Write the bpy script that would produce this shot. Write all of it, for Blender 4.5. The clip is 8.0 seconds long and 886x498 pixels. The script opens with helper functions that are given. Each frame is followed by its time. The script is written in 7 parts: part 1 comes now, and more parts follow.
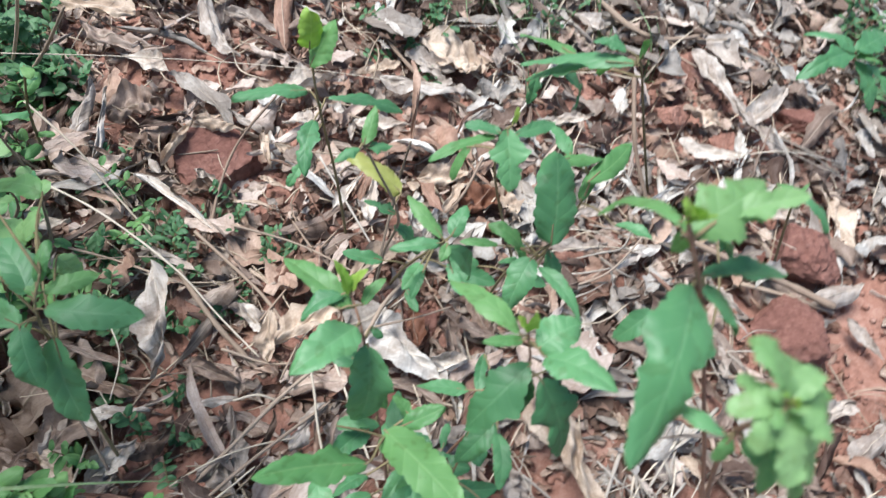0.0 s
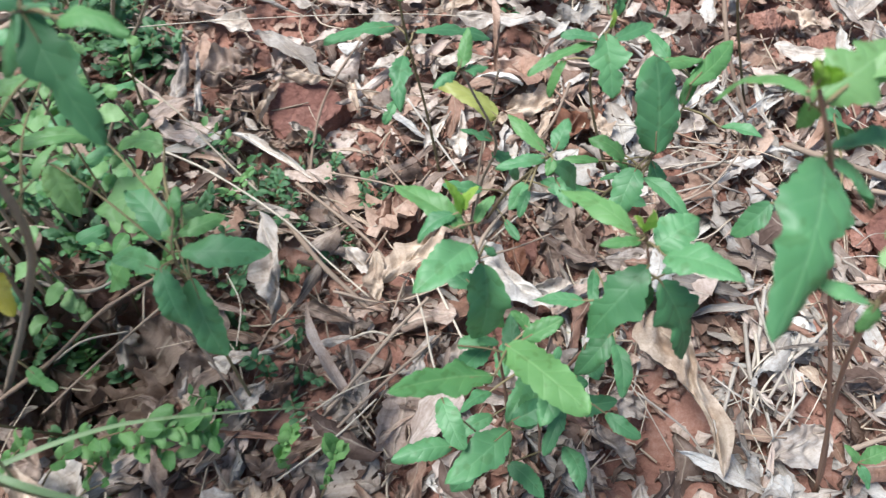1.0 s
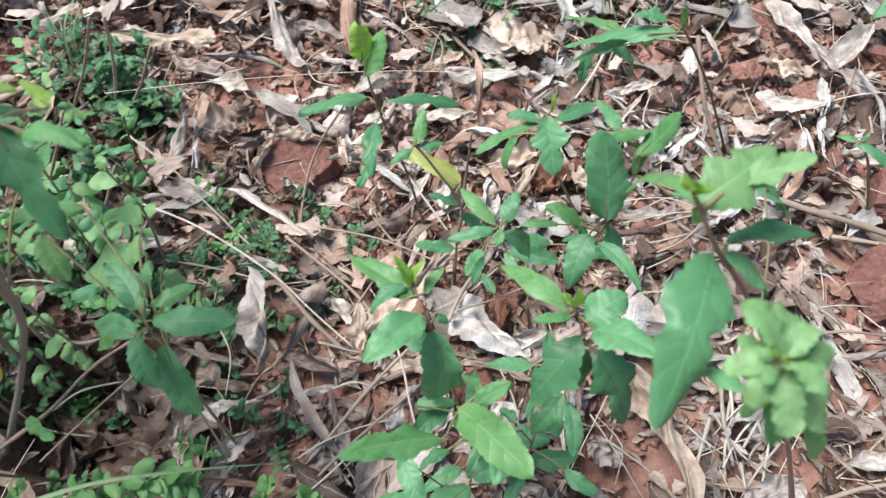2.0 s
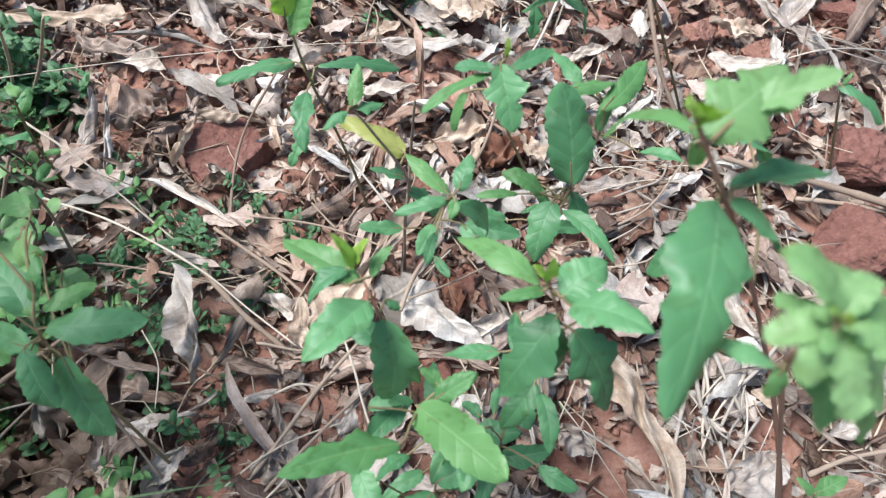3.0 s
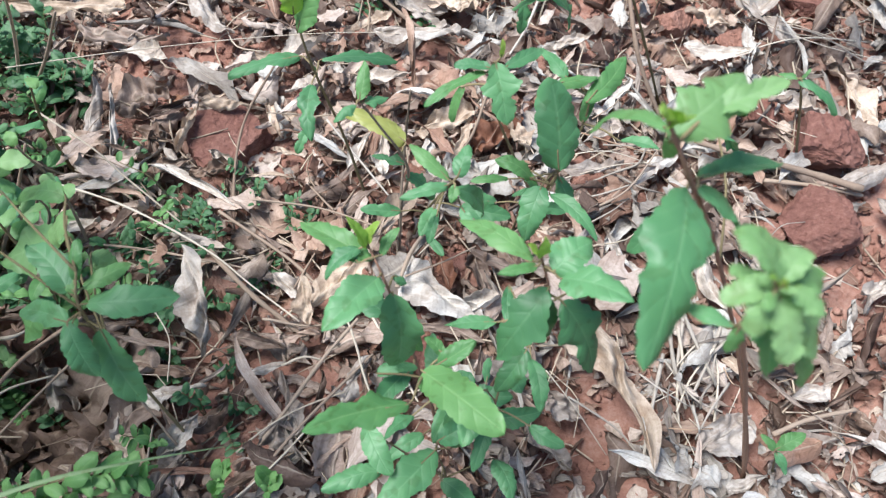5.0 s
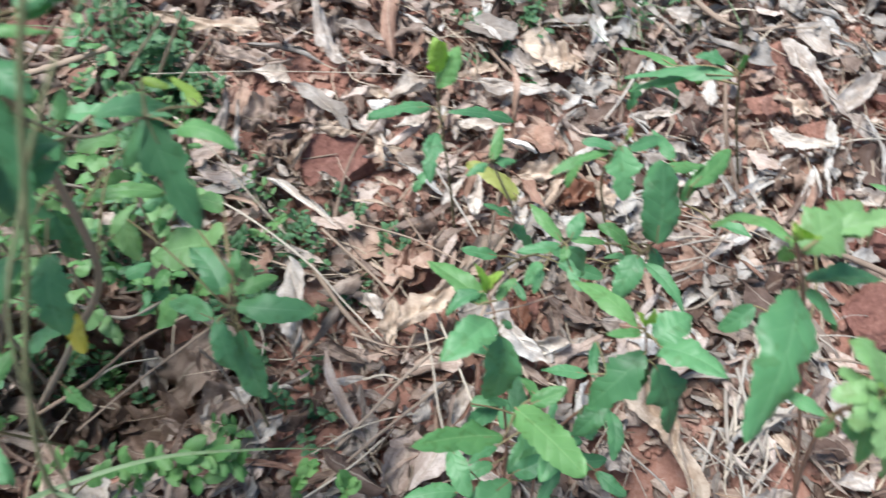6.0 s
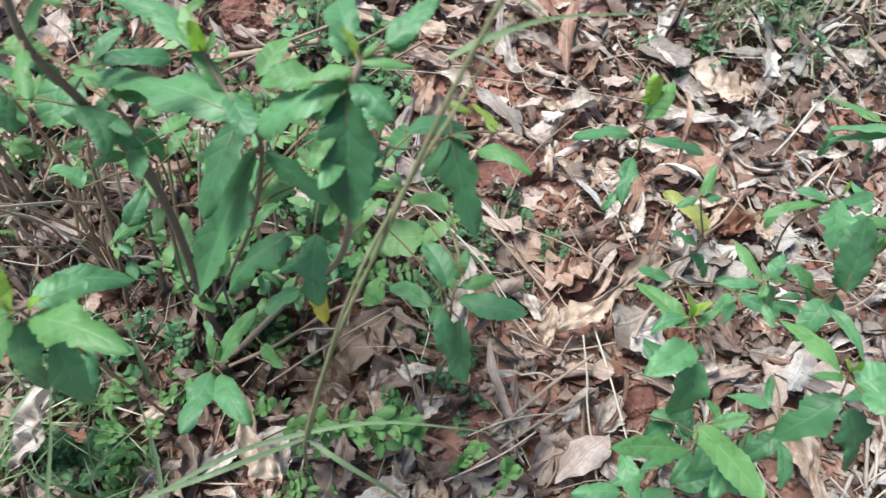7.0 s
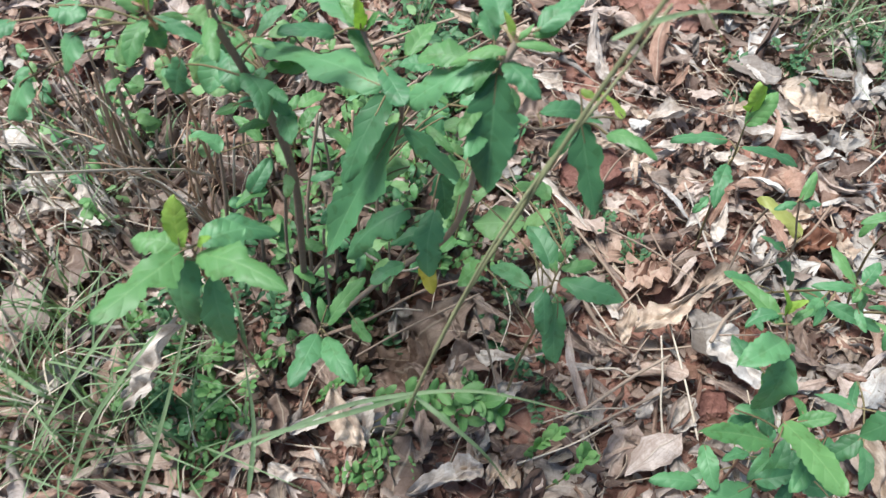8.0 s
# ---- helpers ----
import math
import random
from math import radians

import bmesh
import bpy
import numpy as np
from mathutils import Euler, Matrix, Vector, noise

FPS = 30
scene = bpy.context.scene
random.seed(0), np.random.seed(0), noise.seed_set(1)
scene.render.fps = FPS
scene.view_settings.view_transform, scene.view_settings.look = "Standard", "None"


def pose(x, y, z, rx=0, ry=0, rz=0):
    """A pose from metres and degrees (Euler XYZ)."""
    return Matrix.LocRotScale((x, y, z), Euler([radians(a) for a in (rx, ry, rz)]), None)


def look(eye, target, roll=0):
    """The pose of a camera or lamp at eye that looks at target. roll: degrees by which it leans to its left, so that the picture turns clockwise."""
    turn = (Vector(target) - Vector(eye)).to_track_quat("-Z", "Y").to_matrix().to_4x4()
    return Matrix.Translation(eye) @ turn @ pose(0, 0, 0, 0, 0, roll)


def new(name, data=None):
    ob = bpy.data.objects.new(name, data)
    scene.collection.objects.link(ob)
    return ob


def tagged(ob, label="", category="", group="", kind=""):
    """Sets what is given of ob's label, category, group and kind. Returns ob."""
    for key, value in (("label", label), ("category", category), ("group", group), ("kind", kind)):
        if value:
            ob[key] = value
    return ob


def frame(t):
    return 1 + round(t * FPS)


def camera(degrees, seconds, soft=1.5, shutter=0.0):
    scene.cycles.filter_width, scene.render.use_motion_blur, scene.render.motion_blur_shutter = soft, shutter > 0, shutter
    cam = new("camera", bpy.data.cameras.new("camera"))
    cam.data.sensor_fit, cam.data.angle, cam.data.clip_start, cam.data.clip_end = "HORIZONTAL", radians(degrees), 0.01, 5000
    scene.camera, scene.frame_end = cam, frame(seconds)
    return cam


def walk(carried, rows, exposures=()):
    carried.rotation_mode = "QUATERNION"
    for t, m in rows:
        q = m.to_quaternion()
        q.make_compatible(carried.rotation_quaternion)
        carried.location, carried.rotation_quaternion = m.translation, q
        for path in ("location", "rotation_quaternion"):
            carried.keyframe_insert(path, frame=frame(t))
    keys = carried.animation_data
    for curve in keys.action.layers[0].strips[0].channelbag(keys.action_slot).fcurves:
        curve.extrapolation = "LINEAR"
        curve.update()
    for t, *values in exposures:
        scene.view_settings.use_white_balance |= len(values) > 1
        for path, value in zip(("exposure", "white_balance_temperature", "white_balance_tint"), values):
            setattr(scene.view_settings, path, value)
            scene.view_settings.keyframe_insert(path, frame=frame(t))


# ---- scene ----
# ---- camera ----
cam = camera(62.9, 8.0, soft=1.3, shutter=0.30)
# a small lens held close: what is nearest to it goes soft
cam.data.dof.use_dof, cam.data.dof.focus_distance, cam.data.dof.aperture_fstop = True, 0.60, 13.0
# seconds, eye in metres, turn in degrees
PATH = [
    (0, -0.0035, -0.0007, 0.5943, 28.86, -10.68, 0.01),
    (0.5, -0.0153, -0.0004, 0.5614, 26.18, -6.31, -3.55),
    (1, -0.0182, -0.0197, 0.5889, 25.42, -2.79, -1.45),
    (1.5, -0.0105, -0.0358, 0.6265, 27.04, -1.20, 2.90),
    (2, 0.0209, -0.0087, 0.6221, 27.29, -0.76, -0.76),
    (2.2, 0.0233, -0.0010, 0.6075, 26.51, -1.71, -2.04),
    (3.3, 0.0217, 0.0091, 0.5680, 27.01, -2.86, -6.13),
    (3.5, 0.0233, 0.0104, 0.5680, 26.91, -2.67, -6.31),
    (4, 0.0248, 0.0106, 0.5675, 27.17, -2.83, -6.10),
    (4.5, 0.0284, 0.0121, 0.5676, 25.87, -4.29, -7.25),
    (4.7, 0.0181, 0.0043, 0.5837, 25.40, -4.03, -6.86),
    (5.8, -0.0178, -0.0162, 0.6287, 26.14, -5.96, -1.44),
    (6, -0.0438, -0.0155, 0.6475, 26.75, -5.43, 2.01),
    (6.5, -0.0923, -0.0263, 0.6795, 25.70, -3.31, 7.87),
    (7, -0.1335, -0.0339, 0.6868, 25.24, -3.29, 11.22),
    (7.5, -0.1687, -0.0438, 0.6950, 26.07, -3.36, 14.40),
    (8, -0.1671, -0.0765, 0.7024, 26.00, -1.97, 16.63),
]
EXPOSURES = [(0.0, 1.42, 6220.0, 10.0), (2.0, 1.46, 6280.0, 10.0), (4.0, 1.48, 6200.0, 11.0), (6.0, 1.44, 6240.0, 9.5), (7.0, 1.40, 6340.0, 9.5), (8.0, 1.40, 6350.0, 9.5)]
SKY, SUN = 0.068, 2.80
walk(cam, [(t, pose(x, y, z, rx, ry, rz)) for t, x, y, z, rx, ry, rz in PATH], EXPOSURES)

# ---- world and light: a bright, soft, overcast sky ----
world = bpy.data.worlds.new("sky")
scene.world = world
world.use_nodes = True
wn, wl = world.node_tree.nodes, world.node_tree.links
sky = wn.new("ShaderNodeTexSky")
sky.sky_type = "NISHITA"
sky.sun_disc = False
sky.sun_elevation, sky.sun_rotation = radians(62), radians(-73)
wl.new(sky.outputs["Color"], wn["Background"].inputs["Color"])
wn["Background"].inputs["Strength"].default_value = SKY

sun = new("sun", bpy.data.lights.new("sun", "SUN"))
sun.data.energy, sun.data.angle, sun.data.color = SUN, radians(24), (1.0, 0.985, 0.965)
sun.matrix_basis = look((-1.5, 0.45, 3.0), (0, 0, 0))


# ---- materials ----
def shader(name, rough=0.7, spec=0.3):
    m = bpy.data.materials.new(name)
    m.use_nodes = True
    b = m.node_tree.nodes["Principled BSDF"]
    b.inputs["Roughness"].default_value = rough
    b.inputs["Specular IOR Level"].default_value = spec
    return m, m.node_tree.nodes, m.node_tree.links, b


def ramp(nodes, stops, mode="LINEAR"):
    r = nodes.new("ShaderNodeValToRGB")
    r.color_ramp.interpolation = mode
    e = r.color_ramp.elements
    while len(e) < len(stops):
        e.new(0.5)
    for k, (at, c) in zip(e, stops):
        k.position, k.color = at, (*c, 1)
    return r


def math_node(nodes, links, op, a, b=None):
    n = nodes.new("ShaderNodeMath")
    n.operation = op
    for i, v in enumerate((a, b)):
        if v is None:
            continue
        if isinstance(v, (int, float)):
            n.inputs[i].default_value = v
        else:
            links.new(v, n.inputs[i])
    return n.outputs[0]


def noise_node(nodes, links, scale, detail=4.0, rough=0.6, vector=None):
    n = nodes.new("ShaderNodeTexNoise")
    n.inputs["Scale"].default_value = scale
    n.inputs["Detail"].default_value = detail
    n.inputs["Roughness"].default_value = rough
    if vector is not None:
        links.new(vector, n.inputs["Vector"])
    return n.outputs["Fac"]


def mix_color(nodes, links, fac, a, b, blend="MIX"):
    n = nodes.new("ShaderNodeMix")
    n.data_type, n.blend_type = "RGBA", blend
    for key, v in (("Factor", fac), ("A", a), ("B", b)):
        i = [s for s in n.inputs if s.name == key and (s.type == ("VALUE" if key == "Factor" else "RGBA"))][0]
        if isinstance(v, (int, float)):
            i.default_value = v
        elif isinstance(v, tuple):
            i.default_value = (*v, 1)
        else:
            links.new(v, i)
    return [s for s in n.outputs if s.type == "RGBA"][0]


def bump(nodes, links, b, height, strength, distance):
    n = nodes.new("ShaderNodeBump")
    n.inputs["Strength"].default_value = strength
    n.inputs["Distance"].default_value = distance
    links.new(height, n.inputs["Height"])
    links.new(n.outputs["Normal"], b.inputs["Normal"])
    return n


def veins(nodes, links, ribs, slant):
    """Midrib and side veins from the blade's own coordinates: u along it, v from edge to edge."""
    uv = nodes.new("ShaderNodeUVMap")
    sep = nodes.new("ShaderNodeSeparateXYZ")
    links.new(uv.outputs["UV"], sep.inputs[0])
    across = math_node(nodes, links, "ABSOLUTE", math_node(nodes, links, "SUBTRACT", sep.outputs["Y"], 0.5))
    rib = math_node(nodes, links, "SUBTRACT", 1.0, math_node(nodes, links, "MULTIPLY", across, 22.0))
    rib = math_node(nodes, links, "MAXIMUM", rib, 0.0)
    wave = math_node(nodes, links, "SUBTRACT", math_node(nodes, links, "MULTIPLY", sep.outputs["X"], ribs), math_node(nodes, links, "MULTIPLY", across, slant))
    wave = math_node(nodes, links, "ABSOLUTE", math_node(nodes, links, "SUBTRACT", math_node(nodes, links, "FRACT", wave), 0.5))
    side = math_node(nodes, links, "MAXIMUM", math_node(nodes, links, "SUBTRACT", 1.0, math_node(nodes, links, "MULTIPLY", wave, 7.0)), 0.0)
    return rib, side, sep


def leaf_material(name, dark, light, vein, thin=0.3, islands=False, rough=0.48, ribs=5.5):
    m, n, l, b = shader(name, rough, 0.38)
    rnd = n.new("ShaderNodeNewGeometry").outputs["Random Per Island"] if islands else n.new("ShaderNodeObjectInfo").outputs["Random"]
    co = n.new("ShaderNodeTexCoord").outputs["Object"]
    blotch = noise_node(n, l, 90.0, 3.0, 0.6, co)
    fine = noise_node(n, l, 700.0, 2.0, 0.5, co)
    mixf = math_node(n, l, "ADD", math_node(n, l, "MULTIPLY", rnd, 0.75), math_node(n, l, "MULTIPLY", math_node(n, l, "SUBTRACT", blotch, 0.35), 0.6))
    col = ramp(n, [(0.0, dark), (1.0, light)])
    l.new(mixf, col.inputs[0])
    rib, side, sep = veins(n, l, ribs, 2.2)
    v = math_node(n, l, "ADD", math_node(n, l, "MULTIPLY", rib, 0.30), math_node(n, l, "MULTIPLY", side, 0.07))
    c = mix_color(n, l, math_node(n, l, "MINIMUM", v, 1.0), col.outputs[0], vein)
    spots = ramp(n, [(0.62, (1, 1, 1)), (0.68, (0.55, 0.5, 0.3))])
    l.new(noise_node(n, l, 160.0, 1.0, 0.4, co), spots.inputs[0])
    c = mix_color(n, l, 0.35, c, mix_color(n, l, 1.0, c, spots.outputs[0], "MULTIPLY"))
    l.new(c, b.inputs["Base Color"])
    height = math_node(n, l, "SUBTRACT", math_node(n, l, "MULTIPLY", fine, 0.25), math_node(n, l, "ADD", math_node(n, l, "MULTIPLY", rib, 0.6), math_node(n, l, "MULTIPLY", side, 0.5)))
    bump(n, l, b, height, 0.26, 0.001)
    tr = n.new("ShaderNodeBsdfTranslucent")
    l.new(mix_color(n, l, 1.0, c, (0.95, 1.15, 0.5), "MULTIPLY"), tr.inputs["Color"])
    ms = n.new("ShaderNodeMixShader")
    ms.inputs[0].default_value = thin
    l.new(b.outputs[0], ms.inputs[1])
    l.new(tr.outputs[0], ms.inputs[2])
    l.new(ms.outputs[0], n["Material Output"].inputs["Surface"])
    return m


def dead_leaf_material(name, stops, islands):
    m, n, l, b = shader(name, 0.62, 0.3)
    rnd = n.new("ShaderNodeNewGeometry").outputs["Random Per Island"] if islands else n.new("ShaderNodeObjectInfo").outputs["Random"]
    co = n.new("ShaderNodeTexCoord").outputs["Object"]
    blotch = noise_node(n, l, 55.0, 4.0, 0.65, co)
    grain = noise_node(n, l, 420.0, 3.0, 0.6, co)
    f = math_node(n, l, "ADD", rnd, math_node(n, l, "MULTIPLY", math_node(n, l, "SUBTRACT", blotch, 0.5), 0.35))
    col = ramp(n, stops)
    l.new(f, col.inputs[0])
    rib, side, sep = veins(n, l, 9.0, 2.5)
    stain = ramp(n, [(0.44, (0.45, 0.36, 0.3)), (0.56, (1, 1, 1))])
    l.new(noise_node(n, l, 30.0, 5.0, 0.7, co), stain.inputs[0])
    c = mix_color(n, l, 0.5, col.outputs[0], mix_color(n, l, 1.0, col.outputs[0], stain.outputs[0], "MULTIPLY"))
    speck = ramp(n, [(0.35, (0.5, 0.42, 0.36)), (0.5, (1, 1, 1))])
    l.new(grain, speck.inputs[0])
    c = mix_color(n, l, 0.30, c, mix_color(n, l, 1.0, c, speck.outputs[0], "MULTIPLY"))
    long = n.new("ShaderNodeCombineXYZ")
    l.new(math_node(n, l, "MULTIPLY", sep.outputs["X"], 2.2), long.inputs[0])
    l.new(math_node(n, l, "MULTIPLY", sep.outputs["Y"], 13.0), long.inputs[1])
    l.new(math_node(n, l, "MULTIPLY", rnd, 37.0), long.inputs[2])
    streak = ramp(n, [(0.38, (0.52, 0.46, 0.41)), (0.60, (1, 1, 1))])
    l.new(noise_node(n, l, 1.0, 3.0, 0.6, long.outputs[0]), streak.inputs[0])
    c = mix_color(n, l, 0.38, c, mix_color(n, l, 1.0, c, streak.outputs[0], "MULTIPLY"))
    c = mix_color(n, l, math_node(n, l, "MULTIPLY", rib, 0.45), c, (0.55, 0.47, 0.37))
    l.new(c, b.inputs["Base Color"])
    h = math_node(n, l, "ADD", math_node(n, l, "MULTIPLY", grain, 0.4), math_node(n, l, "ADD", rib, math_node(n, l, "MULTIPLY", side, 0.35)))
    bump(n, l, b, h, 0.6, 0.0012)
    tr = n.new("ShaderNodeBsdfTranslucent")
    l.new(c, tr.inputs["Color"])
    ms = n.new("ShaderNodeMixShader")
    ms.inputs[0].default_value = 0.12
    l.new(b.outputs[0], ms.inputs[1])
    l.new(tr.outputs[0], ms.inputs[2])
    l.new(ms.outputs[0], n["Material Output"].inputs["Surface"])
    return m


def bark_material(name, dark, light, islands=False):
    m, n, l, b = shader(name, 0.75, 0.25)
    rnd = n.new("ShaderNodeNewGeometry").outputs["Random Per Island"] if islands else n.new("ShaderNodeObjectInfo").outputs["Random"]
    co = n.new("ShaderNodeTexCoord").outputs["Object"]
    g = noise_node(n, l, 260.0, 4.0, 0.7, co)
    f = math_node(n, l, "ADD", math_node(n, l, "MULTIPLY", rnd, 0.6), math_node(n, l, "MULTIPLY", g, 0.5))
    col = ramp(n, [(0.1, dark), (0.95, light)])
    l.new(f, col.inputs[0])
    l.new(col.outputs[0], b.inputs["Base Color"])
    bump(n, l, b, g, 0.6, 0.001)
    return m


def earth_material(name, dark, mid, light, scale=1.0):
    m, n, l, b = shader(name, 0.92, 0.15)
    co = n.new("ShaderNodeTexCoord").outputs["Object"]
    big = noise_node(n, l, 9.0 * scale, 5.0, 0.6, co)
    fine = noise_node(n, l, 130.0 * scale, 6.0, 0.75, co)
    f = math_node(n, l, "ADD", math_node(n, l, "MULTIPLY", big, 0.45), math_node(n, l, "MULTIPLY", fine, 0.55))
    col = ramp(n, [(0.3, dark), (0.5, mid), (0.72, light)])
    l.new(f, col.inputs[0])
    l.new(col.outputs[0], b.inputs["Base Color"])
    bump(n, l, b, fine, 0.9, 0.004)
    return m


def littered(m):
    """Away from the clearing's middle the soil is strewn with leaf bits too fine to build."""
    n, l = m.node_tree.nodes, m.node_tree.links
    b = n["Principled BSDF"]
    old = b.inputs["Base Color"].links[0].from_socket
    co = n.new("ShaderNodeTexCoord").outputs["Object"]
    far = n.new("ShaderNodeVectorMath")
    far.operation = "LENGTH"
    l.new(co, far.inputs[0])
    out = n.new("ShaderNodeMapRange")
    out.inputs["From Min"].default_value, out.inputs["From Max"].default_value = 1.0, 2.2
    out.inputs["To Max"].default_value = 0.9
    l.new(far.outputs["Value"], out.inputs["Value"])
    vor = n.new("ShaderNodeTexVoronoi")
    vor.inputs["Scale"].default_value = 38.0
    l.new(co, vor.inputs["Vector"])
    bits = ramp(n, [(0.0, (0.10, 0.06, 0.04)), (0.35, (0.22, 0.145, 0.10)), (0.7, (0.36, 0.29, 0.23)), (1.0, (0.24, 0.11, 0.075))])
    sep = n.new("ShaderNodeSeparateColor")
    l.new(vor.outputs["Color"], sep.inputs[0])
    l.new(sep.outputs[0], bits.inputs[0])
    l.new(mix_color(n, l, out.outputs[0], old, bits.outputs[0]), b.inputs["Base Color"])
    return m


SOIL = earth_material("red_soil", (0.150, 0.070, 0.052), (0.315, 0.165, 0.122), (0.49, 0.325, 0.26))
SOIL_BITS = littered(earth_material("red_soil_far", (0.150, 0.070, 0.052), (0.315, 0.165, 0.122), (0.49, 0.325, 0.26)))
ROCK = earth_material("red_stone", (0.090, 0.040, 0.032), (0.205, 0.098, 0.076), (0.36, 0.205, 0.162), 1.1)
LITTER = [(0.0, (0.175, 0.102, 0.074)), (0.13, (0.294, 0.170, 0.122)), (0.26, (0.374, 0.241, 0.174)), (0.45, (0.475, 0.352, 0.275)), (0.72, (0.555, 0.455, 0.388)), (1.0, (0.635, 0.555, 0.492))]
# old leaf browns, deepened to paint shade into the litter as well
OLD_SHADED_LITTER = [(0.0, (0.09, 0.055, 0.042)), (0.35, (0.17, 0.118, 0.092)), (0.7, (0.275, 0.212, 0.172)), (1.0, (0.40, 0.345, 0.295))]
DEAD_MIXED = dead_leaf_material("dead_leaf_mixed", LITTER, True)
CRUMB = dead_leaf_material("leaf_crumb", [(0.0, (0.17, 0.085, 0.06)), (0.3, (0.33, 0.205, 0.155)), (0.6, (0.46, 0.345, 0.275)), (1.0, (0.62, 0.53, 0.45))], True)
DEAD_GREY = dead_leaf_material("dead_leaf_bleached", [(0.0, (0.23, 0.195, 0.165)), (0.35, (0.41, 0.385, 0.345)), (0.7, (0.55, 0.53, 0.485)), (1.0, (0.66, 0.645, 0.60))], True)
DEAD_OLD_SHADED = dead_leaf_material("dead_leaf_old_shaded", OLD_SHADED_LITTER, True)
DEAD = {
    "white": dead_leaf_material("dead_leaf_white", [(0.0, (0.57, 0.535, 0.485)), (1.0, (0.69, 0.655, 0.60))], False),
    "pale": dead_leaf_material("dead_leaf_pale", [(0.0, (0.56, 0.50, 0.43)), (1.0, (0.73, 0.68, 0.61))], False),
    "tan": dead_leaf_material("dead_leaf_tan", [(0.0, (0.50, 0.40, 0.305)), (1.0, (0.65, 0.54, 0.43))], False),
    "grey": dead_leaf_material("dead_leaf_grey", [(0.0, (0.36, 0.315, 0.275)), (1.0, (0.57, 0.52, 0.46))], False),
    "dull": dead_leaf_material("dead_leaf_dull", [(0.0, (0.23, 0.17, 0.135)), (1.0, (0.37, 0.295, 0.245))], False),
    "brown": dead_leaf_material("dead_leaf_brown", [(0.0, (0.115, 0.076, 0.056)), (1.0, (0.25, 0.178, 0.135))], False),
    "red": dead_leaf_material("dead_leaf_red", [(0.0, (0.22, 0.10, 0.06)), (1.0, (0.33, 0.17, 0.10))], False),
}
MATURE = leaf_material("leaf_mature", (0.054, 0.168, 0.071), (0.116, 0.282, 0.118), (0.19, 0.36, 0.185), 0.22)
YOUNG = leaf_material("leaf_young", (0.080, 0.215, 0.072), (0.148, 0.308, 0.106), (0.26, 0.43, 0.19), 0.32)
PALE = leaf_material("leaf_pale", (0.148, 0.295, 0.108), (0.240, 0.400, 0.172), (0.30, 0.47, 0.23), 0.34)
DARK = leaf_material("leaf_dark", (0.034, 0.115, 0.046), (0.066, 0.180, 0.072), (0.12, 0.25, 0.12), 0.2)
BUD = leaf_material("leaf_bud", (0.20, 0.36, 0.060), (0.33, 0.46, 0.095), (0.40, 0.52, 0.16), 0.4)
YELLOW = leaf_material("leaf_yellow", (0.23, 0.28, 0.075), (0.36, 0.36, 0.105), (0.38, 0.40, 0.17), 0.3)
GOLD = leaf_material("leaf_gold", (0.42, 0.36, 0.045), (0.55, 0.44, 0.050), (0.50, 0.44, 0.12), 0.35)
HERB = leaf_material("herb_leaf", (0.040, 0.115, 0.050), (0.11, 0.23, 0.10), (0.16, 0.32, 0.13), 0.25, False, 0.5, 5.0)
HERB_BRIGHT = leaf_material("herb_leaf_bright", (0.060, 0.175, 0.048), (0.19, 0.35, 0.125), (0.24, 0.40, 0.17), 0.3, False, 0.5, 5.0)
GRASS = leaf_material("grass_blade", (0.11, 0.19, 0.080), (0.25, 0.34, 0.19), (0.28, 0.37, 0.22), 0.3, True, 0.5, 1.0)
STEM = bark_material("green_brown_stem", (0.10, 0.085, 0.04), (0.24, 0.19, 0.10))
STEM_RED = bark_material("reddish_stem", (0.19, 0.10, 0.065), (0.34, 0.205, 0.135))
WOOD = bark_material("woody_stem", (0.13, 0.098, 0.070), (0.32, 0.255, 0.190))
TWIG = bark_material("dry_twig", (0.15, 0.10, 0.07), (0.36, 0.28, 0.21))
CULM = bark_material("grass_culm", (0.13, 0.145, 0.065), (0.33, 0.33, 0.19))
GREY_STRAW = bark_material("grey_straw", (0.20, 0.165, 0.13), (0.50, 0.45, 0.38))
DRY_STALK = bark_material("dry_stalk_brown", (0.23, 0.140, 0.090), (0.48, 0.345, 0.235))
STRAW = bark_material("pale_straw", (0.36, 0.295, 0.22), (0.60, 0.53, 0.425))
STRAW_MIXED = bark_material("straw_mixed", (0.14, 0.09, 0.06), (0.58, 0.49, 0.37), True)


# ---- building helpers ----
def make_mesh(name, verts, faces, uvs=None, slots=None):
    """A smooth mesh; uvs: one pair a vertex; slots: one material slot a face."""
    me = bpy.data.meshes.new(name)
    me.from_pydata([tuple(map(float, v)) for v in verts], [], [tuple(map(int, f)) for f in faces])
    if uvs is not None:
        layer = me.uv_layers.new(name="UVMap")
        loops = np.empty(len(me.loops), int)
        me.loops.foreach_get("vertex_index", loops)
        layer.data.foreach_set("uv", np.asarray(uvs, float)[loops].ravel())
    me.polygons.foreach_set("use_smooth", np.ones(len(me.polygons), bool))
    if slots is not None:
        me.polygons.foreach_set("material_index", np.asarray(slots, int))
    me.update()
    return me


def part(name, mesh, mats, parent=None, label=""):
    """Links a mesh as one object, under a thing where one is given."""
    for m in mats if isinstance(mats, (list, tuple)) else [mats]:
        mesh.materials.append(m)
    ob = new(name, mesh)
    if parent is not None:
        ob.parent = parent
        ob.matrix_parent_inverse = parent.matrix_basis.inverted()
    return tagged(ob, label)


def root(name, at):
    ob = new(name)
    ob.matrix_basis = pose(*at)
    ob.empty_display_size = 0.02
    return ob


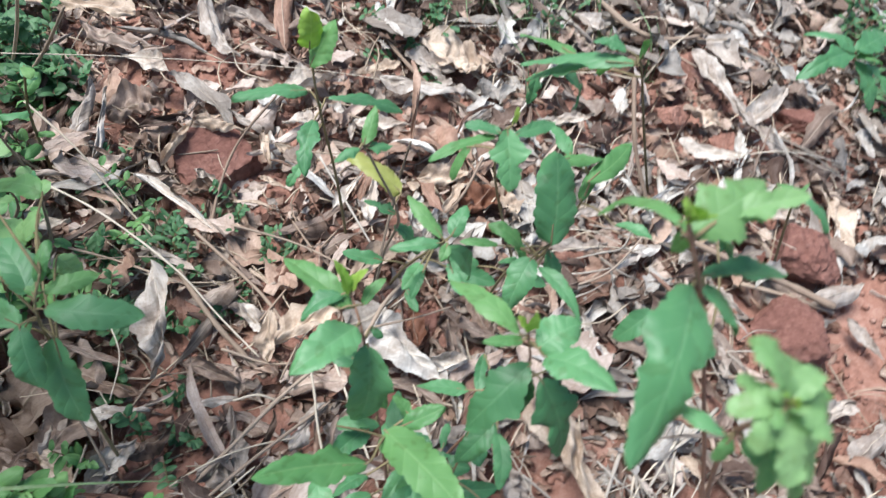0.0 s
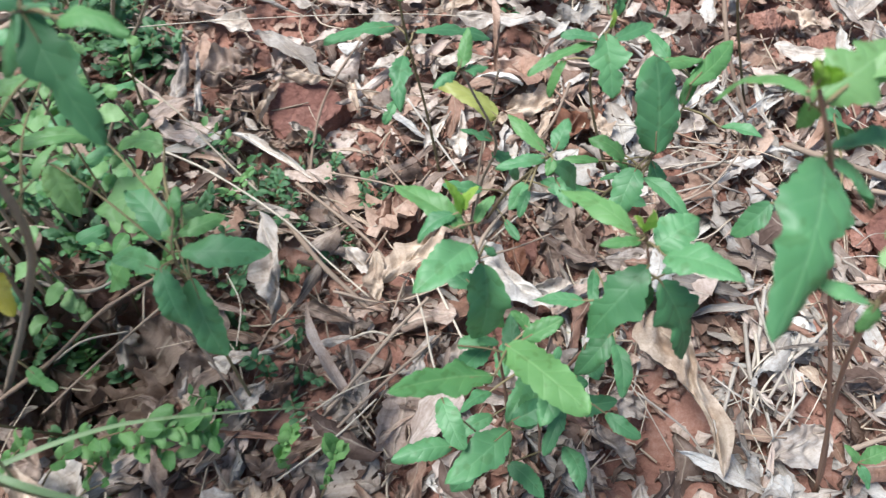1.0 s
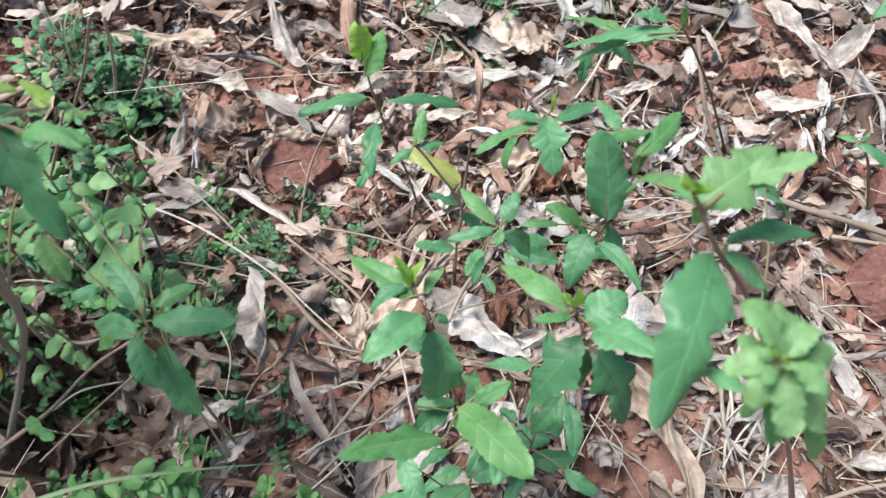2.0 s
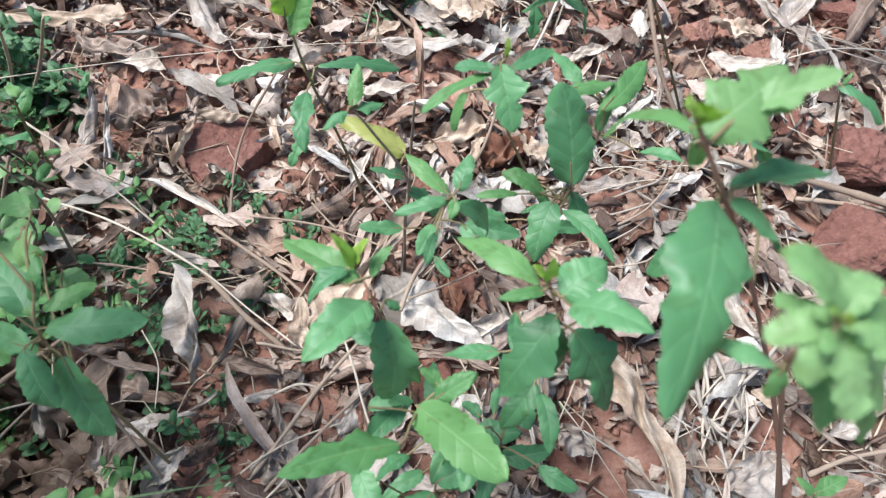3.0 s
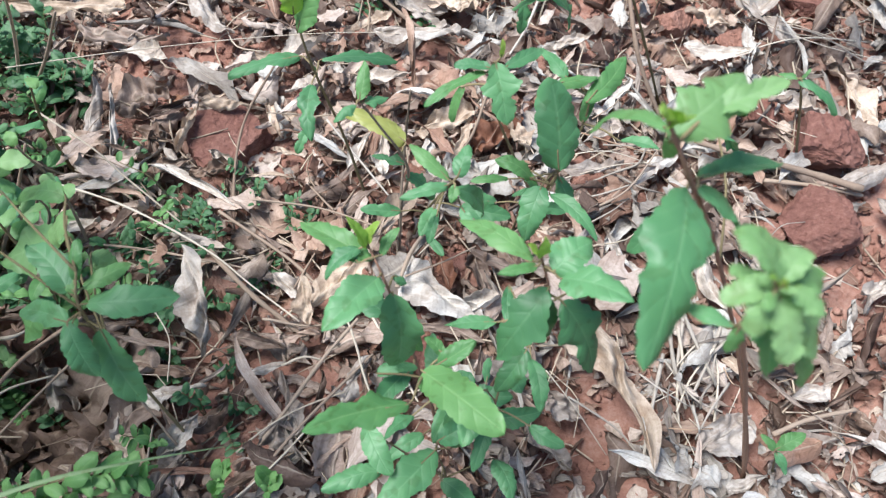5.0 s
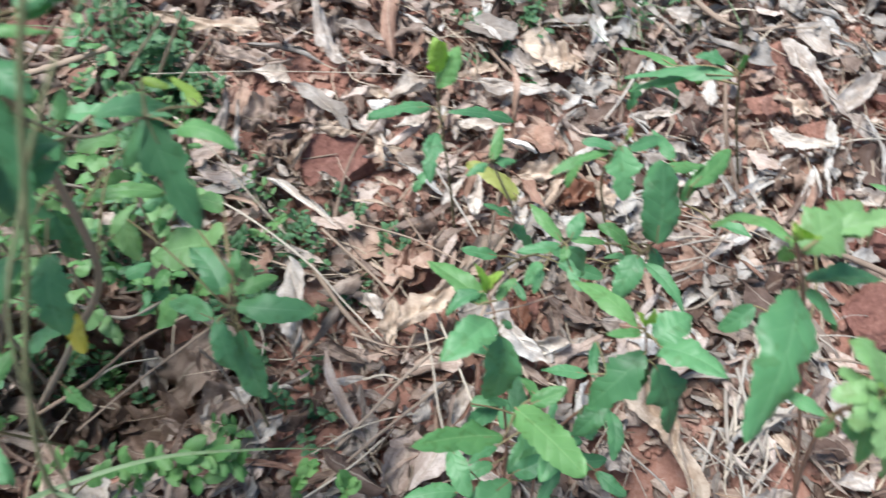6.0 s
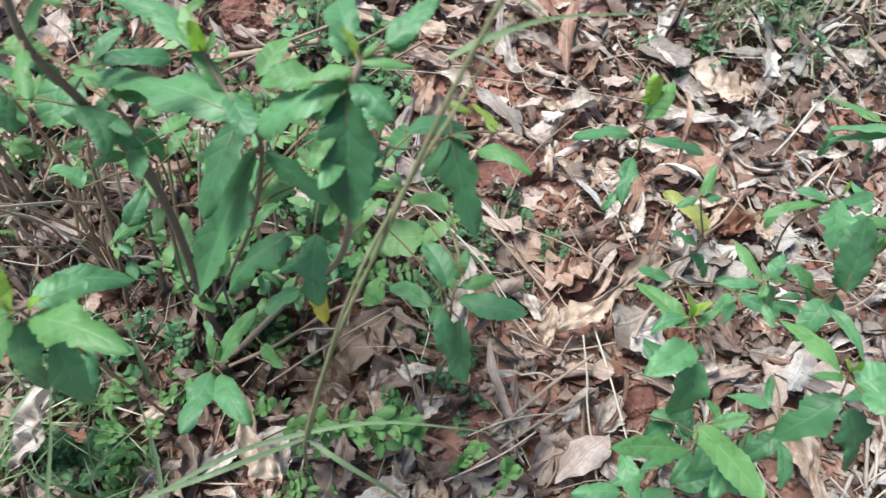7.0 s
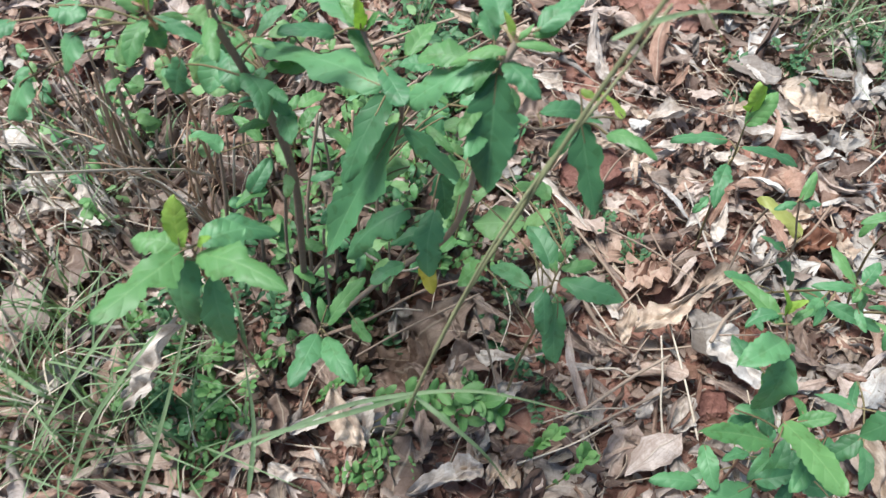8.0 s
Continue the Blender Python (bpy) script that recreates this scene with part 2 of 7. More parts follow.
class Bag:
    """Collects many small pieces into the arrays of one mesh."""

    def __init__(self):
        self.v, self.f, self.uv, self.n = [], [], [], 0

    def add(self, v, f, uv):
        self.v.append(v)
        self.f.append(np.asarray(f) + self.n)
        self.uv.append(uv)
        self.n += len(v)

    def mesh(self, name):
        return make_mesh(name, np.concatenate(self.v), np.concatenate(self.f), np.concatenate(self.uv))


def grid_faces(nu, nv):
    a = np.arange(nu)[:, None] * (nv + 1) + np.arange(nv)[None]
    return np.stack([a, a + nv + 1, a + nv + 2, a + 1], -1).reshape(-1, 4)


def smooth_line(points, steps):
    """A rounded line through the points."""
    p = np.asarray(points, float)
    if len(p) == 2:
        return p[0] + (p[1] - p[0]) * np.linspace(0, 1, steps + 1)[:, None]
    q = np.vstack([2 * p[0] - p[1], p, 2 * p[-1] - p[-2]])
    out = []
    for i in range(1, len(q) - 2):
        t = np.linspace(0, 1, steps, endpoint=False)[:, None]
        a, b, c, d = q[i - 1 : i + 3]
        out.append(0.5 * (2 * b + (c - a) * t + (2 * a - 5 * b + 4 * c - d) * t**2 + (3 * b - a - 3 * c + d) * t**3))
    return np.vstack([*out, p[-1:]])


def tube(points, r0, r1, sides=7, steps=5, knots=0.0, rng=None):
    """A tapered, slightly knotty tube along a line: vertices, faces, uvs."""
    p = smooth_line(points, steps)
    n = len(p)
    d = np.gradient(p, axis=0)
    d /= np.linalg.norm(d, axis=1)[:, None] + 1e-9
    side = np.cross(d, (0.31, 0.22, 0.92))
    side /= np.linalg.norm(side, axis=1)[:, None] + 1e-9
    up = np.cross(side, d)
    a = np.linspace(0, 2 * np.pi, sides, endpoint=False)
    r = np.linspace(r0, r1, n)
    if knots and rng is not None:
        r = r * (1 + knots * rng.uniform(-1, 1, n))
    v = p[:, None] + r[:, None, None] * (np.cos(a)[None, :, None] * side[:, None] + np.sin(a)[None, :, None] * up[:, None])
    v = v.reshape(-1, 3)
    i, j = np.meshgrid(np.arange(n - 1), np.arange(sides), indexing="ij")
    k = (j + 1) % sides
    f = np.stack([i * sides + j, i * sides + k, (i + 1) * sides + k, (i + 1) * sides + j], -1).reshape(-1, 4)
    v = np.vstack([v, p[:1] - d[:1] * r0 * 0.3, p[-1:] + d[-1:] * r1 * 0.5])
    cap0 = [[(q + 1) % sides, q, n * sides, n * sides] for q in range(sides)]
    cap1 = [[(n - 1) * sides + q, (n - 1) * sides + (q + 1) % sides, n * sides + 1, n * sides + 1] for q in range(sides)]
    uv = np.c_[np.repeat(np.linspace(0, 1, n), sides), np.tile(np.linspace(0, 1, sides), n)]
    uv = np.vstack([uv, [[0, 0], [1, 0]]])
    return v, f, [c[:3] for c in cap0 + cap1], uv


def tube_mesh(name, points, r0, r1, sides=7, steps=5, knots=0.0, rng=None):
    v, f, caps, uv = tube(points, r0, r1, sides, steps, knots, rng)
    return make_mesh(name, v, [*f.tolist(), *caps], uv)


def frame_of(base, tip, roll):
    """Axes of a blade: along it, across it and its upper side's normal, turned by roll degrees."""
    d = np.asarray(tip, float) - np.asarray(base, float)
    length = np.linalg.norm(d)
    d = d / length
    n = np.array([0, 0, 1.0]) - d * d[2]
    if np.linalg.norm(n) < 0.05:
        n = np.array([0, -1.0, 0.2])
    n /= np.linalg.norm(n)
    y = np.cross(n, d)
    c, s = math.cos(radians(roll)), math.sin(radians(roll))
    return length, np.stack([d, c * y + s * n, c * n - s * y])


def green_blade(length, ratio, form, rng, nu=40, nv=10):
    """A living leaf, flat along x: ovate, lobed or rounded, with a scalloped edge, sunken veins, folded midrib and a sagging tip."""
    u = np.linspace(0, 1, nu + 1)
    fine = nu > 20
    outline = []
    a, b = rng.uniform(0.42, 0.60), rng.uniform(0.46, 0.70)
    for side in range(2):
        if form in ("round", "frilled"):
            h = np.sqrt(np.clip(1 - (2 * u - 1) ** 2, 0, 1)) ** 0.85
        else:
            h = np.clip(u, 0, 1) ** a * np.clip(1 - u, 0, 1) ** b
            h = h / h.max()
            at = rng.uniform(0.30, 0.44)
            lobe, notch = (rng.uniform(0.15, 0.50), rng.uniform(0.18, 0.42)) if form == "lobed" else (rng.uniform(0.0, 0.14), rng.uniform(0.0, 0.12))
            h = h * (1 + lobe * np.exp(-(((u - at) / 0.09) ** 2)) - notch * np.exp(-(((u - at - 0.18) / 0.06) ** 2)))
            h = h * (1 + 0.05 * np.sin(9 * u + rng.uniform(0, 6.3)))
        outline.append(h * rng.uniform(0.9, 1.1))
    teeth = []
    for side in range(2):
        n, p0 = rng.uniform(7.0, 11.0), rng.random()
        scallop = np.abs(np.sin(np.pi * (n * u**0.9 + p0))) ** 0.7 - 0.7
        teeth.append(1 + (0.0 if form == "round" or not fine else 0.24 if form == "frilled" else 0.20 if form == "lobed" else 0.13) * scallop)
    v = np.linspace(-1, 1, nv + 1)
    half = 0.5 * ratio * length
    sway = rng.uniform(-0.07, 0.07) * length
    sag = rng.uniform(0.02, 0.16) * length
    fold = rng.uniform(-0.18, 0.38)
    ph = rng.uniform(0, 6.3, 4)
    U, V = np.meshgrid(u, v, indexing="ij")
    A = np.abs(V)
    H = half * np.where(V > 0, outline[0][:, None], outline[1][:, None]) * np.where(V > 0, teeth[0][:, None], teeth[1][:, None]) ** (A**4)
    x = U * length - 0.10 * H * A**2
    y = H * V + sway * 4 * U * (1 - U)
    z = fold * H * A + sag * 4 * U * (1 - U)
    z = z + 0.20 * half * np.sin(6.5 * U + ph[1] + 1.7 * np.sign(V)) * A**1.5 + 0.10 * half * np.sin(15 * U + ph[2] + np.sign(V)) * A**2
    if form == "frilled":
        z = z + 0.13 * half * np.sin(19 * U + ph[2] + 2 * np.sign(V)) * A**2
    z = z - 0.22 * half * A**3 * (0.6 + 0.6 * math.sin(ph[3]))
    if fine:
        z = z + 0.024 * half * np.cos(6.283 * (5.5 * U - 1.1 * A)) * np.sin(np.pi * np.clip(A, 0, 1)) * np.sin(np.pi * U)
    return np.stack([x, y, z], -1).reshape(-1, 3), grid_faces(nu, nv), np.stack([U, V * 0.5 + 0.5], -1).reshape(-1, 2)


def dead_blade(length, ratio, rng, curl=0.6, bend=0.5, twist=0.4, sickle=0.1, ragged=0.15, nu=16, nv=6, blunt=False, torn=0.0):
    """A dry fallen leaf, along x: rolled at its edges, bent along, twisted, crumpled and torn."""
    u = np.linspace(0, 1, nu + 1)
    h = np.sin(np.pi * u ** rng.uniform(0.62, 1.0)) ** (0.5 if blunt else rng.uniform(0.7, 1.1))
    if rng.random() < torn:
        h = h * np.clip((rng.uniform(0.55, 0.95) - u) * 14, 0.04, 1)
    h = np.clip(h, 0.03, None)
    v = np.linspace(-1, 1, nv + 1)
    ph = rng.uniform(0, 6.3, 9)
    half = 0.5 * ratio * length
    U, V = np.meshgrid(u, v, indexing="ij")
    tear = 1 + ragged * (np.sin(11 * U + ph[0] + 2.1 * np.sign(V)) + 0.8 * np.sin(29 * U + ph[1] + np.sign(V))) * np.abs(V) ** 2
    nick = rng.normal(0, 1, (nu + 1, 2))
    nick = 0.6 * (nick + np.roll(nick, 1, 0))
    nick = np.where(V > 0, nick[:, :1], nick[:, 1:])
    tear = tear + 0.9 * ragged * nick * np.abs(V) ** 3
    H = (h * half)[:, None] * np.clip(tear, 0.25, 1.6)
    c = max(abs(curl), 0.05)
    ang = V * c * (0.75 + 0.5 * np.sin(2.5 * U + ph[2])) + np.sign(V) * np.abs(V) ** 4 * 0.5 * c * (0.5 + np.sin(4 * U + ph[5] + V))
    y = H * np.sin(ang) / c
    z = math.copysign(1, curl) * H * (1 - np.cos(ang)) / c
    amp = half * rng.uniform(0.11, 0.30)
    z = z + amp * np.sin(8 * U + ph[3]) * V + 0.7 * amp * np.sin(17 * U + 3 * V + ph[4]) + 0.6 * amp * np.sin(6 * V + 13 * U + ph[6]) + 0.35 * amp * np.sin(31 * U - 4 * V + ph[5])
    y = y + 0.3 * amp * np.sin(13 * U + ph[7])
    crease = np.abs(((3.1 * U + 0.8 * V + ph[1]) % 1.0) - 0.5) + np.abs(((1.7 * U - 1.3 * V + ph[2]) % 1.0) - 0.5)
    z = z + 1.5 * amp * crease
    t = twist * (U - 0.5)
    y, z = y * np.cos(t) - z * np.sin(t), y * np.sin(t) + z * np.cos(t)
    y = y + sickle * length * (4 * U * (1 - U) - 0.6)
    b = bend if abs(bend) > 0.02 else 0.02
    rad = length / b
    th = (U - 0.5) * b * (1 + 0.3 * np.sin(3 * U + ph[8]))
    x, z = (rad - z) * np.sin(th) + length * 0.5, rad - (rad - z) * np.cos(th)
    return np.stack([x, y, z], -1).reshape(-1, 3), grid_faces(nu, nv), np.stack([U, V * 0.5 + 0.5], -1).reshape(-1, 2)


def height_at(x, y):
    """The soil's own relief: gentle swells, crumbs, and the hollow under the shrub."""
    z = 0.010 * noise.noise((x * 3.1, y * 3.1, 0.3)) + 0.006 * noise.noise((x * 9.0, y * 9.0, 4.1)) - 0.010
    for hx, hy, r, d in HOLLOWS:
        q = ((x - hx) ** 2 + (y - hy) ** 2) / (r * r)
        if q < 6:
            z -= d * math.exp(-q * q)
    return z


# ---- ground: one sheet of red soil to the horizon ----
HOLLOWS = [(0.179, 0.097, 0.05, 0.03), (-0.133, 0.218, 0.045, 0.028), (-0.212, 0.184, 0.05, 0.025), (-0.287, 0.168, 0.070, 0.105), (-0.19, 0.13, 0.05, 0.012), (-0.283, 0.453, 0.035, 0.03)]
BARE = [(0.184, 0.090, 0.052), (-0.148, 0.519, 0.035), (0.098, 0.511, 0.04), (0.509, 0.247, 0.05), (0.46, 0.234, 0.05), (0.004, 0.339, 0.02), (-0.107, 0.127, 0.03), (-0.163, 0.484, 0.03), (0.448, 0.576, 0.02), (-0.148, 0.52, 0.03), (-0.066, 0.399, 0.03), (0.087, 0.26, 0.02), (0.506, 0.159, 0.03), (0.278, 0.554, 0.03), (0.04, 0.112, 0.02), (0.333, 0.093, 0.02), (-0.287, 0.168, 0.058), (-0.099, 0.509, 0.028), (-0.044, 0.463, 0.02)]
BARE += [(-0.105, 0.408, 0.033), (0.436, 0.391, 0.02), (0.477, 0.356, 0.034), (0.438, 0.357, 0.019), (0.441, 0.26, 0.034), (0.412, 0.272, 0.012), (0.435, 0.501, 0.017), (0.536, 0.547, 0.025), (0.089, 0.259, 0.018), (0.375, 0.531, 0.023), (0.537, 0.556, 0.027), (-0.071, 0.691, 0.065), (-0.73, 0.359, 0.024), (-0.456, 0.545, 0.037), (-0.419, 0.307, 0.015), (0.406, 0.609, 0.029), (0.053, 0.174, 0.019), (0.522, 0.25, 0.056), (0.566, 0.303, 0.05), (0.497, 0.204, 0.034), (0.455, 0.25, 0.05)]


def axis(near0, near1, step, far):
    mid = np.arange(near0, near1 + step / 2, step)
    grow_out = step * 1.35 ** np.arange(1, 60)
    out = np.cumsum(grow_out)
    out = out[: np.searchsorted(out, far) + 1]
    return np.concatenate([near0 - out[::-1], mid, near1 + out])


def build_ground():
    xs, ys = axis(-1.0, 1.0, 0.009, 1500.0), axis(-0.35, 1.2, 0.009, 1500.0)
    v = []
    for x in xs:
        for y in ys:
            near = -1.6 < x < 1.6 and -1.0 < y < 1.9
            z = height_at(x, y) if near else -0.01
            if near:
                z += 0.0035 * noise.noise((x * 42, y * 42, 1.7)) + 0.002 * noise.noise((x * 110, y * 110, 2.9))
            v.append((x, y, z))
    X, Y = np.meshgrid(xs, ys, indexing="ij")
    me = make_mesh("ground", v, grid_faces(len(xs) - 1, len(ys) - 1), np.c_[X.ravel(), Y.ravel()])
    tagged(part("ground", me, SOIL_BITS), "crumbly red soil with gentle relief and hollows", "ground", kind="structure")


build_ground()


def bare(x, y):
    """How bare of litter the soil is at a place, 0 to 1."""
    k = 0.0
    for bx, by, r in BARE:
        q = ((x - bx) ** 2 + (y - by) ** 2) / (r * r)
        if q < 5:
            k = max(k, math.exp(-q * q * 0.7))
    return k


# ---- leaf litter ----
def turned(v, yaw, pitch, roll):
    return v @ np.array(Euler((roll, pitch, yaw)).to_matrix()).T


LYING = []
WORDS = {"white": "almost white", "pale": "bleached pale", "tan": "light tan", "grey": "weathered grey", "brown": "dark brown", "red": "reddish-brown", "dull": "dull brown"}


def fallen(rows, seed, loose=False):
    """Single fallen leaves: place, heading, length, width ratio, curl, bend, colour."""
    rng = np.random.default_rng(seed)
    for x, y, z, head, length, ratio, curl, bend, colour in rows:
        v, f, uv = dead_blade(length, 0.82 * ratio, rng, curl * rng.choice((-1, 1), p=(0.4, 0.6)), 1.5 * bend * rng.choice((-0.7, 1)), rng.normal(0, 0.5), rng.uniform(-0.08, 0.08), 0.14 if loose else 0.06, 30, 10, ratio > 0.5, 0.3 if loose else 0.0)
        v = v - v.mean(0)
        v = turned(v, 0.0, rng.normal(0, 0.08), rng.normal(0, 0.16))
        low = v[:, 2].min()
        ob = part("fallen_leaf", make_mesh("fallen_leaf", v, f, uv), DEAD[colour])
        ob.matrix_basis = pose(x, y, height_at(x, y) + 0.014 + z - low * 0.6, 0, 0, head)
        LYING.append((x, y, 0.45 * length))
        shape = "curled" if curl > 0.75 else "flat"
        long = "long narrow" if ratio < 0.33 else "broad"
        tagged(ob, f"{WORDS[colour]} {shape} {long} dry leaf on the ground", "dead leaf", "fallen leaves")


def laid(rows, seed):
    """Leaves that stand out in the litter: foot, tip, width for length, curl (negative: hollow side down), colour."""
    rng = np.random.default_rng(seed)
    for bx, by, bz, tx, ty, tz, ratio, curl, colour in rows:
        foot = np.array([bx, by, height_at(bx, by) + bz + 0.004])
        tip = np.array([tx, ty, height_at(tx, ty) + tz + 0.004])
        length, axes = frame_of(foot, tip, rng.normal(0, 10))
        v, f, uv = dead_blade(length, ratio * (0.88 + 0.2 * abs(curl)), rng, curl, rng.uniform(-0.4, 0.3), rng.normal(0, 0.18), rng.uniform(-0.06, 0.06), 0.07, 36, 12, ratio > 0.4 or abs(curl) < 0.4)
        mid = 0.5 * (foot + tip)
        ob = part("fallen_leaf", make_mesh("fallen_leaf", (v - (0.5 * length, 0, v[:, 2].mean())) @ axes, f, uv), DEAD[colour])
        ob.matrix_basis = pose(*mid)
        LYING.append((mid[0], mid[1], 0.42 * length))
        tagged(ob, f"{WORDS[colour]} {'rolled' if abs(curl) > 1 else 'curled' if abs(curl) > 0.5 else 'flat'} {'long narrow' if ratio < 0.33 else 'broad'} dry leaf on the ground", "dead leaf", "fallen leaves")


laid([
    (-0.322, 0.568, 0.032, -0.189, 0.546, 0.037, 0.2, 0.35, "tan"),
    (-0.271, 0.536, 0.027, -0.18, 0.508, 0.032, 0.24, -1.0, "dull"),
    (-0.203, 0.491, 0.037, -0.156, 0.475, 0.042, 0.37, 0.8, "pale"),
    (-0.235, 0.387, 0.027, -0.226, 0.451, 0.037, 0.27, -1.3, "grey"),
    (-0.21, 0.38, 0.03, -0.211, 0.45, 0.042, 0.21, -1.4, "grey"),
    (-0.207, 0.433, 0.024, -0.158, 0.458, 0.032, 0.53, 0.6, "dull"),
    (-0.152, 0.381, 0.027, -0.13, 0.429, 0.042, 0.23, 1.3, "tan"),
    (-0.13, 0.425, 0.042, -0.073, 0.419, 0.032, 0.24, -1.4, "tan"),
    (-0.175, 0.367, 0.032, -0.101, 0.322, 0.027, 0.13, 1.5, "pale"),
    (-0.144, 0.356, 0.024, -0.104, 0.358, 0.026, 0.75, 1.9, "brown"),
], 1200)
laid([
    (-0.13, 0.257, 0.077, -0.120, 0.172, 0.036, 0.40, 0.7, "grey"),
    (-0.262, 0.307, 0.032, -0.209, 0.31, 0.032, 0.4, 0.6, "pale"),
    (-0.199, 0.209, 0.042, -0.139, 0.19, 0.042, 0.19, -1.0, "dull"),
    (-0.231, 0.207, 0.027, -0.171, 0.186, 0.027, 0.57, 0.4, "dull"),
    (-0.182, 0.155, 0.032, -0.128, 0.156, 0.032, 0.35, -0.9, "grey"),
    (-0.156, 0.106, 0.027, -0.122, 0.138, 0.042, 0.32, 0.9, "pale"),
    (-0.256, 0.129, 0.027, -0.218, 0.135, 0.027, 1.17, 0.7, "brown"),
    (0.038, 0.235, 0.044, 0.102, 0.197, 0.036, 0.69, 0.38, "white"),
    (0.092, 0.204, 0.034, 0.123, 0.21, 0.04, 0.51, 1.3, "pale"),
    (0.042, 0.199, 0.02, 0.102, 0.179, 0.02, 0.37, -0.8, "dull"),
], 1210)
laid([
    (0.009, 0.168, 0.032, -0.018, 0.13, 0.032, 0.56, -1.5, "grey"),
    (-0.063, 0.163, 0.024, -0.05, 0.108, 0.024, 0.52, 0.35, "grey"),
    (0.015, 0.115, 0.024, 0.055, 0.09, 0.024, 0.45, 0.5, "grey"),
    (-0.05, 0.439, 0.032, -0.018, 0.449, 0.032, 0.59, 0.8, "pale"),
    (0.01, 0.447, 0.03, 0.066, 0.45, 0.032, 0.32, 0.9, "pale"),
    (0.069, 0.39, 0.024, 0.128, 0.401, 0.032, 0.55, 1.2, "tan"),
    (0.117, 0.361, 0.022, 0.164, 0.398, 0.024, 0.79, 0.3, "red"),
    (0.155, 0.392, 0.032, 0.179, 0.354, 0.026, 0.47, 1.3, "tan"),
    (0.084, 0.54, 0.024, 0.136, 0.501, 0.024, 0.37, 0.9, "grey"),
    (0.114, 0.551, 0.024, 0.162, 0.56, 0.026, 0.72, 0.5, "tan"),
], 1220)
laid([
    (0.353, 0.484, 0.027, 0.435, 0.47, 0.027, 0.26, 0.5, "pale"),
    (0.445, 0.407, 0.03, 0.5, 0.384, 0.027, 0.29, 0.8, "pale"),
    (0.526, 0.492, 0.012, 0.556, 0.427, 0.012, 0.4, 0.5, "dull"),
    (0.23, 0.491, 0.027, 0.278, 0.506, 0.027, 0.25, 0.8, "pale"),
    (0.023, 0.382, 0.032, -0.004, 0.341, 0.027, 0.26, 1.2, "pale"),
    (0.151, 0.131, 0.027, 0.183, 0.114, 0.024, 0.71, 0.6, "grey"),
    (0.132, 0.102, 0.024, 0.167, 0.068, 0.024, 0.52, 0.4, "grey"),
    (0.278, 0.071, 0.026, 0.327, 0.094, 0.026, 0.45, 0.35, "grey"),
    (0.106, 0.265, 0.028, 0.115, 0.22, 0.024, 0.45, 1.1, "dull"),
    (0.189, 0.197, 0.04, 0.232, 0.062, 0.032, 0.34, 0.12, "tan"),
], 1230)
laid([
    (-0.041, 0.203, 0.047, 0.031, 0.283, 0.047, 0.27, 0.45, "tan"),
    (-0.042, 0.235, 0.046, -0.039, 0.196, 0.03, 0.45, 0.9, "tan"),
    (0.023, 0.273, 0.046, 0.067, 0.323, 0.032, 0.29, 0.8, "tan"),
    (-0.461, -0.005, 0.062, -0.436, 0.074, 0.092, 0.3, 0.6, "grey"),
    (-0.287, 0.062, 0.062, -0.244, 0.021, 0.032, 0.29, 0.5, "tan"),
    (-0.193, 0.009, 0.032, -0.133, 0.056, 0.032, 0.43, 0.45, "grey"),
    (-0.136, 0.04, 0.028, -0.106, 0.051, 0.028, 1.04, 0.4, "tan"),
    (-0.257, 0.174, 0.027, -0.199, 0.211, 0.027, 0.45, 0.6, "dull"),
    (-0.275, 0.118, 0.022, -0.228, 0.147, 0.022, 0.92, 0.7, "brown"),
    (-0.195, 0.127, 0.024, -0.165, 0.169, 0.024, 0.67, 0.8, "dull"),
], 1240)
laid([
    (0.033, 0.337, 0.024, 0.036, 0.384, 0.032, 0.46, 1.7, "pale"),
    (-0.059, 0.484, 0.026, -0.003, 0.515, 0.028, 0.39, 0.9, "pale"),
    (0.087, 0.572, 0.026, 0.151, 0.545, 0.026, 0.52, 0.6, "tan"),
    (0.16, 0.549, 0.026, 0.192, 0.598, 0.026, 0.5, 0.7, "grey"),
    (-0.68, 0.145, 0.027, -0.651, 0.18, 0.027, 0.58, 0.6, "pale"),
    (-0.644, 0.179, 0.027, -0.583, 0.183, 0.027, 0.61, 0.6, "pale"),
    (-0.638, 0.241, 0.027, -0.62, 0.273, 0.027, 0.67, 0.7, "pale"),
    (0.043, 0.117, 0.026, 0.084, 0.123, 0.026, 0.43, 0.8, "grey"),
    (0.026, 0.128, 0.026, 0.028, 0.168, 0.026, 0.67, 1.0, "grey"),
], 1250)
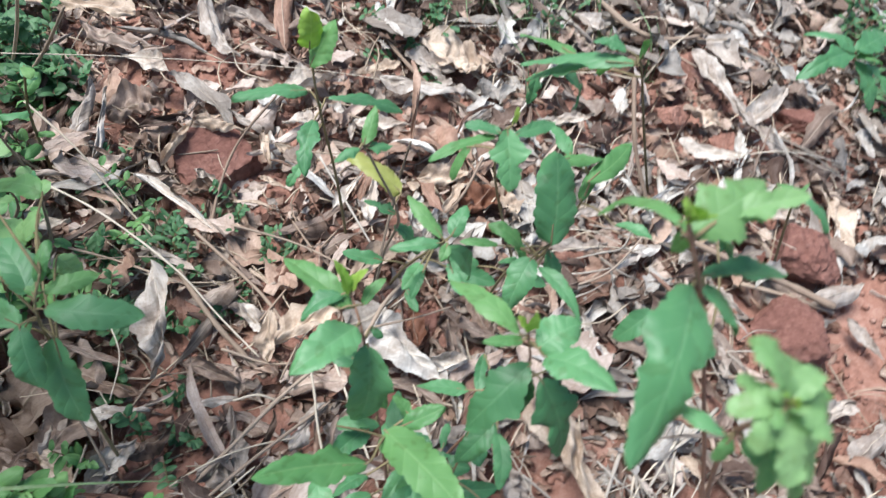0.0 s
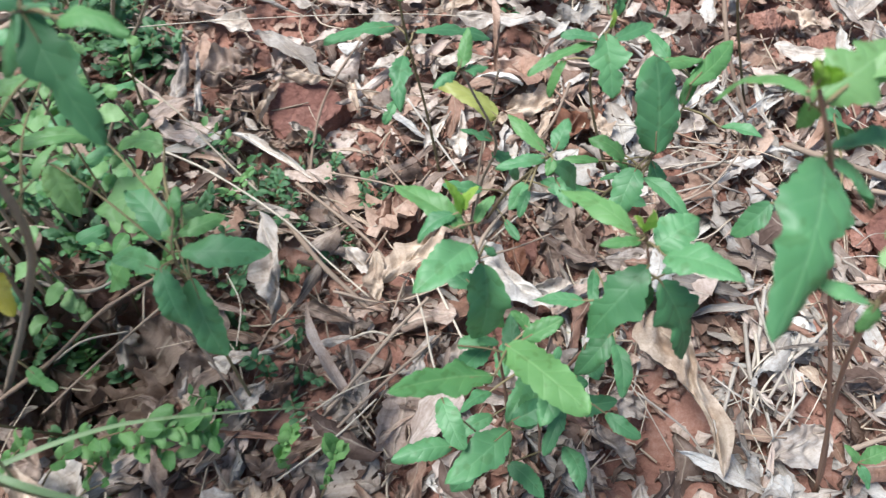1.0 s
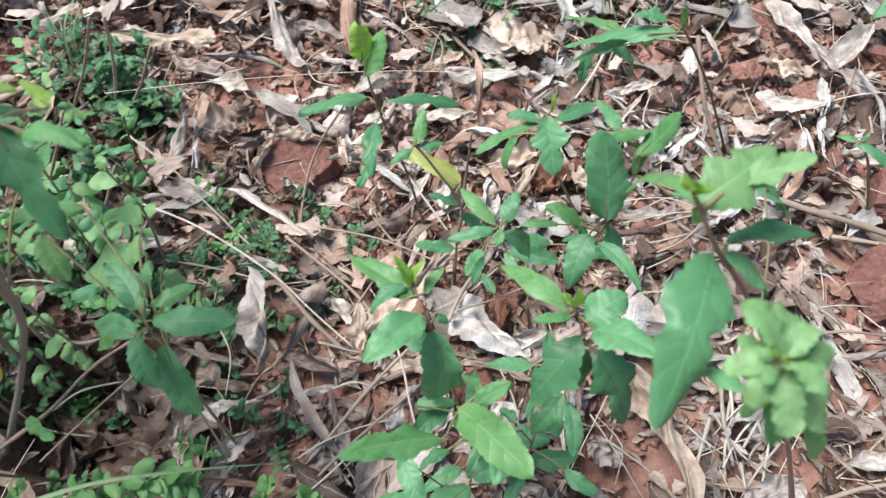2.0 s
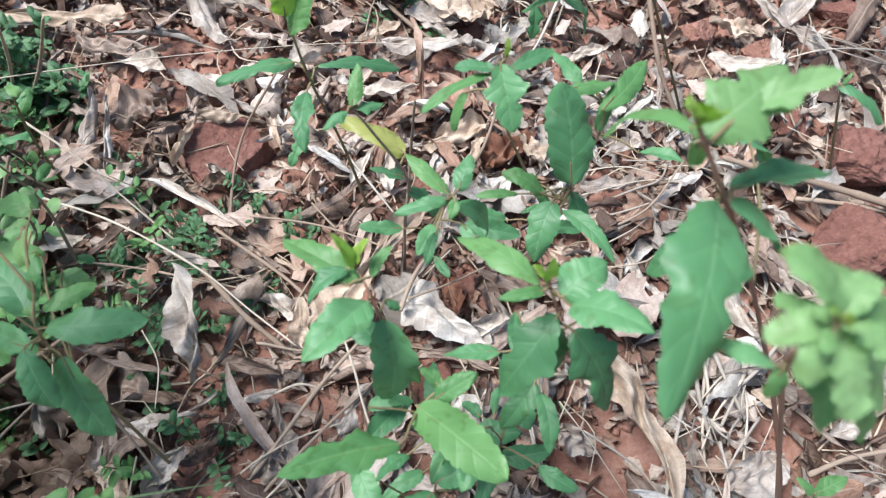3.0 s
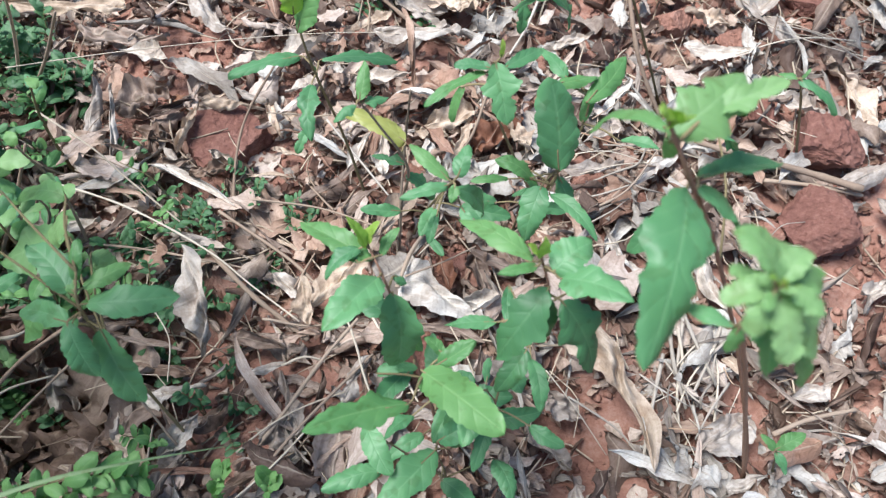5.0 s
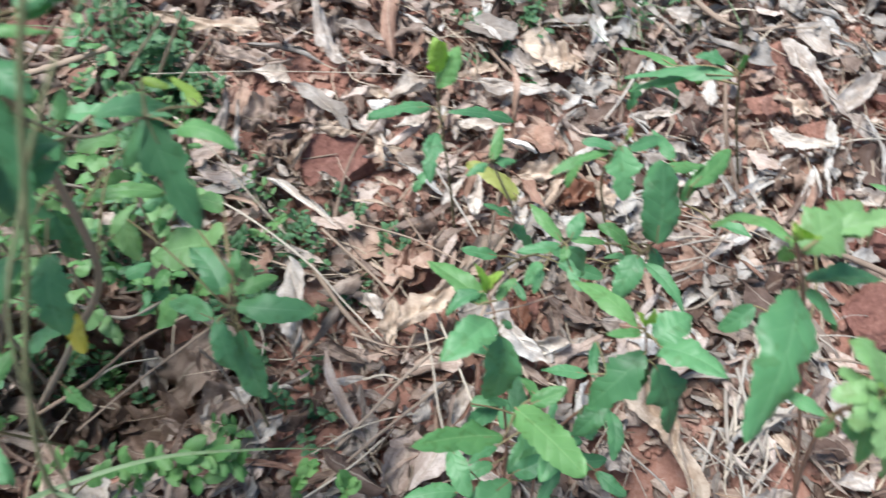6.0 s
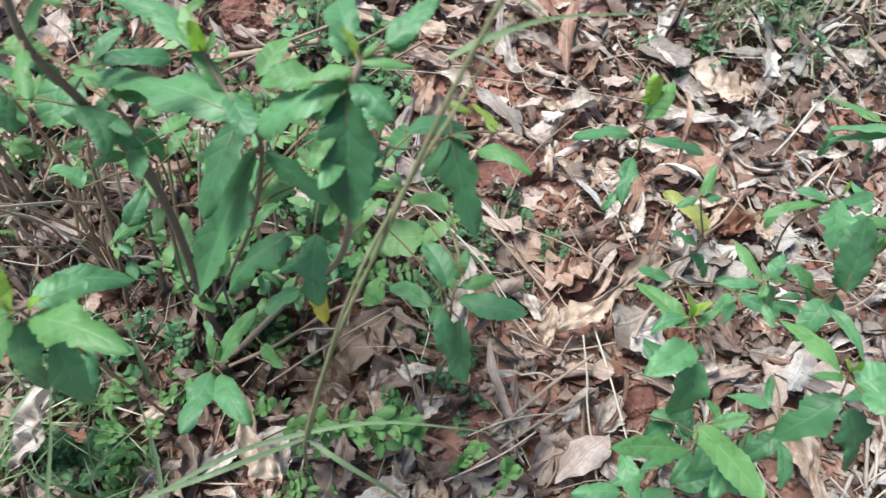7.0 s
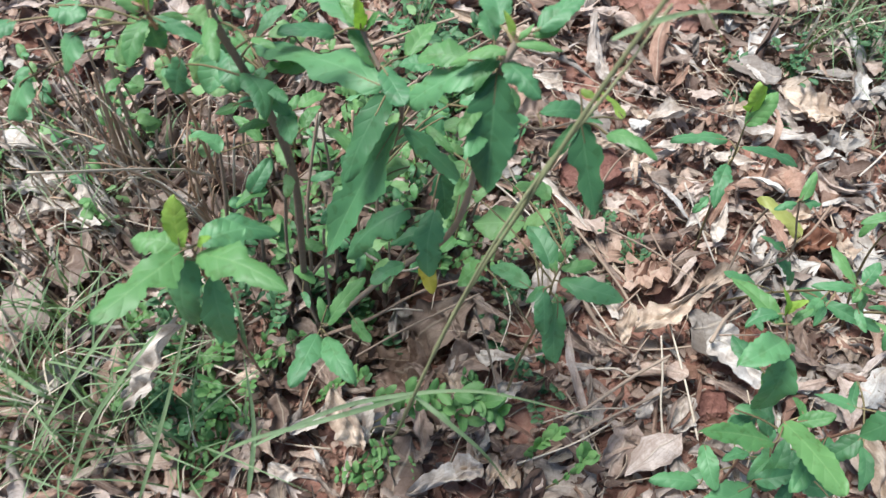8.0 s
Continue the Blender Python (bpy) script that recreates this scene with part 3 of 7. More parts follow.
# the brown ones fill the shrub's hollow, their dark colour painting in its shade
laid([
    (-0.202, 0.174, 0.040, -0.190, 0.117, 0.020, 0.40, 0.7, "grey"),
    (-0.283, 0.216, 0.050, -0.266, 0.179, 0.030, 0.50, 0.8, "grey"),
    (-0.276, 0.063, 0.030, -0.243, 0.033, 0.030, 0.62, 0.5, "pale"),
    (-0.162, 0.042, 0.025, -0.125, 0.062, 0.025, 0.47, 0.6, "tan"),
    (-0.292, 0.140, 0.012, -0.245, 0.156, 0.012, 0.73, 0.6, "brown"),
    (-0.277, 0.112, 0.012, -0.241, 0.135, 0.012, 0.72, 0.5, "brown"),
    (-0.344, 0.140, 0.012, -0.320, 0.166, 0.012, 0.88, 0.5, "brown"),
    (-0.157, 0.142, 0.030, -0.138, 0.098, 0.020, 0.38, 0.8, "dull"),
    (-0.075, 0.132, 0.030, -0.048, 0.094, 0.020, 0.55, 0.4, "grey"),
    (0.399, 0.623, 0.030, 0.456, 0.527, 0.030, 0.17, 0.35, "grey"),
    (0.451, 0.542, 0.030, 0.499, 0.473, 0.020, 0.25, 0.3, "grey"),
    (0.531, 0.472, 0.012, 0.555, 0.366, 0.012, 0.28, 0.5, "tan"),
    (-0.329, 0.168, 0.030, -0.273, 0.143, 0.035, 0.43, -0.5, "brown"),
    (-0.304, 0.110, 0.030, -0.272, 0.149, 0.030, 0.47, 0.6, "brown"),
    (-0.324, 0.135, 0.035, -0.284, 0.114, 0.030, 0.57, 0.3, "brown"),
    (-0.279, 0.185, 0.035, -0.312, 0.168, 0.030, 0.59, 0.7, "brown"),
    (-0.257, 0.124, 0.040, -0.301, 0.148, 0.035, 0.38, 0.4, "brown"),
    (-0.441, -0.011, 0.100, -0.404, 0.053, 0.170, 0.27, 0.6, "grey"),
    (-0.317, 0.027, 0.030, -0.288, 0.069, 0.030, 0.41, 0.5, "grey"),
    (-0.320, 0.094, 0.030, -0.279, 0.061, 0.030, 0.41, 0.8, "dull"),
    (-0.329, -0.008, 0.030, -0.281, -0.009, 0.030, 0.47, 0.4, "grey"),
], 1280)


fallen([
    (-0.13, 0.554, 0.01, -58.511, 0.107, 0.26, 0.9, 0.6, "grey"),
    (-0.095, 0.572, 0.011, -23.931, 0.071, 0.34, 0.9, 0.3, "grey"),
    (0.086, 0.548, 0.009, -20.697, 0.058, 0.4, 0.9, 0.4, "grey"),
], 900)
fallen([
    (-0.108, 0.364, 0.015, -35.717, 0.034, 0.5, 1.3, 0.9, "pale"),
    (-0.071, 0.35, 0.011, -9.893, 0.043, 0.25, 0.9, 0.5, "tan"),
    (-0.226, 0.277, 0.007, 74.504, 0.047, 0.4, 0.6, 0.4, "grey"),
    (-0.186, 0.117, 0.01, -35.61, 0.04, 0.5, 0.6, 0.4, "tan"),
], 912)
fallen([
    (-0.215, 0.16, 0.006, -92.156, 0.026, 0.4, 0.8, 0.4, "brown"),
    (-0.154, 0.18, 0.007, -11.996, 0.058, 0.3, 0.8, 0.4, "brown"),
    (-0.09, 0.196, 0.01, -10.586, 0.05, 0.3, 0.9, 0.5, "dull"),
    (-0.242, 0.269, 0.01, 14.065, 0.031, 0.4, 0.7, 0.4, "grey"),
    (-0.05, 0.235, 0.01, -39.293, 0.044, 0.5, 0.6, 0.3, "grey"),
], 924)
fallen([
    (-0.07, 0.17, 0.013, 5.792, 0.035, 0.28, 0.9, 0.8, "pale"),
    (-0.034, 0.146, 0.007, -105.516, 0.036, 0.35, 0.8, 0.5, "brown"),
    (0.081, 0.248, 0.005, -81.395, 0.038, 0.5, 0.6, 0.3, "red"),
    (0.034, 0.527, 0.007, -159.684, 0.057, 0.4, 0.8, 0.6, "tan"),
], 936)
fallen([
    (0.005, 0.563, 0.007, -21.877, 0.05, 0.5, 0.8, 0.5, "brown"),
    (-0.049, 0.276, 0.009, -32.951, 0.034, 0.3, 0.9, 0.6, "tan"),
    (0.406, 0.523, 0.01, -20.503, 0.055, 0.5, 0.6, 0.4, "tan"),
    (0.318, 0.463, 0.01, -22.066, 0.035, 0.6, 1.5, 0.8, "grey"),
    (0.383, 0.299, 0.01, -43.291, 0.043, 0.5, 1.1, 0.6, "grey"),
], 948)
fallen([
    (0.321, 0.218, 0.007, -81.877, 0.076, 0.35, 0.9, 0.8, "pale"),
    (0.348, 0.086, 0.007, -84.311, 0.031, 0.5, 1.2, 0.6, "brown"),
    (0.369, 0.066, 0.01, 3.374, 0.054, 0.35, 0.7, 0.3, "grey"),
    (0.392, 0.108, 0.01, 12.54, 0.051, 0.4, 0.7, 0.5, "grey"),
    (0.326, 0.13, 0.01, -54.073, 0.034, 0.35, 0.9, 0.5, "tan"),
    (0.241, 0.337, 0.01, 4.442, 0.061, 0.4, 0.6, 0.3, "grey"),
    (0.256, 0.378, 0.01, 21.24, 0.046, 0.4, 0.8, 0.5, "grey"),
    (0.258, 0.447, 0.01, 130.034, 0.04, 0.4, 0.8, 0.5, "grey"),
    (0.234, 0.496, 0.007, 18.539, 0.041, 0.4, 0.9, 0.5, "pale"),
    (0.296, 0.335, 0.007, -146.653, 0.071, 0.3, 0.7, 0.4, "pale"),
    (0.248, 0.243, 0.009, -57.046, 0.055, 0.35, 1.1, 0.9, "pale"),
], 960)
# brown leaves under the shrub; their colour also stands in for shade there
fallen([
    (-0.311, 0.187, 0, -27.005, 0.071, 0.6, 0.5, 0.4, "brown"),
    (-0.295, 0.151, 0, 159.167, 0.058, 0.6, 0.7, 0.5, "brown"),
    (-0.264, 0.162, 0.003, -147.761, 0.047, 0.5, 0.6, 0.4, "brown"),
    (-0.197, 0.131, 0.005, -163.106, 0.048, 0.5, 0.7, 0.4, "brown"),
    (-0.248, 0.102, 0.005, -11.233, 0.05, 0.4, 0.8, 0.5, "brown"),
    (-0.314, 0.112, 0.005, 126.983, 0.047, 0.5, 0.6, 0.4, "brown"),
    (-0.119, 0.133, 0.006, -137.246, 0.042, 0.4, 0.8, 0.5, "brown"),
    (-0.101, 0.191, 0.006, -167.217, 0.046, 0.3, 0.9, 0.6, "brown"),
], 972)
fallen([
    (0.512, 0.312, 0.01, 20.085, 0.074, 0.35, 0.9, 0.2, "grey"),
    (0.531, 0.267, 0.007, -58.243, 0.055, 0.3, 0.7, 0.4, "grey"),
    (0.444, 0.628, 0.01, 131.777, 0.065, 0.5, 0.8, 0.5, "grey"),
    (0.49, 0.553, 0.01, 43.447, 0.106, 0.3, 0.8, 0.4, "grey"),
    (0.552, 0.532, 0.006, -133.379, 0.109, 0.26, 0.9, 0.6, "dull"),
    (0.621, 0.7, 0.007, 40.328, 0.103, 0.3, 0.9, 0.4, "grey"),
    (0.503, 0.677, 0.01, -26.945, 0.064, 0.3, 0.9, 0.5, "pale"),
    (0.281, 0.644, 0.01, 148.963, 0.055, 0.4, 0.8, 0.4, "grey"),
    (0.478, 0.19, 0.007, -145.92, 0.064, 0.5, 1.1, 0.6, "grey"),
    (0.497, 0.16, 0.007, 33.407, 0.061, 0.4, 0.8, 0.5, "grey"),
], 984)
fallen([
    (-0.45, 0.207, 0.01, 6.098, 0.057, 0.34, 0.6, 0.3, "pale"),
    (-0.379, 0.064, 0.01, 37.603, 0.035, 0.5, 0.8, 0.4, "tan"),
], 996)
fallen([
    (-0.1, 0.077, 0.01, 23.211, 0.07, 0.4, 0.6, 0.4, "brown"),
    (-0.081, 0.643, 0.01, 39.268, 0.051, 0.4, 0.8, 0.5, "tan"),
    (-0.674, 0.195, 0.015, 41.4, 0.054, 0.5, 0.8, 0.5, "pale"),
    (-0.636, 0.174, 0.015, 33.131, 0.053, 0.5, 0.8, 0.6, "pale"),
], 1008)
fallen([
    (-0.666, 0.137, 0.015, 132.009, 0.03, 0.5, 0.8, 0.6, "grey"),
    (0.08, 0.509, 0.01, -7.11, 0.089, 0.3, 0.7, 0.4, "grey"),
    (-0.198, 0.17, 0.015, -53.775, 0.056, 0.5, 0.9, 0.6, "dull"),
    (-0.216, 0.224, 0.015, -5.354, 0.06, 0.45, 0.9, 0.7, "dull"),
], 1020)
fallen([
    (-0.379, 0.074, 0.015, 29.075, 0.036, 0.5, 0.9, 0.7, "dull"),
    (-0.22, 0.126, 0.01, -21.443, 0.04, 0.4, 0.8, 0.7, "dull"),
    (-0.118, 0.441, 0.014, 20.319, 0.035, 0.26, 1.2, 0.7, "tan"),
    (-0.086, 0.439, 0.013, -26.775, 0.044, 0.26, 1.2, 0.9, "grey"),
    (-0.066, 0.415, 0.009, -72.38, 0.042, 0.3, 1.1, 0.8, "tan"),
    (-0.103, 0.363, 0.007, -27.452, 0.046, 0.36, 1, 0.6, "dull"),
    (-0.158, 0.377, 0.01, -48.552, 0.026, 0.4, 1, 0.8, "grey"),
    (-0.155, 0.44, 0.006, -49.794, 0.032, 0.6, 0.9, 0.6, "red"),
], 1032)
fallen([
    (-0.056, 0.377, 0.007, -29.162, 0.029, 0.5, 0.9, 0.7, "tan"),
    (-0.069, 0.489, 0.007, -21.266, 0.036, 0.4, 0.9, 0.8, "tan"),
    (-0.045, 0.413, 0.008, -23.929, 0.029, 0.4, 0.9, 0.8, "tan"),
], 1044)


def random_leaf(rng, coarse):
    kind = rng.random()
    if kind < 0.30:
        length, ratio = rng.uniform(0.035, 0.105), rng.uniform(0.09, 0.22)
    elif kind < 0.68:
        length, ratio = rng.uniform(0.032, 0.070), rng.uniform(0.26, 0.60)
    else:
        length, ratio = rng.uniform(0.012, 0.032), rng.uniform(0.3, 0.9)
    nu, nv = (7, 3) if coarse else (14, 6)
    curl = rng.uniform(0.15, 1.4) if rng.random() < 0.6 else rng.uniform(1.4, 2.8)
    v, f, uv = dead_blade(length, ratio, rng, rng.choice((-1, 1), p=(0.4, 0.6)) * curl, rng.uniform(-1.3, 1.6), rng.normal(0, 0.8), rng.uniform(-0.12, 0.12), rng.uniform(0.05, 0.22), nu, nv, rng.random() < 0.5, 0.45)
    v = v - v.mean(0)
    return turned(v, rng.uniform(0, 6.283), rng.normal(0, 0.24), rng.normal(0, 0.34)), f, uv


def aged_shaded(x, y):
    """The share of old, dark leaves at a place, which also paint in shade: most under the shrub, few on the open right.
    """
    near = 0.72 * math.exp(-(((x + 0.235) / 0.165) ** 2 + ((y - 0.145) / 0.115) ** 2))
    # dark leaves here paint in the shadow among the far grass tufts
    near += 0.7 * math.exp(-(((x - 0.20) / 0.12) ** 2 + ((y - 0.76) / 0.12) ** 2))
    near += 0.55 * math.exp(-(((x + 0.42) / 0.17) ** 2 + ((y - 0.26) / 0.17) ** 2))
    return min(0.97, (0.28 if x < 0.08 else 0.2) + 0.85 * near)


def bleached(x):
    """The share of bleached grey leaves: more on the open side."""
    return 0.62 / (1 + math.exp(-(x - 0.06) * 22)) + 0.06


def litter_sheet(names, labels, count, x0, x1, y0, y1, depth, coarse, seed, hole=None):
    rng = np.random.default_rng(seed)
    bags = Bag(), Bag(), Bag()
    made = 0
    while made < count:
        x, y = rng.uniform(x0, x1), rng.uniform(y0, y1)
        if coarse:
            a, r = rng.uniform(0, 6.283), 0.52 + rng.exponential(0.8)
            x, y = r * math.cos(a), 0.4 + r * math.sin(a)
        if hole and hole[0] < x < hole[1] and hole[2] < y < hole[3]:
            continue
        made += 1
        thin = 0.6 + 1.0 * noise.noise((x * 6.0, y * 6.0, 8.0))
        if rng.random() < bare(x, y) * 0.97 or rng.random() < thin * 0.45 - 0.1:
            continue
        v, f, uv = random_leaf(rng, coarse)
        if coarse:
            v = v * 1.5
        low = v[:, 2].min()
        under = not coarse and any((x - a) ** 2 + (y - b) ** 2 < r * r for a, b, r in LYING)
        layer = rng.random() ** 1.3
        z = height_at(x, y) + 0.001 + depth * layer * (0.15 if under else 1)
        if under and v[:, 2].max() - low > 0.014:
            continue
        # leaves low in the pile go dark more often, painting shade into the gaps
        bags[1 if rng.random() < aged_shaded(x, y) + 0.5 * max(0.0, 0.5 - layer) else 2 if rng.random() < bleached(x) else 0].add(v * (1, 1, 0.8) + (x, y, z - 0.8 * low - 0.004), f, uv)
    for bag, name, label, mat in zip(bags, names, labels, (DEAD_MIXED, DEAD_OLD_SHADED, DEAD_GREY)):
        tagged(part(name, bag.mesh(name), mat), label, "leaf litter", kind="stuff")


litter_sheet(("leaf_litter", "old_litter", "bleached_litter"), ("deep litter of curled grey-brown eucalyptus leaves on red soil", "older dark brown leaves in the litter under the plants, shade painted in", "bleached grey leaves in the litter on open soil"), 12000, -0.98, 0.80, -0.16, 0.98, 0.034, False, 5)
litter_sheet(("far_litter", "far_old_litter", "far_bleached_litter"), ("sparser dry leaf litter further out on the soil", "older brown leaves further out on the soil, gap shade painted in", "bleached grey leaves further out on the soil"), 9000, 0, 0, 0, 0, 0.026, True, 6, (-0.98, 0.80, -0.16, 0.98))


def crumbs(count, seed):
    """Small broken bits of leaf, bark and straw."""
    rng = np.random.default_rng(seed)
    bag = Bag()
    for _ in range(count):
        x, y = rng.uniform(-0.95, 0.78), rng.uniform(-0.14, 0.97)
        if rng.random() < 0.8 * bare(x, y):
            continue
        s = rng.uniform(0.006, 0.022)
        v, f, uv = dead_blade(s, rng.uniform(0.35, 1.0), rng, rng.uniform(-1.8, 1.8), rng.uniform(-1.2, 1.2), 0.5, 0.05, 0.18, 5, 4, True)
        v = turned(v - v.mean(0), rng.uniform(0, 6.283), rng.normal(0, 0.4), rng.normal(0, 0.4))
        bag.add(v + (x, y, height_at(x, y) + 0.003 + 0.010 * rng.random() ** 2), f, uv)
    tagged(part("leaf_crumbs", bag.mesh("leaf_crumbs"), CRUMB), "broken bits of dry leaf strewn over red soil", "leaf litter", kind="stuff")


crumbs(14000, 8)


def straws(count, seed):
    rng = np.random.default_rng(seed)
    v, f, uv, n = [], [], [], 0
    for _ in range(count):
        x, y = rng.uniform(-0.95, 0.78), rng.uniform(-0.14, 0.97)
        if rng.random() < 0.85 * bare(x, y):
            continue
        a, s = rng.uniform(0, 6.283), rng.uniform(0.02, 0.10)
        z = height_at(x, y) + rng.uniform(0.004, 0.03)
        d = np.array([math.cos(a), math.sin(a), rng.normal(0, 0.12)]) * s
        side = np.array([-d[1], d[0], 0]) * rng.normal(0, 0.15)
        p = np.array([x, y, z])
        r = rng.uniform(0.0004, 0.0012)
        tv, tf, caps, tuv = tube([p, p + 0.5 * d + side, p + d], r, r * 0.7, 5, 3)
        v.append(tv), uv.append(tuv)
        f += (np.asarray(tf) + n).tolist() + (np.asarray(caps) + n).tolist()
        n += len(tv)
    me = make_mesh("loose_straw", np.concatenate(v), f, np.concatenate(uv))
    tagged(part("loose_straw", me, STRAW_MIXED), "thin dry straws and leaf stalks scattered in the litter", "dry straw", kind="stuff")


straws(1800, 9)


def crumb_stones(count, seed):
    rng = np.random.default_rng(seed)
    v, f, n = [], [], 0
    for _ in range(count):
        if rng.random() < 0.7:
            bx, by, r = BARE[rng.integers(len(BARE))]
            x, y = bx + rng.normal(0, r * 0.7), by + rng.normal(0, r * 0.7)
        else:
            x, y = rng.uniform(-0.6, 0.7), rng.uniform(-0.1, 0.9)
        bm = bmesh.new()
        s = rng.uniform(0.0012, 0.005)
        bmesh.ops.create_icosphere(bm, subdivisions=1, radius=s)
        p = np.array([q.co for q in bm.verts]) * rng.uniform(0.6, 1.2, (len(bm.verts), 1)) + (x, y, height_at(x, y) + s * 0.4)
        v.append(p)
        f += [[w.index + n for w in q.verts] for q in bm.faces]
        n += len(p)
        bm.free()
    me = make_mesh("soil_crumbs", np.concatenate(v), f)
    tagged(part("soil_crumbs", me, SOIL), "small crumbs of red soil on the bare patches", "soil", kind="stuff")


crumb_stones(1500, 12)


def loose_leaves(count, seed):
    """More single leaves on top of the litter, thrown at random over the middle of the clearing."""
    rng = np.random.default_rng(seed)
    colours = ["grey", "dull", "tan", "dull", "grey", "brown"]
    made, told = 0, len(LYING)
    while made < count:
        x, y = rng.uniform(-0.45, 0.6), rng.uniform(0.0, 0.7)
        if bare(x, y) > 0.04 or any((x - a) ** 2 + (y - b) ** 2 < r * r for a, b, r in LYING[:told]):
            continue
        made += 1
        ratio = rng.uniform(0.18, 0.5)
        # where dark litter paints in shade, loose leaves go brown or dull too
        fallen([(x, y, rng.uniform(0.004, 0.016), rng.uniform(0, 360), rng.uniform(0.045, 0.085) * (1.2 - ratio), ratio, rng.uniform(0.3, 1.4), rng.uniform(0.1, 0.9), ("brown" if rng.random() < 0.8 else "dull") if rng.random() < aged_shaded(x, y) else colours[rng.integers(6)])], int(rng.integers(1 << 30)), True)


loose_leaves(70, 21)


# ---- stones ----
def stone(label, x, y, sx, sy, sz, seed):
    """An angular stone: a ball cut by many planes, then roughened."""
    bm = bmesh.new()
    bmesh.ops.create_icosphere(bm, subdivisions=5, radius=1.0)
    rng = np.random.default_rng(seed)
    cuts = [(Vector(rng.normal(size=3)).normalized(), rng.uniform(0.40, 0.70)) for _ in range(11)]
    if "flat" in label or "slab" in label:
        cuts.append((Vector((0.1, -0.25, 1)).normalized(), 0.30))
    for q in bm.verts:
        p = q.co.copy()
        for _ in range(2):
            for c, reach in cuts:
                over = p.dot(c) - reach
                if over > 0:
                    p -= c * over
        k = 0.09 * noise.noise(p * 2.2 + Vector((seed, 0, 0))) + 0.08 * noise.noise(p * 7 + Vector((0, seed, 0))) + 0.045 * noise.noise(p * 19)
        p *= 1 + k
        q.co = Vector((p.x * sx * 0.64, p.y * sy * 0.64, p.z * sz * 1.25))
    me = bpy.data.meshes.new("stone")
    bm.to_mesh(me)
    bm.free()
    ob = part("stone", me, SOIL if "clod" in label else ROCK)
    ob.matrix_basis = pose(x, y, height_at(x, y) + sz * 0.42, 0, 0, float(rng.uniform(-20, 20)))
    tagged(ob, label, "stone", "red stones")


stone("flat red-brown stone half buried in leaf litter", -0.105, 0.408, 0.074, 0.072, 0.034, 3)
stone("small angular red stone", 0.436, 0.391, 0.04, 0.052, 0.02, 4)
stone("angular red stone among dry leaves", 0.477, 0.356, 0.069, 0.08, 0.032, 5)
stone("small angular red stone", 0.438, 0.357, 0.039, 0.028, 0.012, 6)
stone("rough red stone on bare red soil", 0.441, 0.26, 0.068, 0.072, 0.034, 7)
stone("small red soil clod", 0.412, 0.272, 0.023, 0.024, 0.009, 8)
stone("crumbly red soil clod", 0.435, 0.501, 0.033, 0.04, 0.016, 9)
stone("dark red angular stone", 0.536, 0.547, 0.036, 0.034, 0.018, 10)
stone("red stone slab under dry leaves", 0.089, 0.259, 0.036, 0.032, 0.01, 11)
stone("crumbly red soil clod", 0.375, 0.531, 0.046, 0.051, 0.023, 12)
stone("large red soil clod at the litter edge", -0.071, 0.691, 0.13, 0.083, 0.026, 14)
stone("large red stone behind the shrub", -0.73, 0.359, 0.049, 0.065, 0.021, 15)
stone("red stone behind the shrub", -0.456, 0.545, 0.075, 0.063, 0.031, 16)
stone("small red stone under the shrub", -0.419, 0.307, 0.03, 0.043, 0.011, 17)
stone("crumbly red soil clod", 0.406, 0.609, 0.059, 0.056, 0.021, 18)
stone("red stone under a seedling", 0.053, 0.174, 0.038, 0.044, 0.012, 19)


# ---- twigs and straws ----
def stick(name, label, points, r0, r1, mat):
    p = np.asarray(points)
    base = p[len(p) // 2]
    rng = np.random.default_rng(int(abs(p.sum()) * 1e4))
    ob = part(name, tube_mesh(name, p - base, (0.46 if mat is STRAW else 0.75) * r0, (0.46 if mat is STRAW else 0.75) * r1, 8, 7, 0.2, rng), mat)
    ob.matrix_basis = pose(*base)
    tagged(ob, label, "twig" if name != "dry_stalk" else "dry stalk", "dry twigs")


stick("twig", "pale dry straw stalk lying on leaf litter", [(-0.257, 0.394, 0.075), (-0.214, 0.364, 0.06), (-0.188, 0.342, 0.04), (-0.141, 0.301, 0.02)], 0.0022, 0.0016, STRAW)
stick("twig", "pale dry straw stalk lying on leaf litter", [(-0.236, 0.318, 0.085), (-0.178, 0.298, 0.07), (-0.118, 0.264, 0.05), (-0.083, 0.236, 0.03), (-0.047, 0.206, 0.02)], 0.0021, 0.0017, STRAW)
stick("twig", "thin grey-brown dry twig lying on leaf litter", [(-0.117, 0.266, 0.045), (-0.087, 0.232, 0.03), (-0.062, 0.21, 0.02), (-0.041, 0.191, 0.015)], 0.003, 0.003, TWIG)
stick("dry_stalk", "pale dry straw stalk lying on leaf litter", [(-0.295, 0.454, 0.06), (-0.2, 0.481, 0.045), (-0.076, 0.501, 0.035), (0.025, 0.507, 0.03), (0.125, 0.504, 0.02)], 0.0011, 0.0008, STRAW)
stick("twig", "thin grey-brown dry twig lying on leaf litter", [(0.029, 0.592, 0.02), (0.071, 0.53, 0.025), (0.103, 0.507, 0.02), (0.136, 0.496, 0.012)], 0.003, 0.002, TWIG)
stick("twig", "thin grey-brown dry twig lying on leaf litter", [(-0.054, 0.422, 0.09), (-0.086, 0.396, 0.05), (-0.099, 0.358, 0.03), (-0.104, 0.303, 0.01)], 0.0015, 0.0018, TWIG)
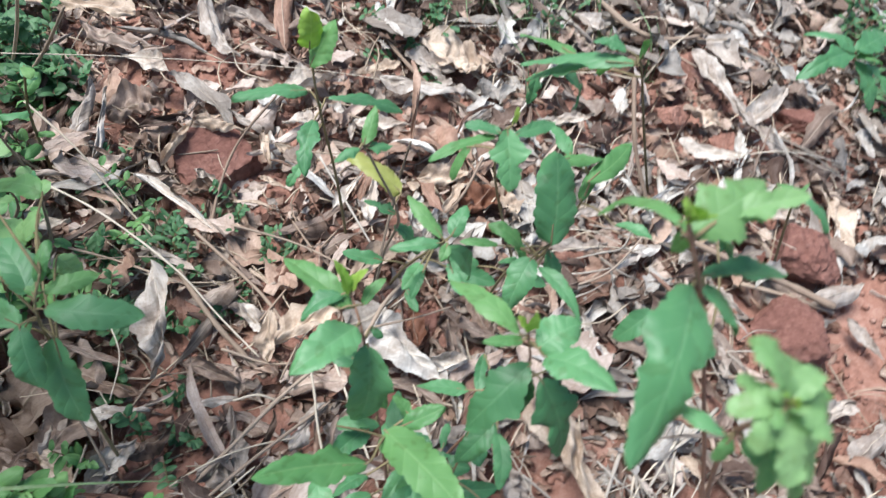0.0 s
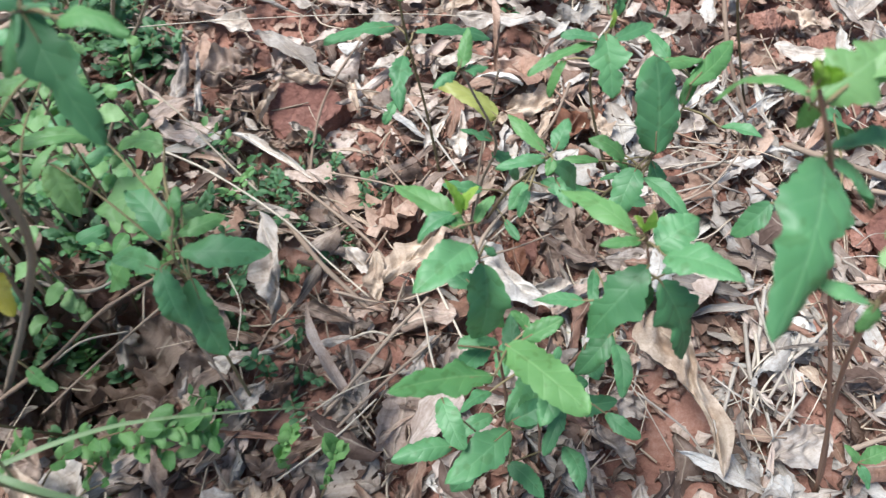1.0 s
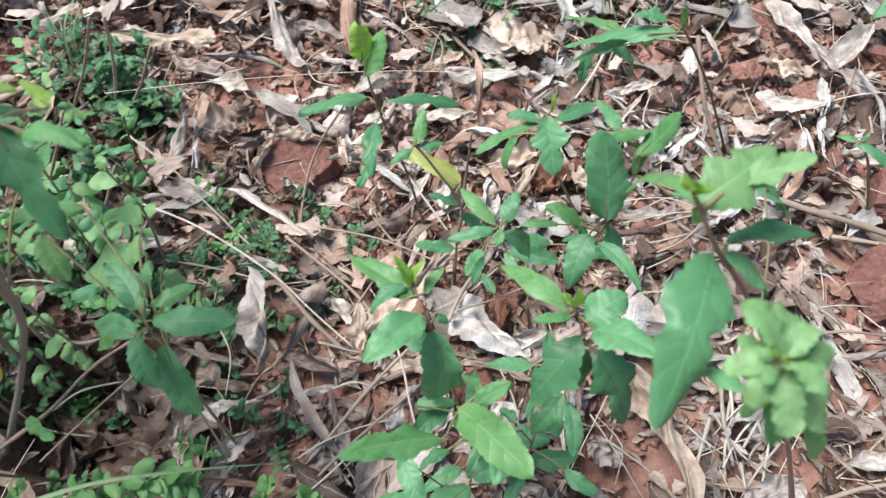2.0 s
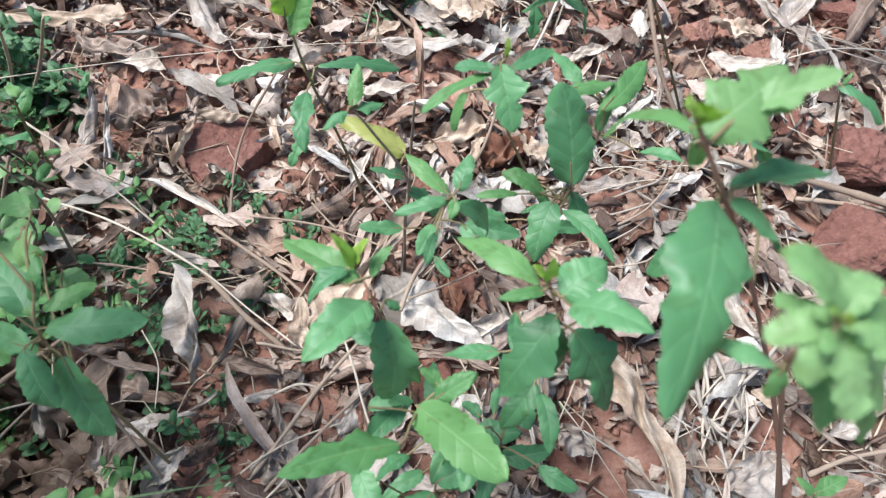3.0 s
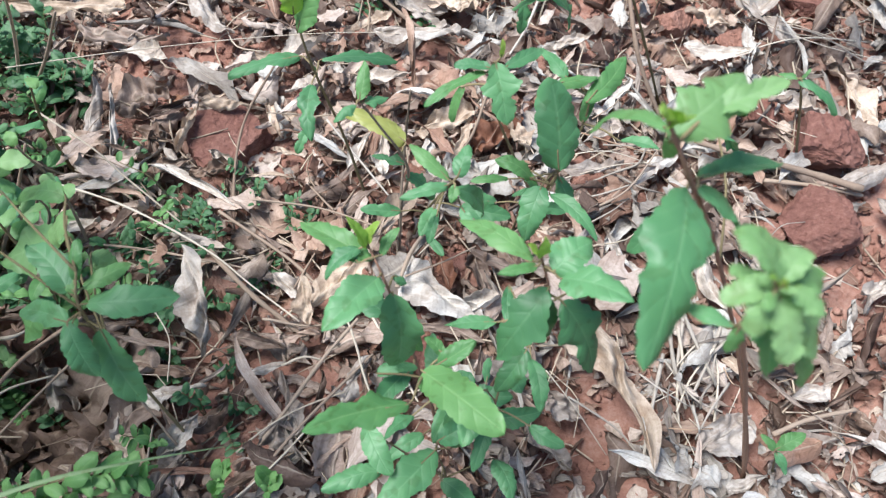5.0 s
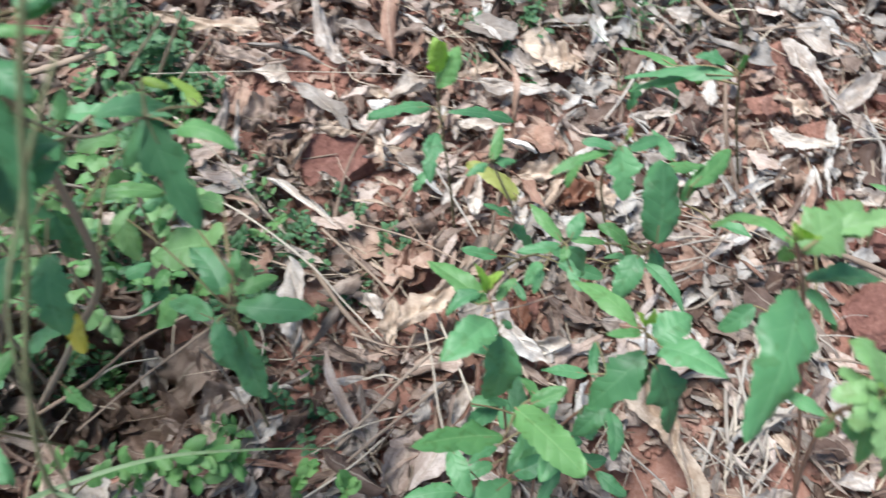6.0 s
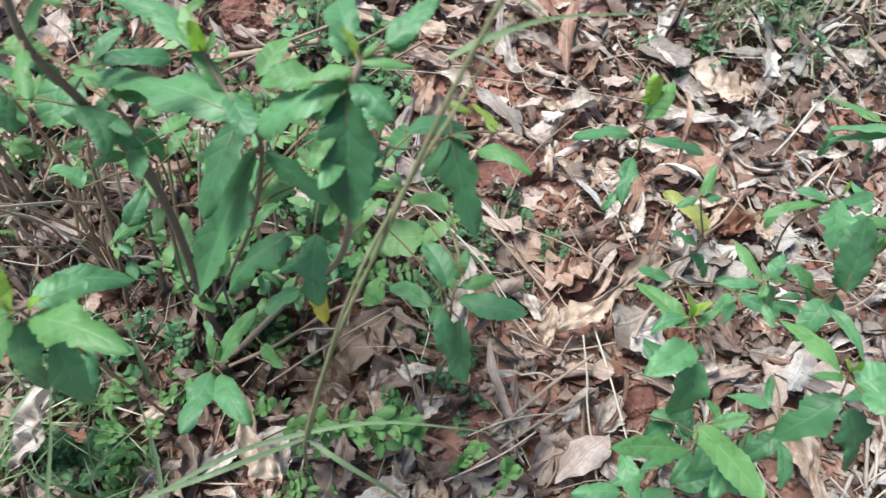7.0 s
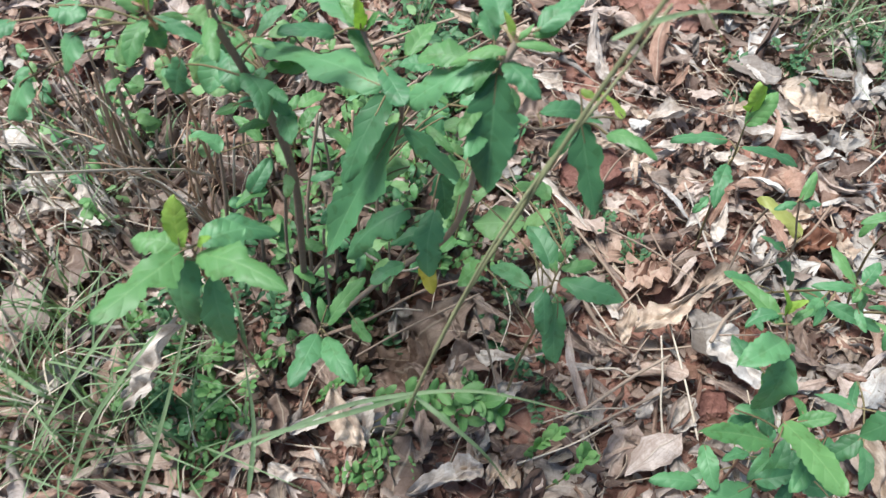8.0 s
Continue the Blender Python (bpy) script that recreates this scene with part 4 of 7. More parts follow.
stick("dead_stem", "thin dry stem standing in the undergrowth", [(0.055, 0.34, 0.15), (0.052, 0.338, 0.07), (0.042, 0.275, 0.02), (0.037, 0.238, 0)], 0.0014, 0.0018, WOOD)
stick("twig", "thin grey-brown dry twig lying on leaf litter", [(0.341, 0.355, 0.03), (0.38, 0.333, 0.035), (0.431, 0.318, 0.03), (0.491, 0.291, 0.03)], 0.0035, 0.005, TWIG)
stick("twig", "thin grey-brown dry twig lying on leaf litter", [(0.402, 0.313, 0.02), (0.453, 0.303, 0.02), (0.497, 0.289, 0.02)], 0.003, 0.003, TWIG)
stick("twig", "pale dry straw stalk lying on leaf litter", [(-0.011, 0.21, 0.05), (-0.001, 0.175, 0.04), (0.005, 0.147, 0.03), (0.022, 0.089, 0.02)], 0.0022, 0.0026, STRAW)
stick("twig", "thin grey-brown dry twig lying on leaf litter", [(-0.088, 0.098, 0.02), (-0.057, 0.132, 0.03), (-0.028, 0.165, 0.04), (0.002, 0.195, 0.045)], 0.0024, 0.0018, TWIG)
stick("twig", "pale dry straw stalk lying on leaf litter", [(-0.098, 0.103, 0.02), (-0.073, 0.118, 0.03), (-0.045, 0.131, 0.03), (-0.012, 0.14, 0.03)], 0.0018, 0.0015, STRAW)
stick("twig", "pale dry straw stalk lying on leaf litter", [(-0.061, 0.166, 0.03), (-0.043, 0.17, 0.035), (-0.027, 0.167, 0.03)], 0.0022, 0.002, STRAW)
stick("twig", "thin grey-brown dry twig lying on leaf litter", [(0.036, 0.218, 0.05), (0.052, 0.255, 0.04), (0.077, 0.289, 0.03)], 0.0026, 0.002, TWIG)
stick("twig", "thin grey-brown dry twig lying on leaf litter", [(0.043, 0.227, 0.05), (0.077, 0.238, 0.05), (0.106, 0.25, 0.05)], 0.0013, 0.001, TWIG)
stick("twig", "pale dry straw stalk lying on leaf litter", [(0.057, 0.254, 0.03), (0.082, 0.275, 0.035)], 0.0018, 0.0014, STRAW)
stick("twig", "weathered grey straw lying on leaf litter", [(0.211, 0.528, 0.06), (0.189, 0.488, 0.05), (0.167, 0.455, 0.05)], 0.0018, 0.0014, GREY_STRAW)
stick("twig", "thin grey-brown dry twig lying on leaf litter", [(0.28, 0.49, 0.1), (0.282, 0.441, 0.08), (0.291, 0.419, 0.06), (0.311, 0.386, 0.03)], 0.003, 0.0028, TWIG)
stick("twig", "thin grey-brown dry twig lying on leaf litter", [(0.135, 0.4, 0.06), (0.119, 0.366, 0.05), (0.106, 0.354, 0.03)], 0.002, 0.0016, TWIG)
stick("twig", "thin grey-brown dry twig lying on leaf litter", [(0.219, 0.291, 0.02), (0.26, 0.307, 0.03), (0.303, 0.352, 0.03)], 0.0016, 0.0012, TWIG)
stick("twig", "pale dry straw stalk lying on leaf litter", [(0.206, 0.329, 0.02), (0.258, 0.337, 0.025), (0.303, 0.34, 0.02)], 0.0012, 0.001, STRAW)
stick("twig", "pale dry straw stalk lying on leaf litter", [(0.205, 0.353, 0.02), (0.251, 0.353, 0.025), (0.297, 0.337, 0.02)], 0.0012, 0.001, STRAW)
stick("twig", "weathered grey straw lying on leaf litter", [(0.198, 0.304, 0.02), (0.238, 0.309, 0.02), (0.294, 0.325, 0.02)], 0.0012, 0.001, GREY_STRAW)
stick("twig", "thin brown dry stalk lying on leaf litter", [(0.232, 0.379, 0.02), (0.271, 0.361, 0.02), (0.31, 0.345, 0.02)], 0.0011, 0.001, DRY_STALK)
stick("twig", "pale dry straw stalk lying on leaf litter", [(0.273, 0.167, 0.03), (0.272, 0.141, 0.025), (0.263, 0.117, 0.02), (0.262, 0.093, 0.01)], 0.0035, 0.0025, STRAW)
stick("twig", "pale dry straw stalk lying on leaf litter", [(0.3, 0.148, 0.03), (0.277, 0.126, 0.02), (0.258, 0.1, 0.02)], 0.0024, 0.0018, STRAW)
stick("twig", "pale dry straw stalk lying on leaf litter", [(0.315, 0.132, 0.02), (0.278, 0.122, 0.02), (0.233, 0.107, 0.02)], 0.0014, 0.0012, STRAW)
stick("twig", "weathered grey straw lying on leaf litter", [(0.259, 0.144, 0.02), (0.275, 0.111, 0.02), (0.297, 0.096, 0.02)], 0.0014, 0.0012, GREY_STRAW)
stick("twig", "pale dry straw stalk lying on leaf litter", [(0.3, 0.168, 0.02), (0.303, 0.131, 0.02), (0.286, 0.074, 0.01)], 0.0022, 0.0022, STRAW)
stick("twig", "pale dry straw stalk lying on leaf litter", [(0.249, 0.128, 0.015), (0.263, 0.08, 0.015), (0.267, 0.063, 0.015)], 0.0012, 0.001, STRAW)
stick("twig", "pale dry straw stalk lying on leaf litter", [(0.225, 0.091, 0.02), (0.235, 0.073, 0.02)], 0.0024, 0.002, STRAW)
stick("twig", "pale dry straw stalk lying on leaf litter", [(0.15, 0.14, 0.04), (0.17, 0.111, 0.03), (0.195, 0.073, 0.01)], 0.0012, 0.001, STRAW)
stick("twig", "weathered grey straw lying on leaf litter", [(0.167, 0.119, 0.03), (0.203, 0.093, 0.02), (0.221, 0.072, 0.01)], 0.0012, 0.001, GREY_STRAW)
stick("twig", "pale dry straw stalk lying on leaf litter", [(0.412, 0.459, 0.03), (0.47, 0.475, 0.03), (0.513, 0.477, 0.03), (0.575, 0.477, 0.02)], 0.0016, 0.0014, STRAW)
stick("twig", "pale dry straw stalk lying on leaf litter", [(0.472, 0.519, 0.02), (0.51, 0.493, 0.025), (0.571, 0.467, 0.02)], 0.0012, 0.001, STRAW)
stick("twig", "weathered grey straw lying on leaf litter", [(0.481, 0.507, 0.02), (0.519, 0.485, 0.025), (0.563, 0.449, 0.02)], 0.0012, 0.001, GREY_STRAW)
stick("dry_stalk", "pale dry straw stalk lying on leaf litter", [(0.399, 0.371, 0.05), (0.431, 0.354, 0.045), (0.454, 0.343, 0.045)], 0.0009, 0.0008, STRAW)
stick("twig", "thin grey-brown dry twig lying on leaf litter", [(0.335, 0.074, 0.02), (0.37, 0.083, 0.02), (0.413, 0.087, 0.02)], 0.0028, 0.0024, TWIG)
stick("twig", "pale dry straw stalk lying on leaf litter", [(0.414, 0.241, 0.01), (0.437, 0.217, 0.01), (0.465, 0.197, 0.01)], 0.0013, 0.001, STRAW)
stick("twig", "pale dry straw stalk lying on leaf litter", [(-0.167, 0.228, 0.02), (-0.154, 0.201, 0.015), (-0.155, 0.167, 0.01)], 0.0013, 0.0011, STRAW)
stick("twig", "thin grey-brown dry twig lying on leaf litter", [(-0.212, 0.286, 0.03), (-0.172, 0.278, 0.03), (-0.123, 0.264, 0.03), (-0.08, 0.255, 0.02)], 0.0015, 0.0012, TWIG)
stick("twig", "thin grey-brown dry twig lying on leaf litter", [(-0.082, 0.315, 0.04), (-0.024, 0.307, 0.03), (0.031, 0.282, 0.03)], 0.0013, 0.0011, TWIG)
stick("twig", "weathered grey straw lying on leaf litter", [(-0.014, 0.388, 0.05), (0.017, 0.349, 0.03), (0.039, 0.319, 0.02)], 0.0014, 0.0012, GREY_STRAW)
stick("twig", "thin grey-brown dry twig lying on leaf litter", [(-0.033, 0.336, 0.02), (-0.015, 0.312, 0.02), (0.003, 0.294, 0.02)], 0.0014, 0.0012, TWIG)
stick("twig", "thin brown dry stalk lying on leaf litter", [(0.044, 0.319, 0.02), (0.091, 0.298, 0.02), (0.118, 0.285, 0.02)], 0.0011, 0.001, DRY_STALK)
stick("twig", "thin grey-brown dry twig lying on leaf litter", [(-0.028, 0.188, 0.02), (-0.017, 0.216, 0.03)], 0.0012, 0.001, TWIG)
stick("twig", "thin grey-brown dry twig lying on leaf litter", [(0.291, 0.672, 0.03), (0.328, 0.633, 0.03), (0.369, 0.623, 0.03), (0.43, 0.651, 0.02)], 0.0045, 0.0035, TWIG)
stick("twig", "thin grey-brown dry twig lying on leaf litter", [(0.423, 0.652, 0.02), (0.466, 0.646, 0.02), (0.532, 0.607, 0.02)], 0.0015, 0.0012, TWIG)
stick("twig", "pale dry straw stalk lying on leaf litter", [(0.458, 0.511, 0.02), (0.526, 0.473, 0.02), (0.607, 0.442, 0.02)], 0.0012, 0.001, STRAW)
stick("dry_stalk", "dead brown stalk standing beside the shrub", [(-0.585, 0.241, -0.015), (-0.580, 0.249, 0.096), (-0.577, 0.259, 0.200)], 0.0026, 0.00156, TWIG)
stick("dry_stalk", "dead brown stalk standing beside the shrub", [(-0.601, 0.234, -0.015), (-0.593, 0.246, 0.076), (-0.586, 0.258, 0.160)], 0.0044, 0.00264, DRY_STALK)
stick("dry_stalk", "dead brown stalk standing beside the shrub", [(-0.576, 0.237, -0.015), (-0.571, 0.252, 0.091), (-0.560, 0.260, 0.190)], 0.0038, 0.00228, TWIG)
stick("dry_stalk", "dead brown stalk standing beside the shrub", [(-0.597, 0.241, -0.015), (-0.593, 0.254, 0.076), (-0.585, 0.264, 0.160)], 0.0036, 0.00216, TWIG)
stick("dry_stalk", "dead brown stalk standing beside the shrub", [(-0.618, 0.254, -0.015), (-0.618, 0.256, 0.104), (-0.618, 0.258, 0.215)], 0.0022, 0.00132, TWIG)
stick("dry_stalk", "dead brown stalk standing beside the shrub", [(-0.636, 0.256, -0.015), (-0.633, 0.260, 0.086), (-0.632, 0.266, 0.180)], 0.0018, 0.00108, DRY_STALK)
stick("dry_stalk", "dead brown stalk standing beside the shrub", [(-0.507, 0.198, -0.015), (-0.510, 0.197, 0.101), (-0.512, 0.196, 0.210)], 0.002, 0.0012, DRY_STALK)
stick("dry_stalk", "dead brown stalk standing beside the shrub", [(-0.552, 0.213, -0.015), (-0.558, 0.211, 0.104), (-0.562, 0.206, 0.215)], 0.0018, 0.00108, TWIG)
stick("dry_stalk", "dead brown stalk standing beside the shrub", [(-0.506, 0.243, -0.015), (-0.493, 0.255, 0.071), (-0.474, 0.262, 0.150)], 0.0028, 0.00168, TWIG)
stick("dry_stalk", "dead brown stalk standing beside the shrub", [(-0.559, 0.257, -0.015), (-0.544, 0.263, 0.051), (-0.534, 0.274, 0.110)], 0.002, 0.0012, TWIG)
stick("dry_stalk", "dead brown stalk standing beside the shrub", [(-0.531, 0.258, -0.015), (-0.512, 0.271, 0.069), (-0.491, 0.281, 0.145)], 0.002, 0.0012, DRY_STALK)
stick("dry_stalk", "dead brown stalk standing beside the shrub", [(-0.490, 0.256, -0.015), (-0.475, 0.262, 0.071), (-0.465, 0.272, 0.150)], 0.002, 0.0012, TWIG)
stick("dry_stalk", "dead brown stalk standing beside the shrub", [(-0.478, 0.275, -0.015), (-0.466, 0.280, 0.069), (-0.455, 0.286, 0.145)], 0.004, 0.0024, TWIG)
stick("dry_stalk", "weathered grey stalk standing beside the shrub", [(-0.469, 0.224, -0.015), (-0.456, 0.233, 0.071), (-0.440, 0.240, 0.150)], 0.0022, 0.00132, GREY_STRAW)
stick("dry_stalk", "dead brown stalk standing beside the shrub", [(-0.522, 0.208, -0.015), (-0.502, 0.218, 0.056), (-0.487, 0.233, 0.120)], 0.002, 0.0012, DRY_STALK)
stick("dry_stalk", "pale dry stalk standing beside the shrub", [(-0.586, 0.272, -0.015), (-0.575, 0.282, 0.044), (-0.563, 0.292, 0.095)], 0.0046, 0.00276, STRAW)
stick("dry_stalk", "pale dry stalk standing beside the shrub", [(-0.603, 0.235, -0.015), (-0.596, 0.245, 0.079), (-0.592, 0.258, 0.165)], 0.0026, 0.00156, STRAW)
stick("dry_stalk", "pale dry stalk standing beside the shrub", [(-0.634, 0.225, -0.015), (-0.618, 0.238, 0.076), (-0.603, 0.252, 0.160)], 0.0024, 0.00144, STRAW)
stick("dry_stalk", "weathered grey stalk standing beside the shrub", [(-0.592, 0.185, -0.015), (-0.593, 0.189, 0.076), (-0.590, 0.190, 0.160)], 0.0018, 0.00108, GREY_STRAW)
stick("dry_stalk", "pale dry stalk standing beside the shrub", [(-0.566, 0.194, -0.015), (-0.550, 0.203, 0.061), (-0.539, 0.216, 0.130)], 0.0024, 0.00144, STRAW)
stick("dry_stalk", "weathered grey stalk standing beside the shrub", [(-0.538, 0.240, -0.015), (-0.512, 0.259, 0.039), (-0.482, 0.274, 0.085)], 0.0018, 0.00108, GREY_STRAW)
stick("dry_stalk", "pale dry stalk standing beside the shrub", [(-0.645, 0.169, -0.015), (-0.642, 0.178, 0.059), (-0.632, 0.182, 0.125)], 0.0024, 0.00144, STRAW)
stick("dry_stalk", "pale dry stalk standing beside the shrub", [(-0.409, 0.296, -0.015), (-0.399, 0.302, 0.059), (-0.384, 0.304, 0.125)], 0.004, 0.0024, STRAW)
stick("dry_stalk", "weathered grey stalk standing beside the shrub", [(-0.447, 0.285, -0.015), (-0.444, 0.291, 0.061), (-0.435, 0.291, 0.130)], 0.002, 0.0012, GREY_STRAW)
stick("dry_stalk", "dead brown stalk standing beside the shrub", [(-0.426, 0.276, -0.015), (-0.418, 0.278, 0.059), (-0.411, 0.281, 0.125)], 0.0022, 0.00132, TWIG)
stick("dry_stalk", "dead brown stalk standing beside the shrub", [(-0.446, 0.217, -0.015), (-0.429, 0.226, 0.069), (-0.412, 0.233, 0.145)], 0.0018, 0.00108, DRY_STALK)
stick("fallen_branch", "brown fallen branch behind the shrub", [(-0.5, 0.452, 0), (-0.451, 0.462, 0.02), (-0.388, 0.464, 0.05), (-0.329, 0.455, 0.09)], 0.0055, 0.004, TWIG)
stick("twig", "thin grey-brown dry twig lying on leaf litter", [(-0.348, 0.369, 0.07), (-0.328, 0.401, 0.07), (-0.309, 0.443, 0.06)], 0.0026, 0.002, TWIG)
stick("twig", "thin grey-brown dry twig lying on leaf litter", [(-0.325, 0.118, 0.03), (-0.282, 0.143, 0.05), (-0.243, 0.175, 0.07), (-0.196, 0.197, 0.09)], 0.0026, 0.0018, TWIG)
stick("twig", "thin grey-brown dry twig lying on leaf litter", [(-0.284, 0.107, 0.04), (-0.245, 0.145, 0.05), (-0.188, 0.191, 0.07)], 0.0014, 0.0012, TWIG)
stick("twig", "thin grey-brown dry twig lying on leaf litter", [(-0.113, 0.311, 0.03), (-0.056, 0.266, 0.02), (-0.029, 0.237, 0.015)], 0.002, 0.002, TWIG)
stick("twig", "pale dry straw stalk lying on leaf litter", [(-0.003, 0.24, 0.03), (0.024, 0.178, 0.03), (0.054, 0.108, 0.02)], 0.0022, 0.0022, STRAW)
stick("twig", "thin grey-brown dry twig lying on leaf litter", [(-0.096, 0.068, 0.02), (-0.049, 0.115, 0.03), (0.012, 0.169, 0.03)], 0.0022, 0.0016, TWIG)
stick("twig", "pale dry straw stalk lying on leaf litter", [(-0.114, 0.058, 0.02), (-0.07, 0.088, 0.03), (-0.039, 0.117, 0.03)], 0.002, 0.0016, STRAW)
stick("twig", "thin grey-brown dry twig lying on leaf litter", [(-0.076, 0.207, 0.03), (-0.023, 0.202, 0.02), (0.063, 0.237, 0.02)], 0.0016, 0.0012, TWIG)
stick("twig", "thin grey-brown dry twig lying on leaf litter", [(-0.69, 0.284, 0.05), (-0.641, 0.306, 0.06), (-0.573, 0.335, 0.06), (-0.494, 0.34, 0.06)], 0.0028, 0.002, TWIG)
stick("twig", "thin grey-brown dry twig lying on leaf litter", [(-0.051, 0.236, 0.02), (0.007, 0.33, 0.02), (0.051, 0.37, 0.02)], 0.0013, 0.001, TWIG)
stick("twig", "thin grey-brown dry twig lying on leaf litter", [(-0.188, 0.163, 0.1), (-0.172, 0.154, 0.06), (-0.143, 0.113, 0.02)], 0.0016, 0.0014, TWIG)
stick("twig", "weathered grey straw lying on leaf litter", [(0.26, 0.125, 0.018), (0.25, 0.113, 0.03), (0.253, 0.103, 0.018)], 0.0009, 0.0008, GREY_STRAW)
stick("twig", "weathered grey straw lying on leaf litter", [(0.274, 0.104, 0.018), (0.269, 0.085, 0.03), (0.274, 0.081, 0.018)], 0.0018, 0.0008, GREY_STRAW)
stick("twig", "weathered grey straw lying on leaf litter", [(0.39, 0.253, 0.018), (0.4, 0.259, 0.03), (0.431, 0.266, 0.018)], 0.0007, 0.0006, GREY_STRAW)
stick("twig", "weathered grey straw lying on leaf litter", [(0.259, 0.329, 0.018), (0.273, 0.308, 0.03), (0.298, 0.307, 0.018)], 0.0018, 0.001, GREY_STRAW)
stick("twig", "thin brown dry stalk lying on leaf litter", [(0.31, 0.134, 0.018), (0.307, 0.118, 0.03), (0.321, 0.116, 0.018)], 0.0007, 0.0006, DRY_STALK)
stick("twig", "weathered grey straw lying on leaf litter", [(0.252, 0.365, 0.018), (0.271, 0.355, 0.03), (0.304, 0.363, 0.018)], 0.0012, 0.0006, GREY_STRAW)
stick("twig", "weathered grey straw lying on leaf litter", [(0.222, 0.281, 0.018), (0.241, 0.286, 0.03), (0.264, 0.304, 0.018)], 0.0012, 0.0006, GREY_STRAW)
stick("twig", "weathered grey straw lying on leaf litter", [(0.355, 0.233, 0.018), (0.352, 0.214, 0.03), (0.367, 0.206, 0.018)], 0.0012, 0.0008, GREY_STRAW)
stick("twig", "pale dry straw stalk lying on leaf litter", [(0.344, 0.219, 0.018), (0.359, 0.214, 0.03), (0.391, 0.215, 0.018)], 0.0009, 0.0008, STRAW)
stick("twig", "weathered grey straw lying on leaf litter", [(0.231, 0.324, 0.018), (0.255, 0.327, 0.03), (0.291, 0.341, 0.018)], 0.0012, 0.0006, GREY_STRAW)
stick("twig", "weathered grey straw lying on leaf litter", [(0.256, 0.333, 0.018), (0.276, 0.334, 0.03), (0.295, 0.36, 0.018)], 0.0018, 0.001, GREY_STRAW)
stick("twig", "thin grey-brown dry twig lying on leaf litter", [(0.247, 0.396, 0.018), (0.266, 0.402, 0.03), (0.285, 0.424, 0.018)], 0.0009, 0.0006, TWIG)
stick("twig", "pale dry straw stalk lying on leaf litter", [(0.331, 0.131, 0.018), (0.312, 0.111, 0.03), (0.302, 0.093, 0.018)], 0.0012, 0.0006, STRAW)
stick("twig", "pale dry straw stalk lying on leaf litter", [(0.19, 0.296, 0.018), (0.201, 0.29, 0.03), (0.216, 0.298, 0.018)], 0.0007, 0.0008, STRAW)
stick("twig", "thin grey-brown dry twig lying on leaf litter", [(0.269, 0.338, 0.018), (0.282, 0.331, 0.03), (0.304, 0.336, 0.018)], 0.0026, 0.0006, TWIG)
stick("twig", "weathered grey straw lying on leaf litter", [(0.295, 0.121, 0.018), (0.279, 0.109, 0.03), (0.28, 0.101, 0.018)], 0.0018, 0.001, GREY_STRAW)
stick("twig", "weathered grey straw lying on leaf litter", [(0.311, 0.12, 0.018), (0.282, 0.096, 0.03), (0.269, 0.077, 0.018)], 0.0018, 0.0008, GREY_STRAW)
stick("twig", "thin brown dry stalk lying on leaf litter", [(0.249, 0.088, 0.018), (0.262, 0.083, 0.03), (0.286, 0.084, 0.018)], 0.0009, 0.0008, DRY_STALK)
stick("twig", "weathered grey straw lying on leaf litter", [(0.27, 0.126, 0.018), (0.267, 0.099, 0.03), (0.275, 0.078, 0.018)], 0.0007, 0.0006, GREY_STRAW)
stick("twig", "pale dry straw stalk lying on leaf litter", [(0.164, 0.377, 0.018), (0.19, 0.375, 0.03), (0.229, 0.376, 0.018)], 0.0018, 0.001, STRAW)
stick("twig", "thin grey-brown dry twig lying on leaf litter", [(0.371, 0.216, 0.018), (0.388, 0.213, 0.03), (0.432, 0.212, 0.018)], 0.0026, 0.001, TWIG)
stick("twig", "weathered grey straw lying on leaf litter", [(0.235, 0.135, 0.018), (0.245, 0.118, 0.03), (0.271, 0.104, 0.018)], 0.0012, 0.0006, GREY_STRAW)
stick("twig", "weathered grey straw lying on leaf litter", [(0.373, 0.241, 0.018), (0.39, 0.238, 0.03), (0.419, 0.241, 0.018)], 0.0007, 0.0008, GREY_STRAW)
stick("twig", "weathered grey straw lying on leaf litter", [(0.374, 0.239, 0.018), (0.378, 0.224, 0.03), (0.389, 0.217, 0.018)], 0.0018, 0.0008, GREY_STRAW)
stick("twig", "weathered grey straw lying on leaf litter", [(0.311, 0.154, 0.018), (0.294, 0.13, 0.03), (0.298, 0.118, 0.018)], 0.0012, 0.0008, GREY_STRAW)
stick("twig", "pale dry straw stalk lying on leaf litter", [(0.301, 0.162, 0.018), (0.276, 0.146, 0.03), (0.256, 0.127, 0.018)], 0.0026, 0.0006, STRAW)
stick("dead_stem", "thin dry stem standing in the undergrowth", [(-0.254, 0.3, 0.3), (-0.351, 0.373, 0.16), (-0.464, 0.442, 0)], 0.0014, 0.0024, TWIG)
stick("dead_stem", "thin dry stem standing in the undergrowth", [(-0.218, 0.373, 0.24), (-0.285, 0.428, 0.12), (-0.358, 0.456, 0)], 0.0014, 0.0024, TWIG)
stick("dead_stem", "thin dry stem standing in the undergrowth", [(-0.208, 0.374, 0.24), (-0.269, 0.448, 0.1), (-0.313, 0.483, 0)], 0.0014, 0.0024, TWIG)
stick("dead_stem", "thin dry stem standing in the undergrowth", [(-0.211, 0.421, 0.16), (-0.257, 0.459, 0.07), (-0.298, 0.476, 0)], 0.0014, 0.0024, TWIG)
stick("dead_stem", "thin dry stem standing in the undergrowth", [(-0.288, 0.318, 0.2), (-0.314, 0.333, 0.1), (-0.326, 0.336, 0)], 0.0014, 0.0024, TWIG)
